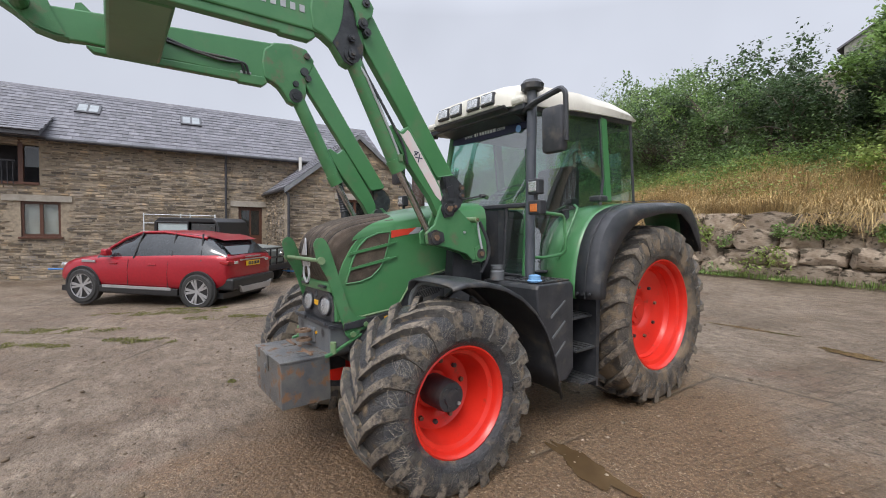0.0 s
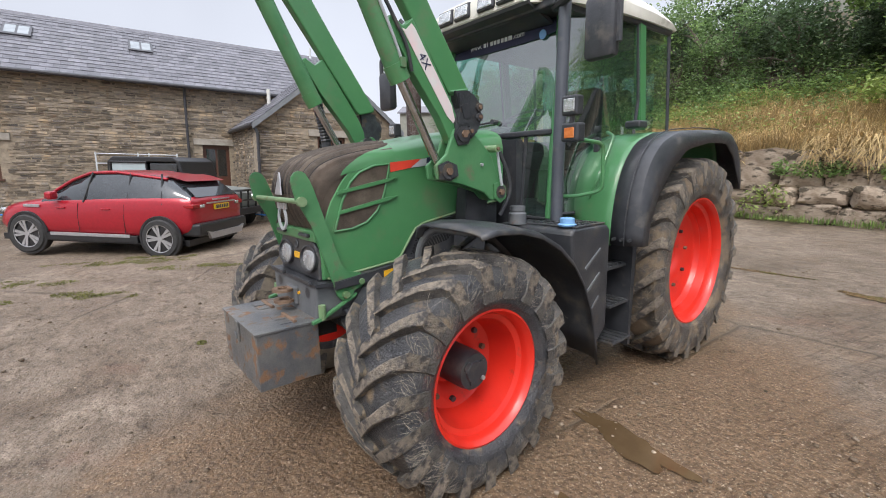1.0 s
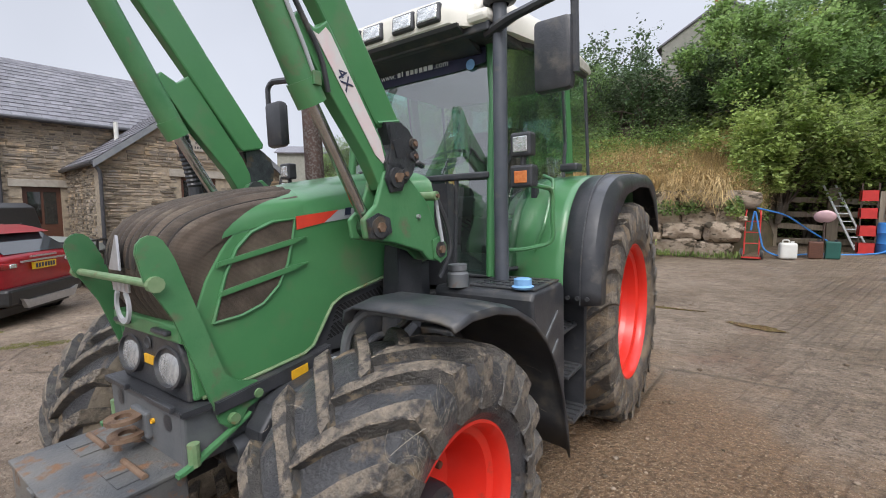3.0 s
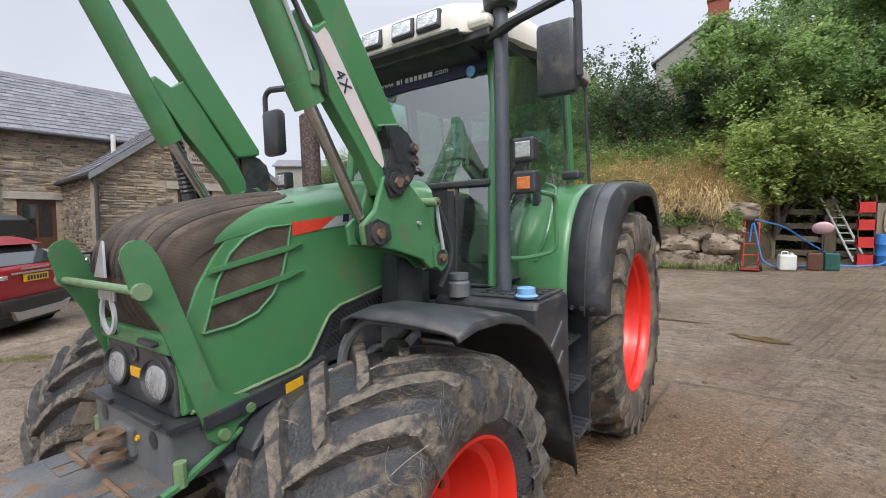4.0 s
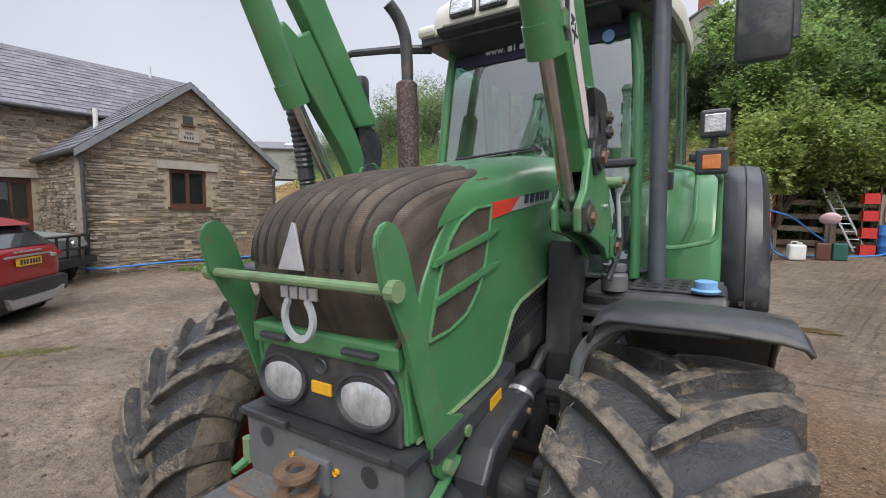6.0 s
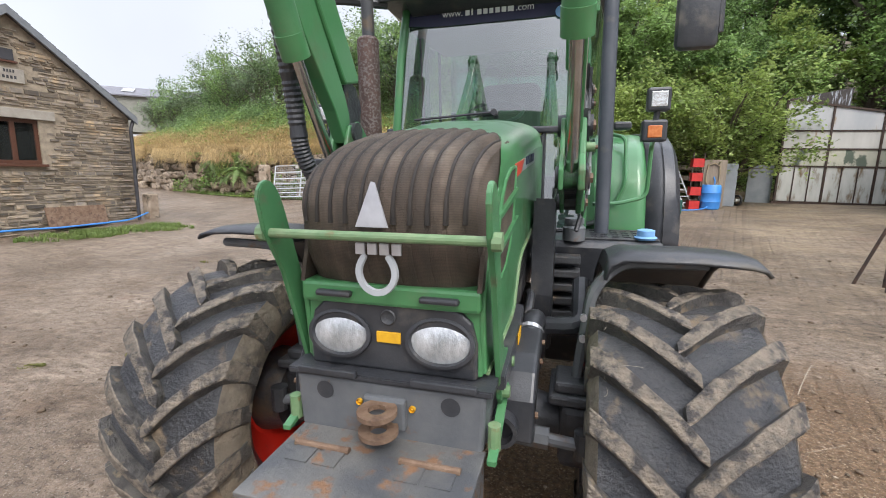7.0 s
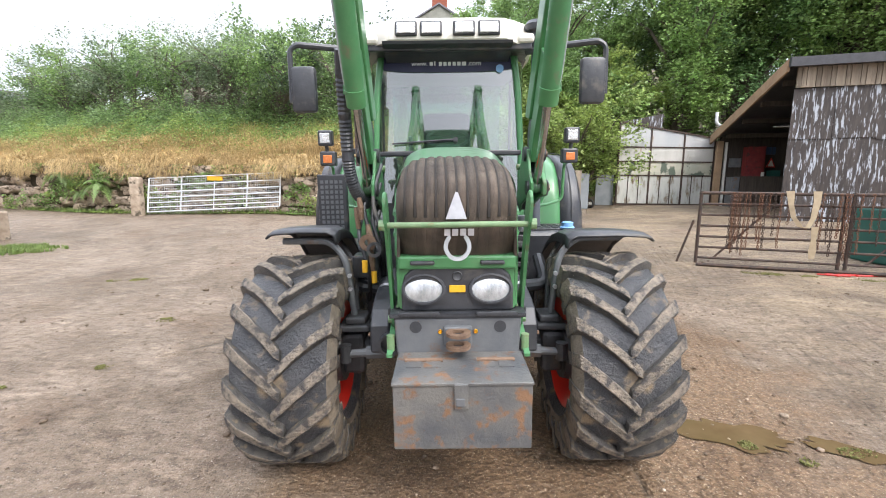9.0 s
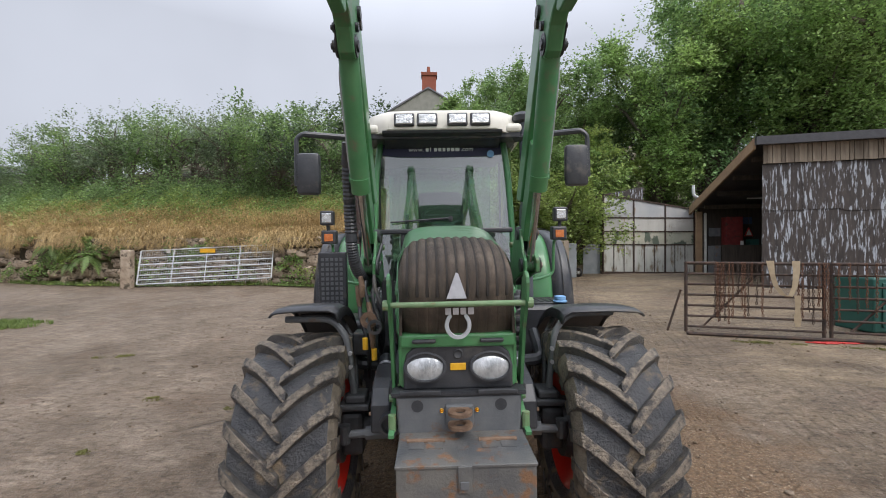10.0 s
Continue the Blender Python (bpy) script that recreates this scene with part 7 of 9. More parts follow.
def bush(name, base, height, spread, n, size, material, seed, label, trunk=True, category="tree", group="hedge trees", limbs=9, tight=0.38):
    """A small tree: trunk, limbs, twigs and a broken crown of leaves."""
    rnd = random.Random(seed)
    t = thing(name, Matrix.Translation(base), label, category, group)
    tb = bmesh.new()
    tips = []
    stems = 1 if trunk else 4
    for k in range(stems):
        q = Vector((0, 0, -0.2))
        lean = Vector((rnd.uniform(-0.3, 0.3), rnd.uniform(-0.3, 0.3), 1)).normalized()
        path, rad = [q], [0.03 * height]
        for i in range(4):
            q = q + (lean + Vector((rnd.uniform(-0.2, 0.2), rnd.uniform(-0.2, 0.2), 0))) * height * 0.17
            path.append(q), rad.append(0.03 * height * (1 - i * 0.2))
        add_tube(tb, path, rad, 7)
        tips.append(q)
        for i in range(limbs):
            s = path[1 + i % 4]
            e = s + Vector((rnd.gauss(0, 1) * spread * 0.45, rnd.gauss(0, 1) * spread * 0.45, rnd.uniform(0.1, 0.55) * height))
            mid = (s + e) / 2 + Vector((0, 0, 0.06 * height))
            add_tube(tb, [s, s.lerp(mid, 0.85), s.lerp(e, 0.8)], [0.012 * height, 0.008 * height, 0.002 * height], 5)
            tips.append(e)
    part("trunk", tb, M["bark"], t, "", True)
    pts = []
    share = n // len(tips)
    for e in tips:
        pts += clump_points(e, (spread * tight, spread * tight, height * tight * 0.53), share, rnd, 0.25)
    # loose shoots that break the outline
    for e in tips:
        for k in range(3):
            d = Vector((rnd.gauss(0, 0.5), rnd.gauss(0, 0.5), rnd.uniform(0.4, 1))).normalized()
            pts += [e + d * (0.1 + 0.05 * j) * height * 0.5 + Vector((rnd.gauss(0, 0.05), rnd.gauss(0, 0.05), 0)) for j in range(9)]
    pts = [p for p in pts if p.z > 0.05 * height]
    vs, fs = leaf_quads(pts, size, rnd)
    raw("crown", vs, fs, material, t)
    return t


def cover(name, spots, n, size, material, seed, label, category, spread=0.35):
    """Leaves or shoots over a stretch of the bank, as one uncountable mass."""
    rnd = random.Random(seed)
    pts = []
    while len(pts) < n:
        x, v, h = spots(rnd)
        p = hill_point(x, v)
        k = noise.noise((x * 0.7, v * 0.7, seed))
        if k < -0.15:
            continue
        pts.append(p + Vector((0, 0, max(0, h * (0.55 + 0.9 * k)))))
    vs, fs = leaf_quads(pts, size, rnd, 0.1)
    return tagged(raw(name, vs, fs, material), label, category, "", "stuff")


def blades(name, spots, n, tall, material, seed, label, width=0.012, limp=(0.15, 0.8), pull=(0, 0, 0)):
    """Grass: bent narrow blades."""
    rnd = random.Random(seed)
    vs, fs = [], []
    for _ in range(n):
        p, h = spots(rnd)
        h *= rnd.uniform(0.5, 1.2) * tall
        a = rnd.uniform(0, 2 * math.pi)
        d = Vector((math.cos(a), math.sin(a), 0))
        w = Vector((-d.y, d.x, 0)) * width * rnd.uniform(0.6, 1.4)
        bendy = rnd.uniform(*limp)
        d = d + Vector(pull)
        m = p + Vector((0, 0, h * 0.6)) + d * h * bendy * 0.25
        e = p + Vector((0, 0, h * (1 - bendy * 0.45))) + d * h * bendy * 0.8
        o = len(vs)
        vs += [tuple(p - w), tuple(p + w), tuple(m + w * 0.8), tuple(m - w * 0.8), tuple(e)]
        fs += [(o, o + 1, o + 2, o + 3), (o + 3, o + 2, o + 4)]
    return tagged(raw(name, vs, fs, material), label, "grass", "", "stuff")


# ---- sheds beside the yard ----
leanto = thing("sheet_screen", None, "patched white-painted metal sheet wall, rusting", "shed")
LY, LX0, LX1 = 15.6, 7.0, 10.85
zb = 0.82
ltop = lambda x: 4.08 + (3.48 - 4.08) * (x - LX0) / (LX1 - LX0)
cols = [LX0, LX0 + 1.28, LX0 + 2.62, LX1]
rows_z = [zb + 0.03, 2.0, 2.55, 3.12]
for i in range(3):
    for j in range(4):
        z0 = rows_z[j]
        hi = [rows_z[j + 1] if j < 3 else ltop(c) for c in cols[i:i + 2]]
        part("sheet", prism([(cols[i] + 0.02, z0 + 0.02), (cols[i + 1] - 0.02, z0 + 0.02), (cols[i + 1] - 0.02, hi[1] - 0.02), (cols[i] + 0.02, hi[0] - 0.02)], 1, LY, LY + 0.02), (M["dirtysheet"], M["patchsheet"], M["rustsheet"], M["greysheet"])[j], leanto)
for c in cols:
    part("upright", block((c - 0.03, LY - 0.03, zb - 0.1), (c + 0.03, LY + 0.05, ltop(c))), M["railrust"], leanto)
for z in rows_z[1:]:
    part("batten", block((LX0, LY - 0.025, z - 0.025), (LX1, LY - 0.002, z + 0.025)), M["railrust"], leanto)
for k in range(8):
    part("batten", block((LX0 + 0.43 + k * 0.43, LY - 0.02, zb), (LX0 + 0.46 + k * 0.43, LY - 0.002, 2.0)), M["railrust"], leanto)
part("top_rail", prism([(LX0, 4.06), (LX1, 3.46), (LX1, 3.52), (LX0, 4.12)], 1, LY - 0.04, LY + 0.06), M["railrust"], leanto)
part("foot_rail", block((LX0 - 0.1, LY - 0.05, zb - 0.12), (LX1, LY + 0.03, zb + 0.03)), M["railrust"], leanto)
part("low_sheet", block((LX0 - 0.78, LY + 0.2, zb - 0.05), (LX0 - 0.05, LY + 0.24, zb + 1.2)), M["galvdull"], leanto)
part("rear_sheet", prism([(LX0 + 0.05, 4.12), (LX0 + 1.75, 4.44), (LX0 + 1.72, 3.8), (LX0 + 0.05, 3.8)], 1, LY + 0.10, LY + 0.12), M["blacksheet"], leanto)

# the barn: near corner, far corner of its open end, and the line of its black wall
C1, C0 = Vector((9.72, 10.3, 0)), Vector((10.86, 15.25, 0))
along = Vector((2.8, -0.9, 0)).normalized()
deep = C0 - C1
barn = thing("barn", None, "open-ended barn with weathered black sheet wall and timber verge", "barn")
gb = ground_z(9.3, 10.3)


def barn_block(name, a0, a1, d0, d1, z0, z1, mat, label="", z1b=None):
    """A block in the barn's own directions: a along the black wall, d towards the back (0 to 1)."""
    bm = bmesh.new()
    z1b = z1 if z1b is None else z1b
    pts = [C1 + along * a + deep * d for a, d in ((a0, d0), (a1, d0), (a1, d1), (a0, d1))]
    lo = [bm.verts.new((p.x, p.y, z0 if z0 is not None else 0)) for p in pts]
    hi = [bm.verts.new((p.x, p.y, z)) for p, z in zip(pts, (z1, z1, z1b, z1b))]
    bm.faces.new(lo), bm.faces.new(hi)
    for k in range(4):
        bm.faces.new((lo[k], lo[(k + 1) % 4], hi[(k + 1) % 4], hi[k]))
    return part(name, bm, mat, barn, label)


def sloped(name, a0, a1, d0, d1, zf, zr, thick, mat, label=""):
    bm = bmesh.new()
    vs = []
    for dz in (0, -thick):
        for a, d, z in ((a0, d0, zf), (a1, d0, zf), (a1, d1, zr), (a0, d1, zr)):
            p = C1 + along * a + deep * d
            vs.append(bm.verts.new((p.x, p.y, z + dz)))
    for f in ((0, 1, 2, 3), (4, 5, 6, 7), (0, 1, 5, 4), (1, 2, 6, 5), (2, 3, 7, 6), (3, 0, 4, 7)):
        bm.faces.new([vs[k] for k in f])
    return part(name, bm, mat, barn, label)


def bar_between(p0, p1, z0, z1):
    """A thin front plate from p0 to p1."""
    bm = bmesh.new()
    off = deep.normalized() * 0.012
    lo = [bm.verts.new((p.x, p.y, z0)) for p in (p0, p1, p1 + off, p0 + off)]
    hi = [bm.verts.new((p.x, p.y, z1)) for p in (p0, p1, p1 + off, p0 + off)]
    bm.faces.new(lo), bm.faces.new(hi)
    for k in range(4):
        bm.faces.new((lo[k], lo[(k + 1) % 4], hi[(k + 1) % 4], hi[k]))
    return bm


sloped("roof", -0.25, 12, -0.05, 1.05, 5.06, 3.58, 0.08, M["gutter"], "dark sheet roof")
sloped("verge_board", -0.31, -0.25, -0.05, 1.05, 5.06, 3.58, 0.32, M["timber"], "pale timber verge board")
barn_block("eave_board", -0.3, 12, -0.085, -0.06, 4.84, 5.08, M["gutter"])
barn_block("corner_post", -0.12, 0.08, 0.98, 1.02, 0.3, 3.35, M["timber"], "timber corner post")
barn_block("white_post", 0.16, 0.24, 0.985, 1.0, 0.3, 3.3, M["whiteplastic"])
for k in range(110):
    barn_block("board", k * 0.11, k * 0.11 + 0.10, -0.03 - 0.002 * (k % 3), -0.02, 4.32, 4.86, M["planks"])
for k in range(13):
    barn_block("wall_sheet", k * 0.9, k * 0.9 + 0.91, -0.012 - 0.0015 * (k % 2), -0.004, 0.25, 3.1, M["blacksheet"])
    barn_block("upper_sheet", k * 1.0 - 0.01, k * 1.0 + 0.985, -0.0165 - 0.002 * (k % 2), -0.0145, 2.93 + 0.03 * math.sin(k * 2.3), 4.30 + 0.02 * (k % 2), M["blacksheet"])
# inner walls and purlins carry the barn's shade in their colour
barn_block("back_wall", 0, 12, 1.0, 1.02, 0.3, 3.5, M["shade_boards"])
barn_block("end_wall", 11.9, 12, 0, 1, 0.3, 4.9, M["shade_boards"])
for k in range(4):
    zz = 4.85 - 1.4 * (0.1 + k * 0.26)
    barn_block("purlin", 0, 12, 0.1 + k * 0.26, 0.125 + k * 0.26, zz - 0.2, zz - 0.05, M["shade_boards"])
barn_block("tube_lamp", 0.9, 2.3, 0.6, 0.61, 3.62, 3.66, M["whiteplastic"])
def barn_thing(name, spans, mat, label, category):
    """A loose thing standing or hanging in the barn."""
    ob = barn_block(name, *spans, mat)
    ob.parent = None
    return tagged(ob, label, category)


tools = barn_thing("tool_cabinet", (0.8, 1.42, 0.93, 0.999, 1.98, 3.1), M["dullred"], "red metal tool cabinet with drawers in the dark barn", "tool cabinet")
for k in range(5):
    p0, p1 = C1 + along * 0.84 + deep * 0.925, C1 + along * 1.38 + deep * 0.925
    part("drawer", bar_between(p0, p1, 2.28 + k * 0.165, 2.42 + k * 0.165), M["dullred"], tools)
barn_thing("notice_board", (0.34, 0.74, 0.985, 0.998, 2.34, 2.68), M["grey"], "grey notice board on the barn's back wall", "notice board")
barn_thing("metal_cabinet", (0.27, 0.52, 0.86, 0.97, 0.35, 1.95), M["grey"], "grey metal cabinet beside the dark workbench", "cabinet")
barn_thing("workbench", (0.56, 2.6, 0.86, 0.985, 0.35, 1.98), M["shade_boards"], "dark boarded workbench along the barn's back wall", "workbench")
barn_thing("crate", (1.55, 1.85, 0.88, 0.95, 1.98, 2.2), M["dgreen"], "dark green plastic crate on the workbench", "crate")
barn_thing("paint_can", (1.3, 1.38, 0.9, 0.915, 1.98, 2.14), M["whiteplastic"], "white can standing on the workbench", "can")
barn_thing("notice_board", (1.5, 1.85, 0.985, 0.998, 2.82, 3.1), M["dullblue"], "blue notice board on the barn's back wall", "notice board")
sg = C1 + along * 1.7 + deep * 0.97
sign = tagged(part("warning_sign", prism([(-0.18, 2.33), (0.18, 2.33), (0, 2.70)], 1, -0.01, 0.01), M["redplastic"]), "triangular red and white warning sign hung in the barn", "sign")
sign.matrix_world = Matrix.Translation((sg.x, sg.y, 0))
part("sign_face", prism([(-0.12, 2.37), (0.12, 2.37), (0, 2.62)], 1, -0.014, -0.0105), M["whiteplastic"], sign)
part("sign_hanger", tube([(0, 0, 2.68), (0, 0, 3.6)], 0.008, 6), M["railrust"], sign)
gpipe = tagged(part("rain_pipe", tube(bend([(10.4, 14.9, 4.4), (10.4, 14.9, 4.0), (11.0, 15.0, 3.7)], 3, 0.1), 0.06, 10), M["galv"]), "grey rainwater pipe at the shed roof", "pipe")

# ---- hurdles with chains ----
R0, R1 = Vector((4.35, 5.05, 0)), Vector((7.7, 3.95, 0))
ru = (R1 - R0).normalized()


def hurdle(o, length, h, label):
    t = thing("hurdle", Matrix.Translation((o.x, o.y, ground_z(o.x, o.y))) @ Matrix.Rotation(math.atan2(ru.y, ru.x), 4, "Z"), label, "hurdle", "rusty livestock hurdles")
    for x in (0.03, length - 0.03):
        part("post", tube([(x, 0, 0.0), (x, 0, h)], 0.028, 8), M["railrust"], t)
    for k in range(7):
        z = 0.10 + k * (h - 0.13) / 6
        part("rail", tube([(0, 0, z), (length, 0, z)], 0.02 if k < 6 else 0.028, 8), M["railrust"], t)
    part("brace", tube([(0.3, 0.03, 0.1), (length * 0.55, 0.03, h * 0.85)], 0.018, 6), M["railrust"], t)
    return t


hurdle(R0, 2.1, 1.25, "dark rusty tubular steel livestock hurdle")
hurdle(R0 + ru * 2.14, 2.1, 1.25, "dark rusty tubular steel livestock hurdle")
loose = thing("loose_pole", None, "loose rusty steel pole lying along the hurdles", "pole")
part("pole", tube([(R0.x - 0.1, R0.y - 0.25, ground_z(4.2, 4.8) + 0.03), (R1.x + 1.2, R1.y - 0.75, ground_z(8.5, 3.2) + 0.05)], 0.03, 8), M["railrust"], loose)
prop = tagged(part("prop_pole", tube([(R0.x - 0.25, R0.y + 0.1, ground_z(4, 5) + 0.0), (R0.x - 0.05, R0.y + 0.02, ground_z(4, 5) + 0.75)], 0.02, 8), M["railrust"]), "short rusty stake leaning on the hurdle", "stake")


def chain(a, drop, n, seed, mat):
    rnd = random.Random(seed)
    p = R0 + ru * a
    base = ground_z(p.x, p.y) + 1.24
    t = thing("chain", Matrix.Translation((p.x, p.y - 0.03, base)) @ Matrix.Rotation(math.atan2(ru.y, ru.x), 4, "Z"), "rust-red steel chain hung over the hurdle", "chain", "chains on the hurdles")
    link = None
    for k in range(n):
        z = -0.03 - k * drop / n
        ring = [(0.016 * math.cos(u), 0, 0.026 * math.sin(u)) for u in np.linspace(0, 2 * math.pi, 9)]
        if link is None:
            link = part("link", tube(ring, 0.006, 5), mat, t)
            ob = link
        else:
            ob = new("link", link.data)
            ob.parent = t
        ob.matrix_local = Matrix.Translation((rnd.uniform(-0.008, 0.008), 0, z)) @ Matrix.Rotation((k % 2) * 1.3 + rnd.uniform(-0.3, 0.3), 4, "Z")


for k, (a, d) in enumerate(((0.47, 0.9), (0.52, 1.02), (0.56, 0.85), (0.62, 1.0), (0.74, 0.95), (0.88, 0.8), (0.97, 0.9), (1.30, 0.5), (1.70, 0.95), (1.84, 0.8), (2.05, 0.9), (2.25, 0.95), (2.5, 0.8), (2.62, 0.7), (0.50, 0.95), (0.54, 1.0), (0.60, 0.8), (0.68, 1.05), (0.82, 0.55), (0.92, 0.95), (1.02, 0.4), (1.10, 0.7), (1.18, 0.9), (1.75, 0.9), (1.9, 1.0), (1.98, 0.7), (2.10, 1.05), (2.18, 1.0), (2.4, 0.6), (2.75, 0.85))):
    chain(a, d, int(d / 0.036), k, M["chainrust"] if k % 3 else M["railrust"])
strap = thing("webbing_strap", Matrix.Translation((R0.x + ru.x * 1.45, R0.y + ru.y * 1.45 - 0.04, ground_z(5.6, 4.6))) @ Matrix.Rotation(math.atan2(ru.y, ru.x), 4, "Z"), "frayed cream webbing strap hung over the hurdle", "strap")
thicken(part("webbing", strip([[(x - w, y, z), (x + w, y - 0.02, z)] for x, y, z, w in ((-0.17, 0, 1.27, 0.055), (-0.15, -0.03, 1.05, 0.035), (-0.10, -0.04, 0.85, 0.035), (0.0, -0.05, 0.70, 0.035), (0.10, -0.05, 0.68, 0.03), (0.17, -0.04, 0.85, 0.035), (0.2, -0.02, 1.1, 0.045), (0.2, 0, 1.27, 0.055))]), M["strap"], strap), 0.006)
thicken(part("tail", strip([[(0.2 - w, -0.06, z), (0.2 + w, -0.08, z)] for z, w in ((0.70, 0.045), (0.5, 0.03), (0.3, 0.05), (0.18, 0.03))]), M["strap"], strap), 0.006)
tk = thing("water_tank", Matrix.Translation((7.85, 4.95, ground_z(7.8, 5))), "dark green plastic water tank behind the hurdles", "tank")
soften(part("body", strip([[(x * f, y * f, z) for x, y in ((-0.55, -0.4), (0.55, -0.4), (0.55, 0.4), (-0.55, 0.4))] for z, f in ((0, 0.97), (0.9, 1.0), (0.95, 0.97))], True, True), M["dgreen"], tk), 0.03, 3)
for k in range(3):
    part("rib", block((-0.4 + k * 0.33, -0.42, 0.1), (-0.33 + k * 0.33, -0.39, 0.85), 0.01), M["dgreen"], tk)
rope = tagged(part("rope_tangle", tube([(5.9 + 0.25 * math.sin(k * 1.7) + k * 0.03, 4.05 + 0.08 * math.cos(k * 2.3), ground_z(6, 4) + 0.02) for k in range(30)], 0.012, 6), M["redplastic"]), "tangle of red and white rope on the ground", "rope")

# ---- gate leaning on the boulder wall ----
def farm_gate():
    a, b = Vector((-9.9, 12.12, 0.55)), Vector((-5.5, 12.12, 0.79))
    w = (b - a).length
    u = (b - a).normalized()
    back_ = Vector((0, 0.2, 0))
    up = Vector((0, 0.2, 0.98)).normalized() * 1.13
    t = thing("farm_gate", None, "galvanised tubular farm gate with wire mesh, leaning on the wall", "gate")
    P = lambda f, g: a + u * w * f + up * g
    part("stile", tube([P(0, 0), P(0, 1)], 0.025, 8), M["galv"], t)
    part("stile", tube([P(1, 0), P(1, 1)], 0.025, 8), M["galv"], t)
    for f in (0.25, 0.5, 0.75):
        part("upright", tube([P(f, 0), P(f, 1)], 0.017, 8), M["galv"], t)
    for g in (0, 0.13, 0.27, 0.42, 0.58, 0.78, 1.0):
        part("bar", tube([P(0, g), P(1, g)], 0.019, 8), M["galv"], t)
    bm = bmesh.new()
    for k in range(1, 58):
        add_tube(bm, [P(k / 58, -0.08), P(k / 58, 1)], 0.003, 4)
    for k in range(1, 15):
        add_tube(bm, [P(0, k / 15), P(1, k / 15)], 0.003, 4)
    part("wire_mesh", bm, M["galv"], t)["kind"] = "stuff"
    q = P(0.45, 0.86)
    part("yellow_notice", block((q.x, q.y - 0.04, q.z), (q.x + 0.5, q.y - 0.025, q.z + 0.14)), M["yellow"], t)
    q = P(0.2, 0.9)
    part("white_notice", block((q.x, q.y - 0.04, q.z), (q.x + 0.1, q.y - 0.025, q.z + 0.13)), M["whiteplastic"], t)
    return t


farm_gate()
gp = thing("gate_post", Matrix.Translation((-10.12, 12.0, ground_z(-10.1, 12))), "rough granite gate post", "gate post")
part("post", block((-0.16, -0.15, -0.2), (0.16, 0.15, 1.25), 0.05), M["boulder"], gp)

# ---- things along the bank foot ----
def z_at(x, y):
    return ground_z(x, y)


trolley = thing("sack_truck", Matrix.Translation((1.78, 11.0, z_at(1.78, 11))), "red sack truck with a coiled blue hose, by the bank", "sack truck")
for x in (-0.14, 0.14):
    part("upright", tube(bend([(x, 0, 0.1), (x, 0.12, 1.0), (x * 0.9, 0.2, 1.12)], 3, 0.06), 0.016, 8), M["redplastic"], trolley)
    wl2 = part("wheel", turned([(-0.03, 0.12), (0.03, 0.12), (0.03, 0.0), (-0.03, 0.0)], 20, 0), M["carrubber"], trolley, "", True)
    wl2.matrix_local = Matrix.Translation((x * 1.35, 0.0, 0.12))
    part("rim", turned([(-0.034, 0.06), (0.034, 0.06), (0.034, 0.0), (-0.034, 0.0)], 16, 0), M["whiteplastic"], wl2)
for z in (0.35, 0.6, 0.85):
    part("crossbar", tube([(-0.14, 0.02 + z * 0.1, z), (0.14, 0.02 + z * 0.1, z)], 0.012, 6), M["redplastic"], trolley)
part("toe_plate", block((-0.18, -0.2, 0.03), (0.18, 0.02, 0.05)), M["redplastic"], trolley)
hz = thing("blue_hose", None, "long blue plastic water hose trailing over the yard edge", "hose")
part("hose", tube(bend([(1.75, 11.05, 1.2), (1.8, 11.0, 1.75), (1.9, 11.0, 1.2), (2.0, 11.05, 0.75), (2.3, 11.2, 0.62), (2.9, 11.9, 0.66), (3.6, 12.1, 0.66), (4.3, 12.6, 0.7), (4.6, 13.3, 1.6), (4.2, 14.0, 2.0)], 5, 0.3), 0.018, 8), M["blue"], hz)
part("loop", tube(bend([(1.85, 11.05, 1.7), (2.4, 12.0, 1.55), (3.0, 13.0, 1.1), (3.3, 13.2, 0.9)], 5, 0.3), 0.018, 8), M["blue"], hz)
jug = thing("jerrycan", Matrix.Translation((2.44, 11.2, z_at(2.44, 11.2))) @ Matrix.Rotation(0.2, 4, "Z"), "grubby white plastic jerrycan standing on the yard", "jerrycan")
soften(part("body", block((-0.16, -0.13, 0), (0.16, 0.13, 0.36)), M["whiteplastic"], jug), 0.05, 3)
part("cap", tube([(0.08, 0, 0.36), (0.08, 0, 0.40)], 0.035, 10), M["whiteplastic"], jug)
part("handle", tube(bend([(-0.1, 0, 0.35), (-0.1, 0, 0.42), (0.02, 0, 0.42), (0.02, 0, 0.35)], 3, 0.03), 0.014, 8), M["whiteplastic"], jug)
for x, y, m, lab in ((2.93, 11.4, M["window_wood"], "brown plastic jerrycan standing by the bank"), (3.22, 11.45, M["dgreen"], "dark green plastic jerrycan standing by the bank")):
    j2 = thing("jerrycan", Matrix.Translation((x, y, z_at(x, y))), lab, "jerrycan")
    soften(part("body", block((-0.13, -0.1, 0), (0.13, 0.1, 0.38)), m, j2), 0.03, 3)
    part("cap", tube([(0.05, 0, 0.38), (0.05, 0, 0.42)], 0.03, 10), M["black"], j2)
dish = thing("dish", Matrix.Translation((3.1, 11.9, z_at(3.1, 11.9))), "pale pink round dish on a short stand", "dish")
part("stand", tube([(0, 0, 0), (0, 0.05, 0.75)], 0.02, 8), M["railrust"], dish)
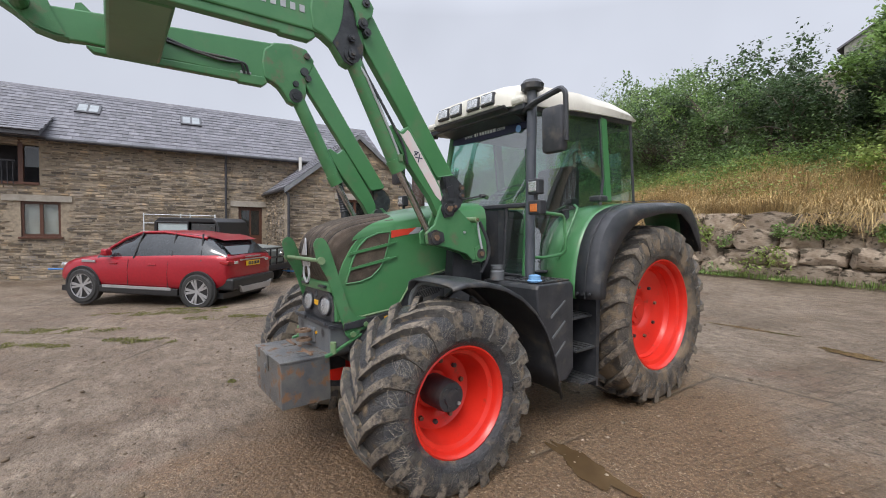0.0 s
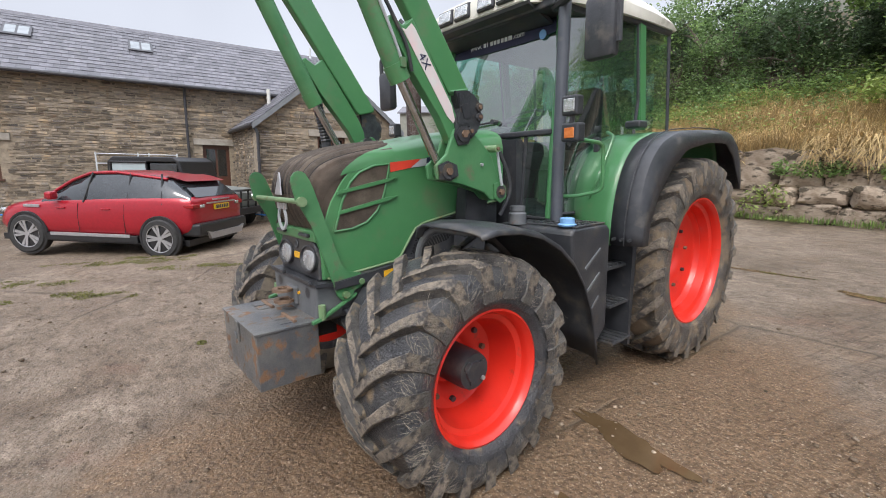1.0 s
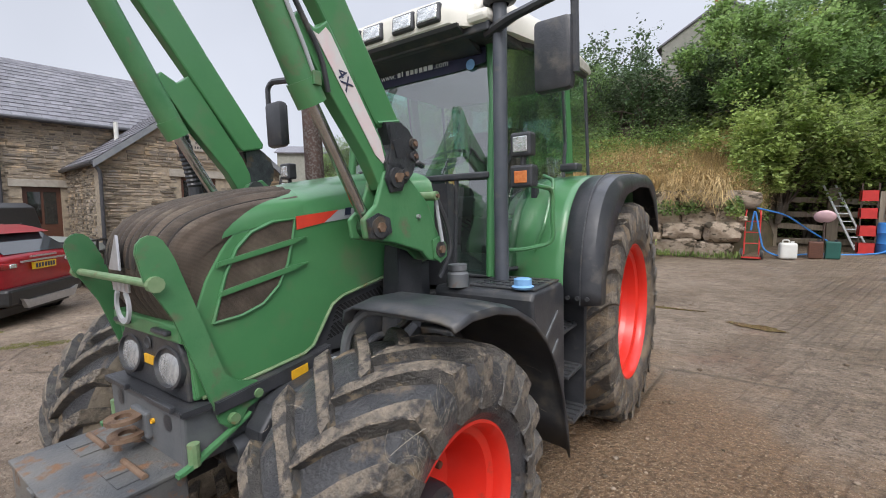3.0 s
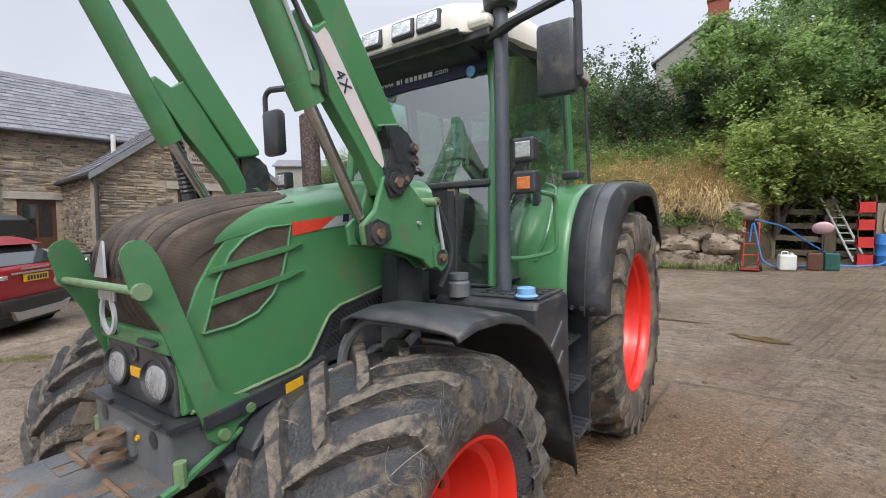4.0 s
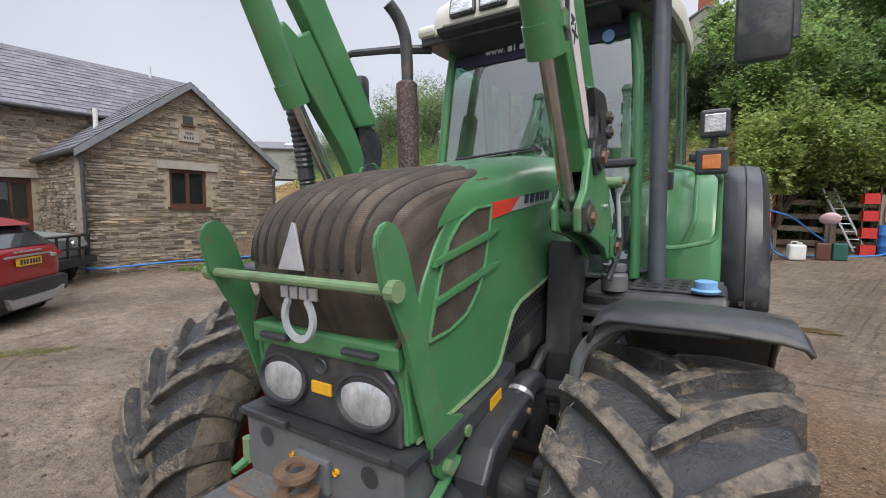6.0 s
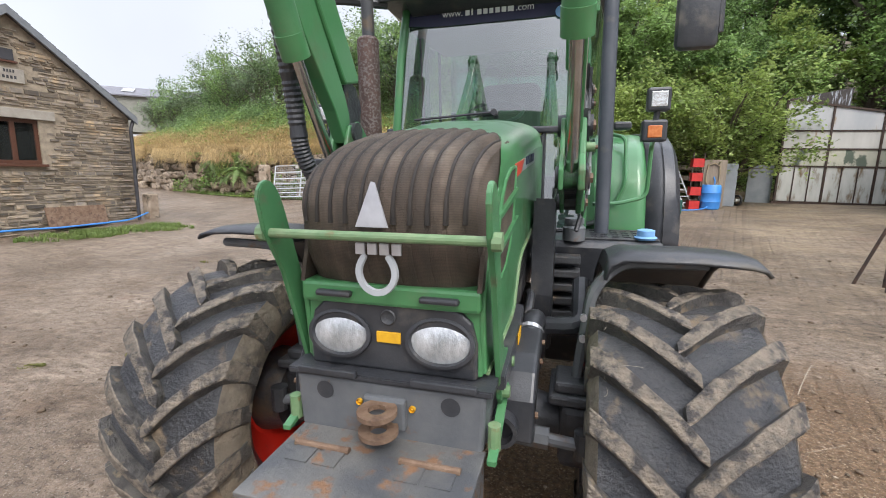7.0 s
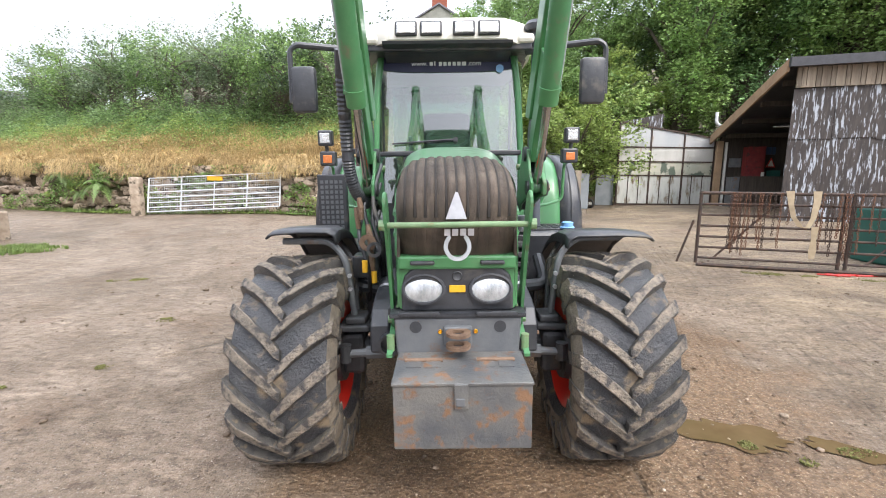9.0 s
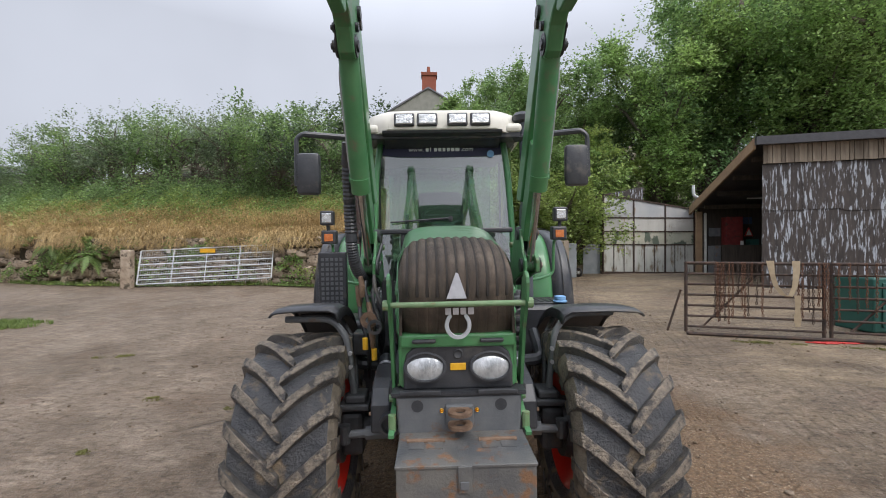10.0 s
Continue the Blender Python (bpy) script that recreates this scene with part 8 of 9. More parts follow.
part("bowl", turned([(0, 0.0), (0.02, 0.14), (0.05, 0.19), (0.065, 0.2), (0.05, 0.18), (0.03, 0.1), (0.02, 0.0)], 24, 1), M["pink"], dish, "pale pink dish", True).matrix_local = Matrix.Translation((0, 0, 0.85)) @ Matrix.Rotation(radians(25), 4, "X") @ Matrix.Diagonal((1, 1, 0.8, 1))
lad = thing("ladder", None, "aluminium ladder leaning on a timber post", "ladder")
la, lb = Vector((3.85, 13.5, z_at(3.85, 13.5))), Vector((3.22, 14.05, 2.3))
lw = Vector((0.24, 0.0, 0))
for s_ in (0, 1):
    part("stile", tube([la + lw * s_, lb + lw * s_], 0.025, 6), M["galv"], lad)
for k in range(8):
    q = la.lerp(lb, (k + 0.6) / 8.4)
    part("rung", tube([q, q + lw], 0.015, 6), M["galv"], lad)
for k in range(4):
    rl = tagged(part("fence_rail", block((-1.3, -0.04, 0), (1.3, 0.04, 0.15), 0.01), M["planks"]), "old horizontal timber rail against the bank", "fence rail", "old rails")
    rl.matrix_world = Matrix.Translation((3.3, 14.2, 0.75 + k * 0.36)) @ Matrix.Rotation(0.05 * (k % 2), 4, "Y")
for x in (2.2, 3.45):
    ps = tagged(part("timber_post", block((-0.12, -0.12, -0.3), (0.12, 0.12, 1.55), 0.02), M["planks"]), "weathered square timber post", "post", "timber posts")
    ps.matrix_world = Matrix.Translation((x, 14.1, z_at(x, 14)))
for k in range(4):
    cr = thing("crate", Matrix.Translation((3.92, 12.75, z_at(3.92, 12.75) + 0.0 + k * 0.40)), "red plastic crate stacked by the post", "crate", "stack of red crates")
    part("tray", block((-0.15, -0.15, 0), (0.15, 0.15, 0.02)), M["redplastic"], cr)
    for sx, sy, ex_, ey in ((-0.15, -0.15, 0.15, -0.135), (-0.15, 0.135, 0.15, 0.15), (-0.15, -0.15, -0.135, 0.15), (0.135, -0.15, 0.15, 0.15)):
        part("side", block((sx, sy, 0.02), (ex_, ey, 0.24)), M["redplastic"], cr)
    for sx in (-0.14, 0.14):
        part("corner_leg", block((sx - 0.015, -0.14, 0.24), (sx + 0.015, -0.11, 0.40)), M["railrust"], cr)
drum = thing("drum", Matrix.Translation((4.36, 12.85, z_at(4.36, 12.85))), "blue plastic drum with coiled pale hose above", "drum")
part("barrel", turned([(0, 0.24), (0.02, 0.27), (0.2, 0.28), (0.22, 0.29), (0.24, 0.28), (0.45, 0.28), (0.47, 0.29), (0.49, 0.28), (0.66, 0.27), (0.7, 0.24), (0.7, 0.0)], 28, 2), M["blue"], drum, "", True)
coil = thing("hose_coil", None, "pale yellow hose coiled on a hook above the drum", "hose")
part("coil", tube([(4.5 + 0.2 * math.sin(k * 0.7) + 0.03 * math.sin(k * 2.1), 13.3, 2.0 - 0.35 + 0.35 * math.cos(k * 0.7)) for k in range(46)], 0.016, 6), M["strap"], coil)
part("hook_board", block((4.2, 13.33, z_at(4.5, 13.3)), (4.85, 13.39, 2.1)), M["planks"], coil)
bx = tagged(part("fuse_box", block((-0.22, -0.12, 0.0), (0.22, 0.12, 1.3), 0.02), M["galvdull"]), "dull grey metal cabinet standing by the bank", "cabinet")
bx.matrix_world = Matrix.Translation((5.1, 14.0, z_at(5.1, 14.0)))
barrow = thing("barrow", Matrix.Translation((5.45, 14.3, z_at(5.45, 14.3))) @ Matrix.Rotation(0.5, 4, "Z"), "old rusty wheelbarrow tipped against the bank", "wheelbarrow")
part("wheel", turned([(-0.03, 0.17), (0.03, 0.17), (0.03, 0.12), (-0.03, 0.12)], 20, 0, True), M["carrubber"], barrow).matrix_local = Matrix.Translation((0, -0.1, 0.17))
part("hub", tube([(-0.08, -0.1, 0.17), (0.08, -0.1, 0.17)], 0.05, 10), M["whiteplastic"], barrow)
for x in (-0.2, 0.2):
    part("shaft", tube([(x * 0.4, -0.1, 0.17), (x, 0.5, 0.6), (x * 1.2, 0.9, 0.95)], 0.018, 6), M["railrust"], barrow)
part("tray", strip([[(-0.2, 0.1, 0.3), (0.2, 0.1, 0.3)], [(-0.25, 0.6, 0.75), (0.25, 0.6, 0.75)]]), M["railrust"], barrow)
plate = tagged(part("rusty_plate", block((-0.62, -0.02, 0), (0.62, 0.02, 0.48), 0.01), M["rust"]), "curved rusty steel plate leaning on the gable wall", "metal plate")
plate.matrix_world = HOUSE @ Matrix.Translation((3.15, -0.22, 0.15)) @ Matrix.Rotation(radians(-14), 4, "X")
hose2 = tagged(part("wall_hose", tube(bend([tuple(HOUSE @ Vector(p)) for p in ((-6.5, 3.6, 0.1), (-3, 3.7, 0.05), (-0.4, 0.2, 0.2), (0.2, -0.3, 0.16), (2, -0.25, 0.2), (2.6, -0.35, 0.17), (4.2, -0.35, 0.2), (4.75, -0.25, 0.35))], 4, 0.3), 0.022, 8), M["blue"]), "blue water hose along the house wall", "hose")
block_post = tagged(part("corner_stone", block((-0.14, -0.14, -0.1), (0.14, 0.14, 0.75), 0.04), M["boulder"]), "granite guard stone at the house corner", "guard stone")
block_post.matrix_world = HOUSE @ Matrix.Translation((4.95, -0.1, 0.1))

# ---- distant house on the hill, and far sheds ----
far = thing("hill_house", Matrix.Translation((-0.5, 32, 0)), "grey rendered house with a red brick chimney on the hill", "house")
part("wall", prism([(-3.4, 9), (-3.4, 12.45), (0, 14.5), (3.4, 12.45), (3.4, 9)], 1, 0, 9), M["render"], far, "grey rendered gable wall")
part("roof", prism([(-3.7, 12.35), (0, 14.62), (3.7, 12.35), (3.7, 12.22), (0, 14.5), (-3.7, 12.22)], 1, -0.12, 9.2), M["slate"], far, "slate roof")
ch = part("chimney", block((-0.5, 0.02, 13.9), (0.6, 0.8, 15.75)), M["brick"], far, "red brick chimney")
part("chimney_cap", block((-0.58, -0.06, 15.55), (0.68, 0.88, 15.78)), M["brick"], ch)
part("chimney_pot", tube([(0.0, 0.4, 15.75), (0.0, 0.4, 16.35)], [0.15, 0.12], 10), M["brick"], ch)
shed = thing("far_shed", Matrix.Translation((-46, 42, 5.4)) @ Matrix.Rotation(radians(38), 4, "Z"), "long low grey farm shed beyond the lane", "shed")
part("wall", block((-9, 0, 0), (9, 5, 4.2)), M["render"], shed)
part("roof", prism([(-0.4, 4.1), (2.5, 5.3), (5.4, 4.1), (5.4, 3.95), (2.5, 5.1), (-0.4, 3.95)], 0, -9.3, 9.3), M["slate"], shed, "grey sheet roof")
for k in range(3):
    part("rooflight", prism([(0.6, 4.58), (1.9, 5.12), (1.9, 5.16), (0.6, 4.62)], 0, -5 + k * 4.5, -3.8 + k * 4.5), M["lens"], shed)

# ---- parked cars ----
def car_wheel(parent, x, y, r, w, out):
    """A road wheel whose face looks along out (+1 or -1 in y)."""
    ty = part("wheel", turned([(-w, r * 0.72), (-w, r * 0.93), (-w * 0.75, r), (w * 0.75, r), (w, r * 0.93), (w, r * 0.72), (w * 0.6, r * 0.7), (-w * 0.6, r * 0.7)], 36, 1, True), M["carrubber"], parent, "black road tyre with silver alloy", True)
    ty.matrix_local = Matrix.Translation((x, y, r))
    part("rim", turned([(out * w * 0.95, r * 0.73), (out * w * 0.95, r * 0.68), (out * w * 0.5, r * 0.66), (out * w * 0.2, r * 0.6), (out * w * 0.2, 0.0)], 32, 1), M["carblack"], ty, "", True)
    bm = bmesh.new()
    for k in range(5):
        for dt in (-0.17, 0.17):
            t = 2 * math.pi * k / 5 + dt
            c, s = math.cos(t), math.sin(t)
            a = [Vector((c * q * r - s * h * r, out * w * d, s * q * r + c * h * r)) for q, h, d in ((0.1, 0.045, 0.85), (0.1, -0.045, 0.85), (0.71, -0.075, 0.93), (0.71, 0.075, 0.93))]
            b = [p - Vector((0, out * 0.03, 0)) for p in a]
            va, vb = [bm.verts.new(p) for p in a], [bm.verts.new(p) for p in b]
            bm.faces.new(va)
            for i in range(4):
                bm.faces.new((va[i], va[(i + 1) % 4], vb[(i + 1) % 4], vb[i]))
    add_tube(bm, [(0, out * w * 0.5, 0), (0, out * w * 0.9, 0)], r * 0.15, 12)
    part("spokes", bm, M["alloy"], ty, "silver alloy spokes")
    part("rim_lip", turned([(out * w * 0.97, r * 0.75), (out * w * 1.0, r * 0.73), (out * w * 0.96, r * 0.69), (out * w * 0.8, r * 0.68)], 32, 1), M["alloy"], ty, "", True)
    return ty


def suv():
    # the wheels that face the yard are on the car's left
    m = pose(-8.90, -0.64, ground_z(-8.9, -0.64) + 0.01, 0, -0.8, -133.9)
    t = thing("suv", m, "red compact five-door SUV parked by the house", "car")
    # x forward; rows: x, sill z, half width low, belt z, half width at the belt, hood or deck z
    rows = [(-2.05, 0.62, 0.78, 1.02, 0.80, 1.07), (-1.99, 0.42, 0.87, 1.05, 0.87, 1.12), (-1.82, 0.36, 0.92, 1.07, 0.915, 1.15), (-1.3, 0.30, 0.95, 1.06, 0.94, 1.16), (-0.5, 0.30, 0.95, 1.02, 0.94, 1.12), (0.3, 0.30, 0.95, 0.97, 0.935, 1.06), (0.95, 0.30, 0.95, 0.93, 0.93, 1.02), (1.40, 0.32, 0.94, 0.90, 0.92, 0.995), (1.74, 0.34, 0.91, 0.84, 0.89, 0.94), (1.95, 0.38, 0.82, 0.74, 0.80, 0.86), (2.03, 0.45, 0.68, 0.64, 0.66, 0.72)]
    rows = [(x, zs, wl3, zb3 + (0.06 if -2 < x < 1 else 0), wb3, zt + (0.04 if -2 < x < 1 else 0)) for x, zs, wl3, zb3, wb3, zt in rows]
    secs = []
    for x, zs, wl3, zb3, wb3, zt in rows:
        half = [(wl3 * 0.92, zs), (wl3, zs + 0.12), (wl3 + 0.015, (zs + zb3) / 2), (wb3 + 0.01, zb3 - 0.08), (wb3 - 0.02, zb3), (wb3 * 0.86, zt - 0.01), (wb3 * 0.45, zt + 0.012)]
        secs.append([(x, y, z) for y, z in half] + [(x, -y, z) for y, z in half[::-1]])
    body = part("body", strip(secs, True, True), M["carred"], t, "glossy red bodywork", True)
    md = body.modifiers.new("round", "SUBSURF")
    md.levels = md.render_levels = 1
    g0 = [(-1.96, 0.78, 1.14), (-1.55, 0.70, 1.47), (-1.2, 0.67, 1.545), (-0.45, 0.66, 1.595), (0.08, 0.66, 1.575), (0.45, 0.70, 1.42), (0.98, 0.80, 1.05)]
    secs = []
    for x, wr, zt in g0:
        zb3 = lerp([(q[0], q[3]) for q in rows], x)
        wb3 = lerp([(q[0], q[4]) for q in rows], x) - 0.03
        secs.append([(x, wb3, zb3 - 0.03), (x, (wb3 + wr) / 2 + 0.02, (zb3 + zt) / 2), (x, wr, zt - 0.03), (x, wr * 0.7, zt), (x, -wr * 0.7, zt), (x, -wr, zt - 0.03), (x, -(wb3 + wr) / 2 - 0.02, (zb3 + zt) / 2), (x, -wb3, zb3 - 0.03)])
    part("glasshouse", strip(secs, False, False), M["carglass"], t, "dark tinted glass", True)
    roofs = [[(x, y, z + 0.006) for y, z in ((wr + 0.01, zt - 0.045), (wr * 0.7, zt + 0.004), (0, zt + 0.012), (-wr * 0.7, zt + 0.004), (-wr - 0.01, zt - 0.045))] for x, wr, zt in g0[1:5]]
    part("roof", strip(roofs), M["carred"], t, "red roof", True)
    part("spoiler", strip([[(-1.78, -0.64, 1.44), (-1.78, 0.64, 1.44)], [(-1.5, -0.68, 1.515), (-1.5, 0.68, 1.515)], [(-1.3, -0.68, 1.55), (-1.3, 0.68, 1.55)]]), M["carred"], t)
    for s in (-1, 1):
        for x0, x1 in ((0.10, 0.04), (-0.78, -0.72), (-1.46, -1.34)):
            part("door_pillar", tube([(x0, s * 0.925, 1.0), (x1, s * 0.69, 1.56)], 0.02, 6), M["carblack"], t)
        part("roof_rail", tube([(-1.45, s * 0.705, 1.475), (-0.45, s * 0.68, 1.575), (0.08, s * 0.68, 1.55), (0.45, s * 0.72, 1.40), (0.96, s * 0.83, 1.05)], 0.028, 6), M["carred"], t)
        part("sill", block((-0.95, s * 0.93 - 0.04, 0.26), (0.95, s * 0.93 + 0.04, 0.40), 0.015), M["carblack"], t)
        part("sill_strip", block((-0.8, s * 0.965 - 0.01, 0.36), (0.8, s * 0.965 + 0.01, 0.42), 0.004), M["alloy"], t, "silver sill strip")
        for x in (-0.72, 0.2):
            part("door_gap", tube([(x, s * 0.963, 0.42), (x + 0.02, s * 0.957, 0.75), (x + 0.0, s * 0.945, 0.98)], 0.006, 4), M["carblack"], t)
        for x in (-0.35, 0.55):
            part("door_handle", block((x - 0.09, s * 0.955 - 0.015, 0.87), (x + 0.09, s * 0.955 + 0.02, 0.90), 0.008), M["carred"], t)
        part("mirror", block((0.60, s * 0.98 - 0.08, 1.04), (0.74, s * 0.98 + 0.1, 1.19), 0.04), M["carred"], t)
        part("side_vent", block((0.98, s * 0.945 - 0.01, 0.88), (1.3, s * 0.945 + 0.012, 0.93), 0.004), M["alloy"], t)
        for x, rr in ((1.27, 0.42), (-1.40, 0.42)):
            arch = part("wheel_arch", turned([(0, rr), (s * 0.025, rr - 0.01), (s * 0.025, rr - 0.05), (0, rr - 0.05)], 36, 1, True), M["carblack"], t)
            arch.matrix_local = Matrix.Translation((x, s * 0.945, 0.38))
            well = part("wheel_well", turned([(0, 0.385), (s * 0.006, 0.385), (s * 0.006, 0.0)], 32, 1), M["carblack"], t)
            well.matrix_local = Matrix.Translation((x, s * 0.957, 0.38))
            car_wheel(t, x, s * 0.88, 0.365, 0.115, s)
        tl = part("tail_lamp", block((-2.05, s * 0.72 - 0.15, 0.935), (-1.68, s * 0.72 + 0.185, 1.03), 0.03), M["redlens"], t, "red and clear tail lamp")
        part("reverse_lens", block((-2.07, s * 0.62 - 0.05, 0.95), (-2.03, s * 0.62 + 0.08, 1.01), 0.01), M["lens"], tl)
        part("headlamp", block((1.78, s * 0.68 - 0.1, 0.74), (1.98, s * 0.68 + 0.12, 0.83), 0.03), M["lens"], t)
    part("rear_bumper", block((-2.13, -0.86, 0.40), (-1.72, 0.86, 0.66), 0.05), M["carblack"], t, "black rear bumper")
    part("rear_skid", prism([(-0.55, 0.34), (0.55, 0.34), (0.66, 0.50), (0.5, 0.46), (-0.5, 0.46), (-0.66, 0.50)], 0, -2.17, -2.11), M["alloy"], t, "grey skid plate")
    part("rear_window", strip([[(-2.0, -0.72, 1.15), (-2.0, 0.72, 1.15)], [(-1.66, -0.62, 1.425), (-1.66, 0.62, 1.425)]]), M["carglass"], t, "dark rear window")
    part("plate_bar", block((-2.09, -0.5, 1.015), (-2.06, 0.5, 1.04)), M["alloy"], t)
    np_ = part("number_plate", block((-2.085, -0.26, 0.885), (-2.055, 0.26, 0.995), 0.003), M["plate"], t, "yellow plate with dark bars")
    for k in range(7):
        part("lettering_bar", block((-2.090, -0.22 + k * 0.064 + (0.01 if k > 3 else 0), 0.907), (-2.085, -0.18 + k * 0.064 + (0.01 if k > 3 else 0), 0.975)), M["ink"], np_)
    for k in range(9):
        part("badge_bar", block((-2.075, -0.3 + k * 0.068, 1.075), (-2.05, -0.262 + k * 0.068, 1.10)), M["alloy"], t)
    part("floor_pan", block((-1.9, -0.85, 0.22), (1.9, 0.85, 0.34)), M["carblack"], t)
    return t


M["carglass"] = surface("dark_car_glass", (0.02, 0.024, 0.027), (0.032, 0.036, 0.04), 5, 0.05)
M["carglass"].node_tree.nodes["Principled BSDF"].inputs["Specular IOR Level"].default_value = 0.9
M["redlens"] = surface("red_lens", (0.3, 0.01, 0.015), (0.25, 0.01, 0.012), 9, 0.15)
M["plate"] = surface("yellow_plate", (0.72, 0.45, 0.02), (0.66, 0.4, 0.02), 20, 0.4)
suv()


def old_jeep():
    o = Vector((-11.7, 0.95, 0))
    t = thing("off_roader", Matrix.Translation((o.x, o.y, ground_z(o.x, o.y))) @ Matrix.Rotation(radians(44), 4, "Z"), "old grey off-roader with black hood top and bull bar", "car")
    # x forward
    soften(part("tub", block((-1.7, -0.75, 0.55), (0.55, 0.75, 1.15)), M["greypaint"], t, "dull grey-green body tub"), 0.03)
    soften(part("bonnet", prism([(0.5, 0.60), (0.5, 1.18), (1.65, 1.10), (1.75, 0.98), (1.75, 0.60)], 1, -0.62, 0.62), M["greypaint"], t, "dull grey bonnet"), 0.04, 3)
    for s in (-1, 1):
        soften(part("wing", prism([(0.75, 0.72), (0.85, 1.0), (1.75, 0.98), (1.85, 0.80), (1.75, 0.72)], 1, *sorted((s * 0.55, s * 0.84))), M["greypaint"], t), 0.03)
        for x in (1.25, -1.1):
            car_wheel(t, x, s * 0.72, 0.36, 0.12, s)
        part("side_glass", block((-1.5, s * 0.69 - 0.01, 1.2), (-0.55, s * 0.69 + 0.01, 1.75)), M["sky_tone_glass"], t, "side window coloured pale for the reflected sky")
        part("door_glass", block((-0.4, s * 0.70 - 0.01, 1.2), (0.35, s * 0.70 + 0.01, 1.75)), M["carglass"], t)
        part("headlamp", turned([(1.76, 0.09), (1.79, 0.08), (1.80, 0.0)], 20, 0), M["lens"], t).matrix_local = Matrix.Translation((0, s * 0.42, 0.88))
    soften(part("soft_top", prism([(-1.68, 1.15), (-1.62, 1.80), (-1.45, 1.92), (0.25, 1.92), (0.42, 1.82), (0.60, 1.15), (0.5, 1.15), (0.32, 1.78), (-1.5, 1.78), (-1.6, 1.15)], 1, -0.72, 0.72), M["carblack"], t, "black hard top"), 0.03, 3)
    part("windscreen", strip([[(0.57, -0.66, 1.18), (0.57, 0.66, 1.18)], [(0.40, -0.62, 1.78), (0.40, 0.62, 1.78)]]), M["carglass"], t)
    for s in (-1, 1):
        part("window_frame", tube([(-1.58, s * 0.715, 1.17), (-1.52, s * 0.71, 1.78), (-0.5, s * 0.71, 1.78), (-0.47, s * 0.715, 1.17), (-1.58, s * 0.715, 1.17)], 0.035, 8), M["carblack"], t)
    part("bumper", block((1.85, -0.8, 0.45), (2.0, 0.8, 0.62), 0.02), M["carblack"], t)
    for y in (-0.55, -0.2, 0.2, 0.55):
        part("bull_bar_post", tube([(1.96, y, 0.6), (1.98, y, 1.08)], 0.025, 8), M["carblack"], t)
    for z in (0.82, 1.08):
        part("bull_bar", tube(bend([(1.75, -0.75, z), (1.97, -0.6, z), (1.97, 0.6, z), (1.75, 0.75, z)], 3, 0.1), 0.025, 8), M["carblack"], t)
    part("chassis", block((-1.6, -0.6, 0.4), (1.8, 0.6, 0.6)), M["carblack"], t)
    part("spare_mirror", block((0.45, -0.95, 1.25), (0.5, -0.78, 1.42), 0.02), M["carblack"], t)


# pale base colour paints the reflected sky into the side windows
M["sky_tone_glass"] = surface("sky_toned_pale_glass", (0.3, 0.36, 0.37), (0.36, 0.42, 0.43), 3, 0.08)
old_jeep()
# white sheep hurdle leaning on the house wall
wh = thing("white_hurdle", HOUSE @ Matrix.Translation((-4.0, 3.85, 0.2)), "pale metal hurdle leaning on the house wall", "hurdle")
for z in (0.1, 0.45, 0.8, 1.1, 1.4, 1.7):
    part("rail", tube([(0, 0, z), (2.2, 0, z)], 0.018, 6), M["galv"], wh)
for x in (0, 1.1, 1.4, 2.2):
    part("upright", tube([(x, 0, 0), (x, 0, 1.75)], 0.022, 6), M["galv"], wh)

# ---- vegetation on the bank ----
rg = random.Random(4)
k = 0
x = -32.0
while x < 3.0:
    v = lerp([(-32, 6), (-12, 5.5), (-6, 5.0), (3, 5.0)], x) + rg.uniform(-0.8, 1.2)
    h = lerp([(-32, 2.6), (-22, 2.9), (-18, 3.4), (-12, 3.7), (-5, 3.0), (-2, 2.4), (0.5, 2.2), (3, 3.4)], x) * rg.uniform(0.85, 1.15)
    bush("hedge_tree", hill_point(x, v), h, h * 0.55, 4600, 0.11, (M["leaf_grey"], M["hedge_mid"], M["leaf_grey"], M["hedge_dark"])[k % 4] if x > -7 else (M["leaf_haze"], M["leaf_haze"], M["hedge_mid"], M["leaf"])[k % 4], 100 + k, "straggly grey-green hedge tree on the bank", k % 2 == 0)
    x += rg.uniform(1.3, 2.0)
    k += 1
# second row, darker, and the wood to the right
x = -26.0
while x < 4:
    h = rg.uniform(2.6, 3.4) * (0.6 if -4 < x < 3 else 1)
    bush("hedge_tree", hill_point(x, 9.0 + rg.uniform(-1, 1)), h, h * 0.6, 3600, 0.17, M["hedge_dark"] if x > -7 else M["hedge_mid"], 200 + k, "dark hedge tree behind the bank", False)
    x += rg.uniform(2.0, 2.8)
    k += 1
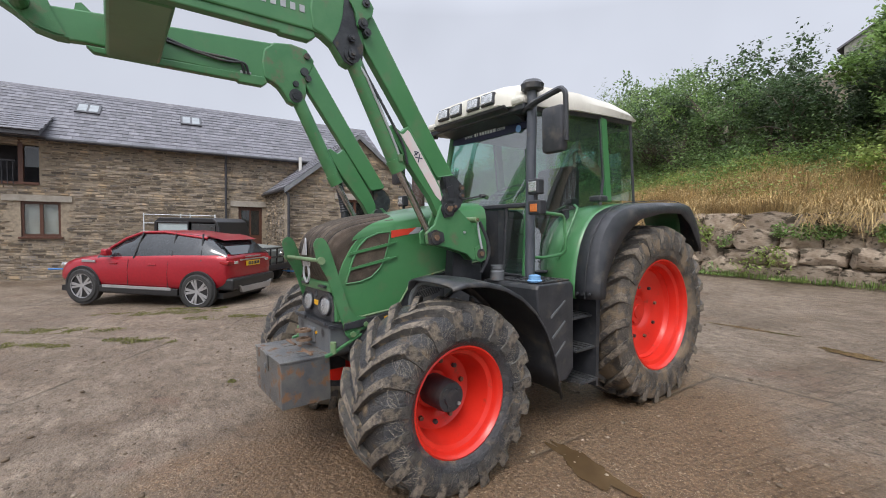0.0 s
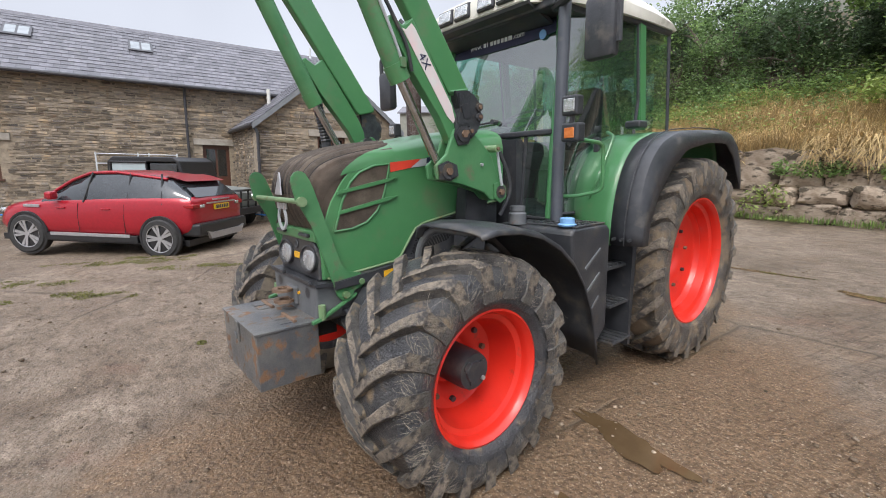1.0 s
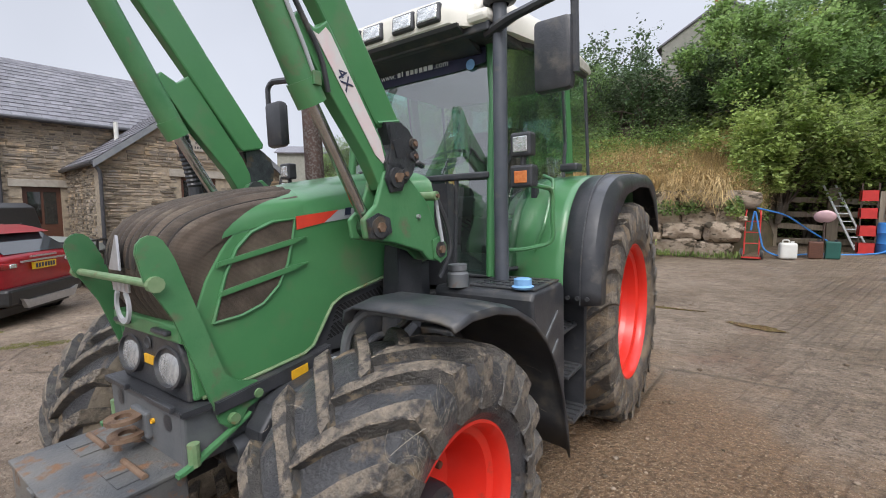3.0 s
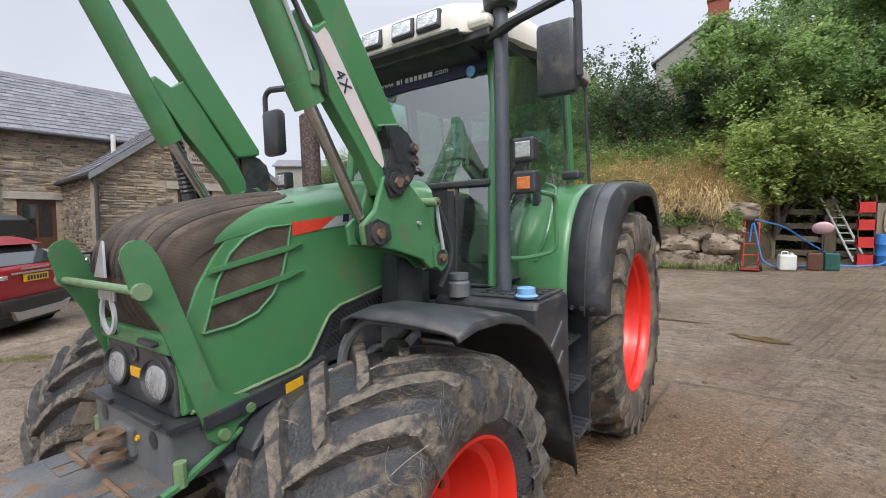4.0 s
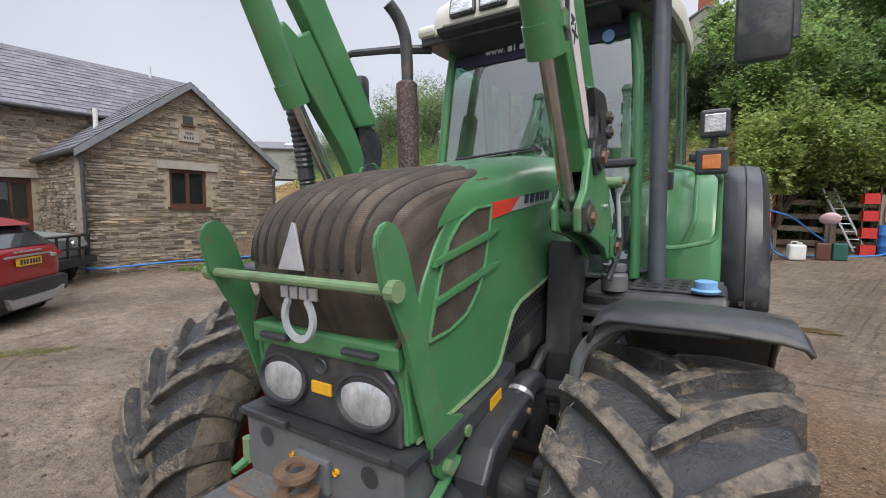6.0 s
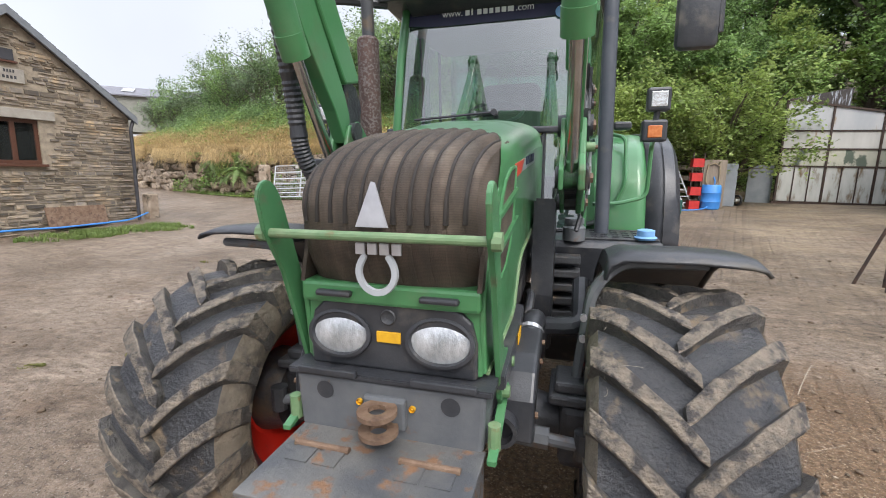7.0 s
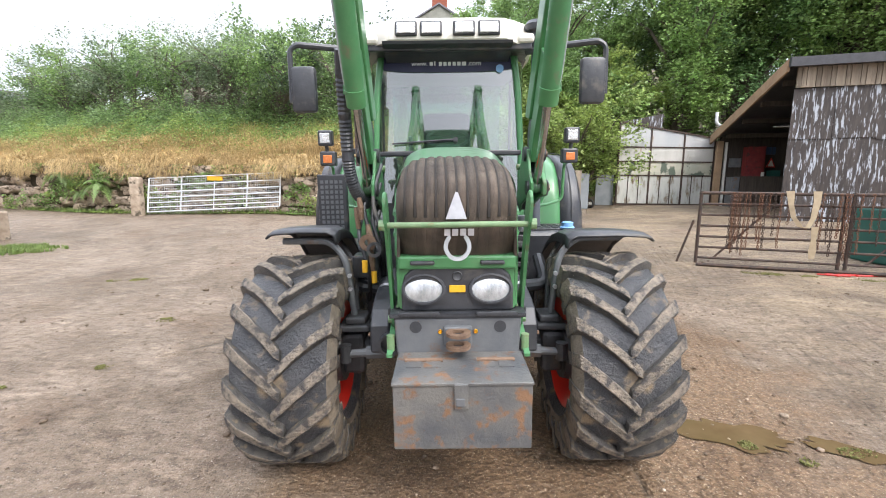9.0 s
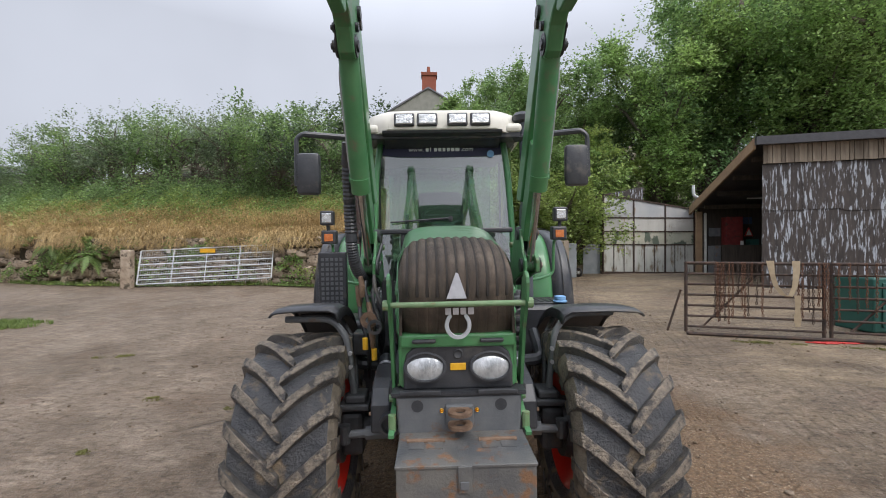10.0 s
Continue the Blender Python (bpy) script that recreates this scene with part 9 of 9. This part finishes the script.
for i, (x, v, h, m) in enumerate(((3.0, 6.2, 6.0, "leaf_dark"), (2.4, 7.4, 5.2, "leaf"), (3.0, 2.2, 4.0, "leaf"), (1.8, 3.6, 4.2, "leaf"), (4.2, 1.4, 3.2, "leaf_light"), (5.2, 2.6, 4.6, "leaf_dark"), (6.6, 1.4, 4.8, "leaf_dark"), (8.2, 1.6, 5.2, "leaf_light"), (9.8, 1.4, 5.4, "leaf"), (3.6, 5.0, 5.0, "leaf_light"), (5.6, 5.0, 5.6, "leaf_dark"), (7.8, 4.6, 6.0, "leaf"), (9.8, 4.8, 6.6, "leaf_dark"), (6.8, 8.5, 5.6, "leaf_dark"), (9.4, 8.5, 6.2, "leaf"), (4.6, 9.0, 5.0, "leaf"))):
    h *= 0.86
    bush("woodland_tree", hill_point(x, v), h, h * 0.56, 13000, 0.13, M[m], 300 + i, "leafy woodland tree on the steep bank", True, "tree", "woodland trees", 16, 0.30)
for i, (x, y, h, m) in enumerate(((11.5, 20.5, 11.0, "canopy"), (14.0, 20.0, 13.5, "canopy_dark"), (16.5, 19.0, 14, "canopy"), (19.0, 18.0, 14.5, "canopy"), (22.0, 17.0, 15, "canopy"), (25.0, 15.0, 15, "canopy"), (13.2, 24.0, 9.5, "canopy_dark"), (16, 24, 16, "canopy"), (20, 23, 17, "canopy_dark"), (24, 21, 17, "canopy"), (9.0, 23.5, 8.0, "canopy_dark"))):
    h *= 0.92
    bush("woodland_tree", (x, y, ground_z(x, y) - 0.1 + max(0, (y - 18) * 0.35)), h, h * 0.40, 44000, 0.16, M[m], 400 + i, "tall leafy woodland tree behind the barn", True, "tree", "woodland trees", 24, 0.26)
M["shrub"] = leafy(surface("light_shrub_leaves", (0.17, 0.25, 0.07), (0.32, 0.39, 0.13), 1.6, 0.45, shift=0.55))
for i, (x, y, z, h, w) in enumerate(((3.0, 14.7, 0.9, 3.3, 2.0), (4.5, 15.0, 1.1, 3.2, 1.9), (2.3, 13.9, 1.5, 2.5, 1.5), (1.7, 12.9, 2.0, 1.7, 1.2), (5.6, 15.6, 1.4, 3.0, 1.8))):
    bush("shrub", (x, y, z), h, w, 11000, 0.12, M["shrub"] if i % 2 == 0 else M["leaf_light"], 600 + i, "light green arching shrub over the bank foot", False, "shrub", "shrubs at the bank foot", 10, 0.34)
cover("bramble", lambda r: ((r.uniform(-24, 3.2)), r.gauss(3.3, 0.9) if r.random() < 0.85 else r.uniform(0.3, 3), abs(r.gauss(0.4, 0.3))), 40000, 0.085, M["leaf_light"], 51, "light green brambles over the bank", "brambles")
cover("hedge_brambles", lambda r: (r.uniform(-26, 3.4), r.gauss(4.6, 0.9), abs(r.gauss(0.75, 0.55))), 52000, 0.10, M["hedge_mid"], 54, "dense green brambles under the hedge", "brambles")
cover("low_brambles", lambda r: ((r.uniform(-24, 2.4)), r.gauss(3.0, 0.8), abs(r.gauss(0.45, 0.3))), 26000, 0.085, M["leaf"], 55, "green brambles spreading into the dry grass", "brambles")
cover("undergrowth", lambda r: (r.uniform(1.7, 12), abs(r.gauss(0, 2.4)), abs(r.gauss(0.5, 0.5))), 36000, 0.10, M["leaf"], 52, "dense undergrowth on the steep bank", "undergrowth")
cover("light_shoots", lambda r: (r.uniform(1.2, 6.5), abs(r.gauss(0.5, 1.6)), abs(r.gauss(1.1, 0.8))), 16000, 0.10, M["leaf_light"], 53, "light green shoots hanging over the bank", "undergrowth")
blades("dry_grass", lambda r: (hill_point(*(lambda x: (x, abs(r.gauss(0.9, 1.1)) if r.random() < 0.7 else r.uniform(0, 4.2)))(r.uniform(-30, 2.0))), 1), 150000, 0.52, M["straw"], 61, "tall straw-coloured dry grass on the bank", 0.0048, (0.25, 1.5), (0.2, -0.3, 0))
blades("wall_grass", lambda r: ((lambda x: Vector((x, lerp(FOOT, x) - r.uniform(0.1, 0.42), ground_z(x, lerp(FOOT, x)) + r.uniform(-0.02, 0.05))))(r.uniform(-16, 1.6)), 1), 5200, 0.16, M["lush"], 62, "green grass tufts along the wall foot", 0.008)


def wall_leaves(n, seed, mat, name, label):
    rnd = random.Random(seed)
    pts = []
    while len(pts) < n:
        x = rnd.uniform(-17, 1.6)
        top = lerp(WALLTOP, x)
        h = top * (1.05 - abs(rnd.gauss(0, 0.55)))
        if noise.noise((x * 0.75, h * 1.3, seed)) + 0.35 * noise.noise((x * 2.6, h * 2.6, seed)) < (0.12 if x < -4 else 0.3) + 0.1 * rnd.random():
            continue
        y = lerp(FOOT, x)
        pts.append(Vector((x, y - 0.36 + 0.1 * h - rnd.uniform(0, 0.12), ground_z(x, y) + max(0.05, h))))
    vs, fs = leaf_quads(pts, 0.09, rnd, 0.6)
    tagged(raw(name, vs, fs, mat), label, "wall plants", "", "stuff")


def hanging(n, seed):
    """Dry stems that hang over the top of the wall."""
    rnd = random.Random(seed)
    vs, fs = [], []
    while len(vs) < n * 5:
        x = rnd.uniform(-26, 1.6)
        if noise.noise((x * 0.8, 3, seed)) < (-0.12 if x < -4 else 0.0):
            continue
        y = lerp(FOOT, x)
        p = Vector((x, y - rnd.uniform(0.0, 0.3), ground_z(x, y) + lerp(WALLTOP, x) + rnd.uniform(-0.25, 0.25)))
        out = Vector((rnd.gauss(0, 0.12), -rnd.uniform(0.12, 0.35), 0))
        w = Vector((rnd.uniform(0.004, 0.009), 0, 0))
        m = p + out * 0.7 + Vector((0, 0, rnd.uniform(-0.02, 0.10)))
        e = p + out * 1.1 - Vector((rnd.gauss(0, 0.12), 0, rnd.uniform(-0.15, 0.25) + 0.5 * max(0, noise.noise((x * 1.1, 9, seed)) + 0.2)))
        o = len(vs)
        vs += [tuple(p - w), tuple(p + w), tuple(m + w), tuple(m - w), tuple(e)]
        fs += [(o, o + 1, o + 2, o + 3), (o + 3, o + 2, o + 4)]
    tagged(raw("hanging_grass", vs, fs, M["straw"]), "dry grass stems hanging over the wall", "grass", "", "stuff")


hanging(8500, 64)
wall_leaves(6000, 71, M["leaf"], "wall_plants", "ferns and ivy growing down the boulder wall")
wall_leaves(3500, 72, M["leaf_light"], "wall_ferns", "light green ferns on the boulder wall")


def fern(x, h, size, seed):
    """A fern rooted in the wall: arching fronds of paired leaflets."""
    rnd = random.Random(seed)
    y = lerp(FOOT, x)
    t = thing("fern", Matrix.Translation((x, y - 0.28 + 0.1 * h, ground_z(x, y) + h)), "green fern with arching fronds on the boulder wall", "fern", "ferns on the wall")
    for k in range(13):
        a = -math.pi / 2 + rnd.uniform(-1.5, 1.5)
        out, lift, L = Vector((math.cos(a), math.sin(a) * 0.7, 0)), rnd.uniform(0.2, 1.0), size * rnd.uniform(0.7, 1.15)
        side = Vector((-out.y, out.x, 0)).normalized()
        stem = [out * L * u * 0.85 + Vector((0, 0, L * (lift * u - 0.95 * u * u))) for u in (q / 18 for q in range(19))]
        vs, fs = [tuple(c) for c in stem], []
        for i in range(1, 19):
            w = 0.20 * size * math.sin(math.pi * min(1, i / 18 * 0.85 + 0.12))
            for sd in (-1, 1):
                e = stem[i] + side * sd * w + out * w * 0.35 - Vector((0, 0, w * 0.25))
                vs.append(tuple(e))
                fs.append((i - 1, i, len(vs) - 1))
        raw("frond", vs, fs, M["leaf"], t)


for i, (x, h, size) in enumerate(((-12.1, 0.95, 0.95), (-14.0, 1.35, 0.9), (-13.1, 0.7, 0.6), (-5.0, 0.55, 0.45), (-10.9, 1.25, 0.5))):
    fern(x, h, size, 500 + i)


def tuft_patch(cx, cy, rx, ry, turn, n, seed, tall=0.05):
    """Thin, broken growth along a crack or a wall."""
    def spot(r):
        while True:
            a, q = r.uniform(0, 2 * math.pi), r.random() ** 0.6
            u, w = rx * q * math.cos(a), ry * q * math.sin(a)
            c, s = math.cos(radians(turn)), math.sin(radians(turn))
            x, y = cx + u * c - w * s, cy + u * s + w * c
            if noise.noise((x * 3.5, y * 3.5, seed)) > 0.0 or r.random() < 0.04:
                return Vector((x, y, ground_z(x, y) + 0.002)), 1
    blades("yard_grass", spot, n, tall, M["lush"] if tall > 0.06 else M["moss"], seed, "low green grass and moss on the concrete", 0.006)


tuft_patch(-9.4, 5.6, 1.5, 0.7, 60, 6000, 81, 0.10)
tuft_patch(-8.7, 6.3, 0.8, 0.35, 20, 2200, 82, 0.08)
for i, (x, y, a, b, tn) in enumerate(((-6.3, -2.4, 1.1, 0.22, 55), (-7.0, -1.0, 1.2, 0.22, 60), (-5.4, -2.7, 0.7, 0.2, 50), (-4.7, -1.4, 0.6, 0.2, 45), (-5.7, 0.0, 0.8, 0.2, 60), (-7.1, -0.4, 0.7, 0.22, 60), (-4.9, 4.0, 0.3, 0.08, 10), (-3.2, 2.2, 0.12, 0.07, 0), (5.2, 4.15, 0.55, 0.10, -18), (6.5, 3.7, 0.6, 0.08, -18), (-2.2, 1.9, 0.09, 0.05, 0), (-1.95, -0.7, 0.06, 0.04, 0), (2.05, -0.3, 0.05, 0.04, 0), (2.4, -0.22, 0.12, 0.05, 0), (1.8, -0.14, 0.05, 0.05, 0), (-3.0, 1.0, 0.08, 0.05, 0), (-3.6, 0.6, 0.1, 0.04, 30))):
    tuft_patch(x, y, a, b, tn, int(2600 * (a * b) ** 0.5) + 40, 90 + i, 0.018)


M["clod"] = surface("brown_mud", (0.09, 0.065, 0.042), (0.14, 0.1, 0.065), 30, 0.8)


def clods(n, seed):
    """Small dark clods and pale pebbles strewn on the yard."""
    rnd = random.Random(seed)
    base = bmesh.new()
    bmesh.ops.create_icosphere(base, subdivisions=1, radius=1)
    bv, bf = [v.co.copy() for v in base.verts], [tuple(v.index for v in f.verts) for f in base.faces]
    base.free()
    for mat, name, lab, count, big in ((M["clod"], "mud_clods", "small brown mud clods strewn on the concrete", n, 0.009), (M["boulder"], "pebbles", "pale loose pebbles on the wet concrete", n // 2, 0.007)):
        vs, fs = [], []
        for _ in range(count):
            x, y = rnd.uniform(-5, 5.5), rnd.uniform(-2.6, 6.5)
            if name == "pebbles":
                x, y = rnd.gauss(1.2, 1.2), rnd.gauss(0.9, 1.8)
            r = big * rnd.lognormvariate(-0.35, 0.55)
            o = len(vs)
            z = ground_z(x, y) + r * 0.3
            vs += [(x + v.x * r * rnd.uniform(0.8, 1.4), y + v.y * r * rnd.uniform(0.8, 1.4), z + v.z * r * 0.6) for v in bv]
            fs += [tuple(k + o for k in f) for f in bf]
        tagged(raw(name, vs, fs, mat, None, True), lab, "debris", "", "stuff")


clods(2400, 77)

# ---- puddles ----
flat_patch("puddle", 1.42, 0.84, 0.40, 0.10, -12, M["water"], 0.006, "muddy brown puddle on the concrete", 3)
flat_patch("puddle", 1.78, -0.02, 0.36, 0.15, -20, M["water"], 0.006, "muddy brown puddle on the concrete", 11)
flat_patch("puddle", 2.36, -0.2, 0.24, 0.08, -30, M["water"], 0.006, "muddy brown puddle on the concrete", 13)
flat_patch("puddle", 1.92, 5.3, 0.34, 0.09, -15, M["water"], 0.006, "shallow dark puddle on the concrete", 7)
flat_patch("puddle", 0.62, 5.8, 0.5, 0.06, -2, M["water"], 0.006, "shallow dark puddle on the concrete", 17)
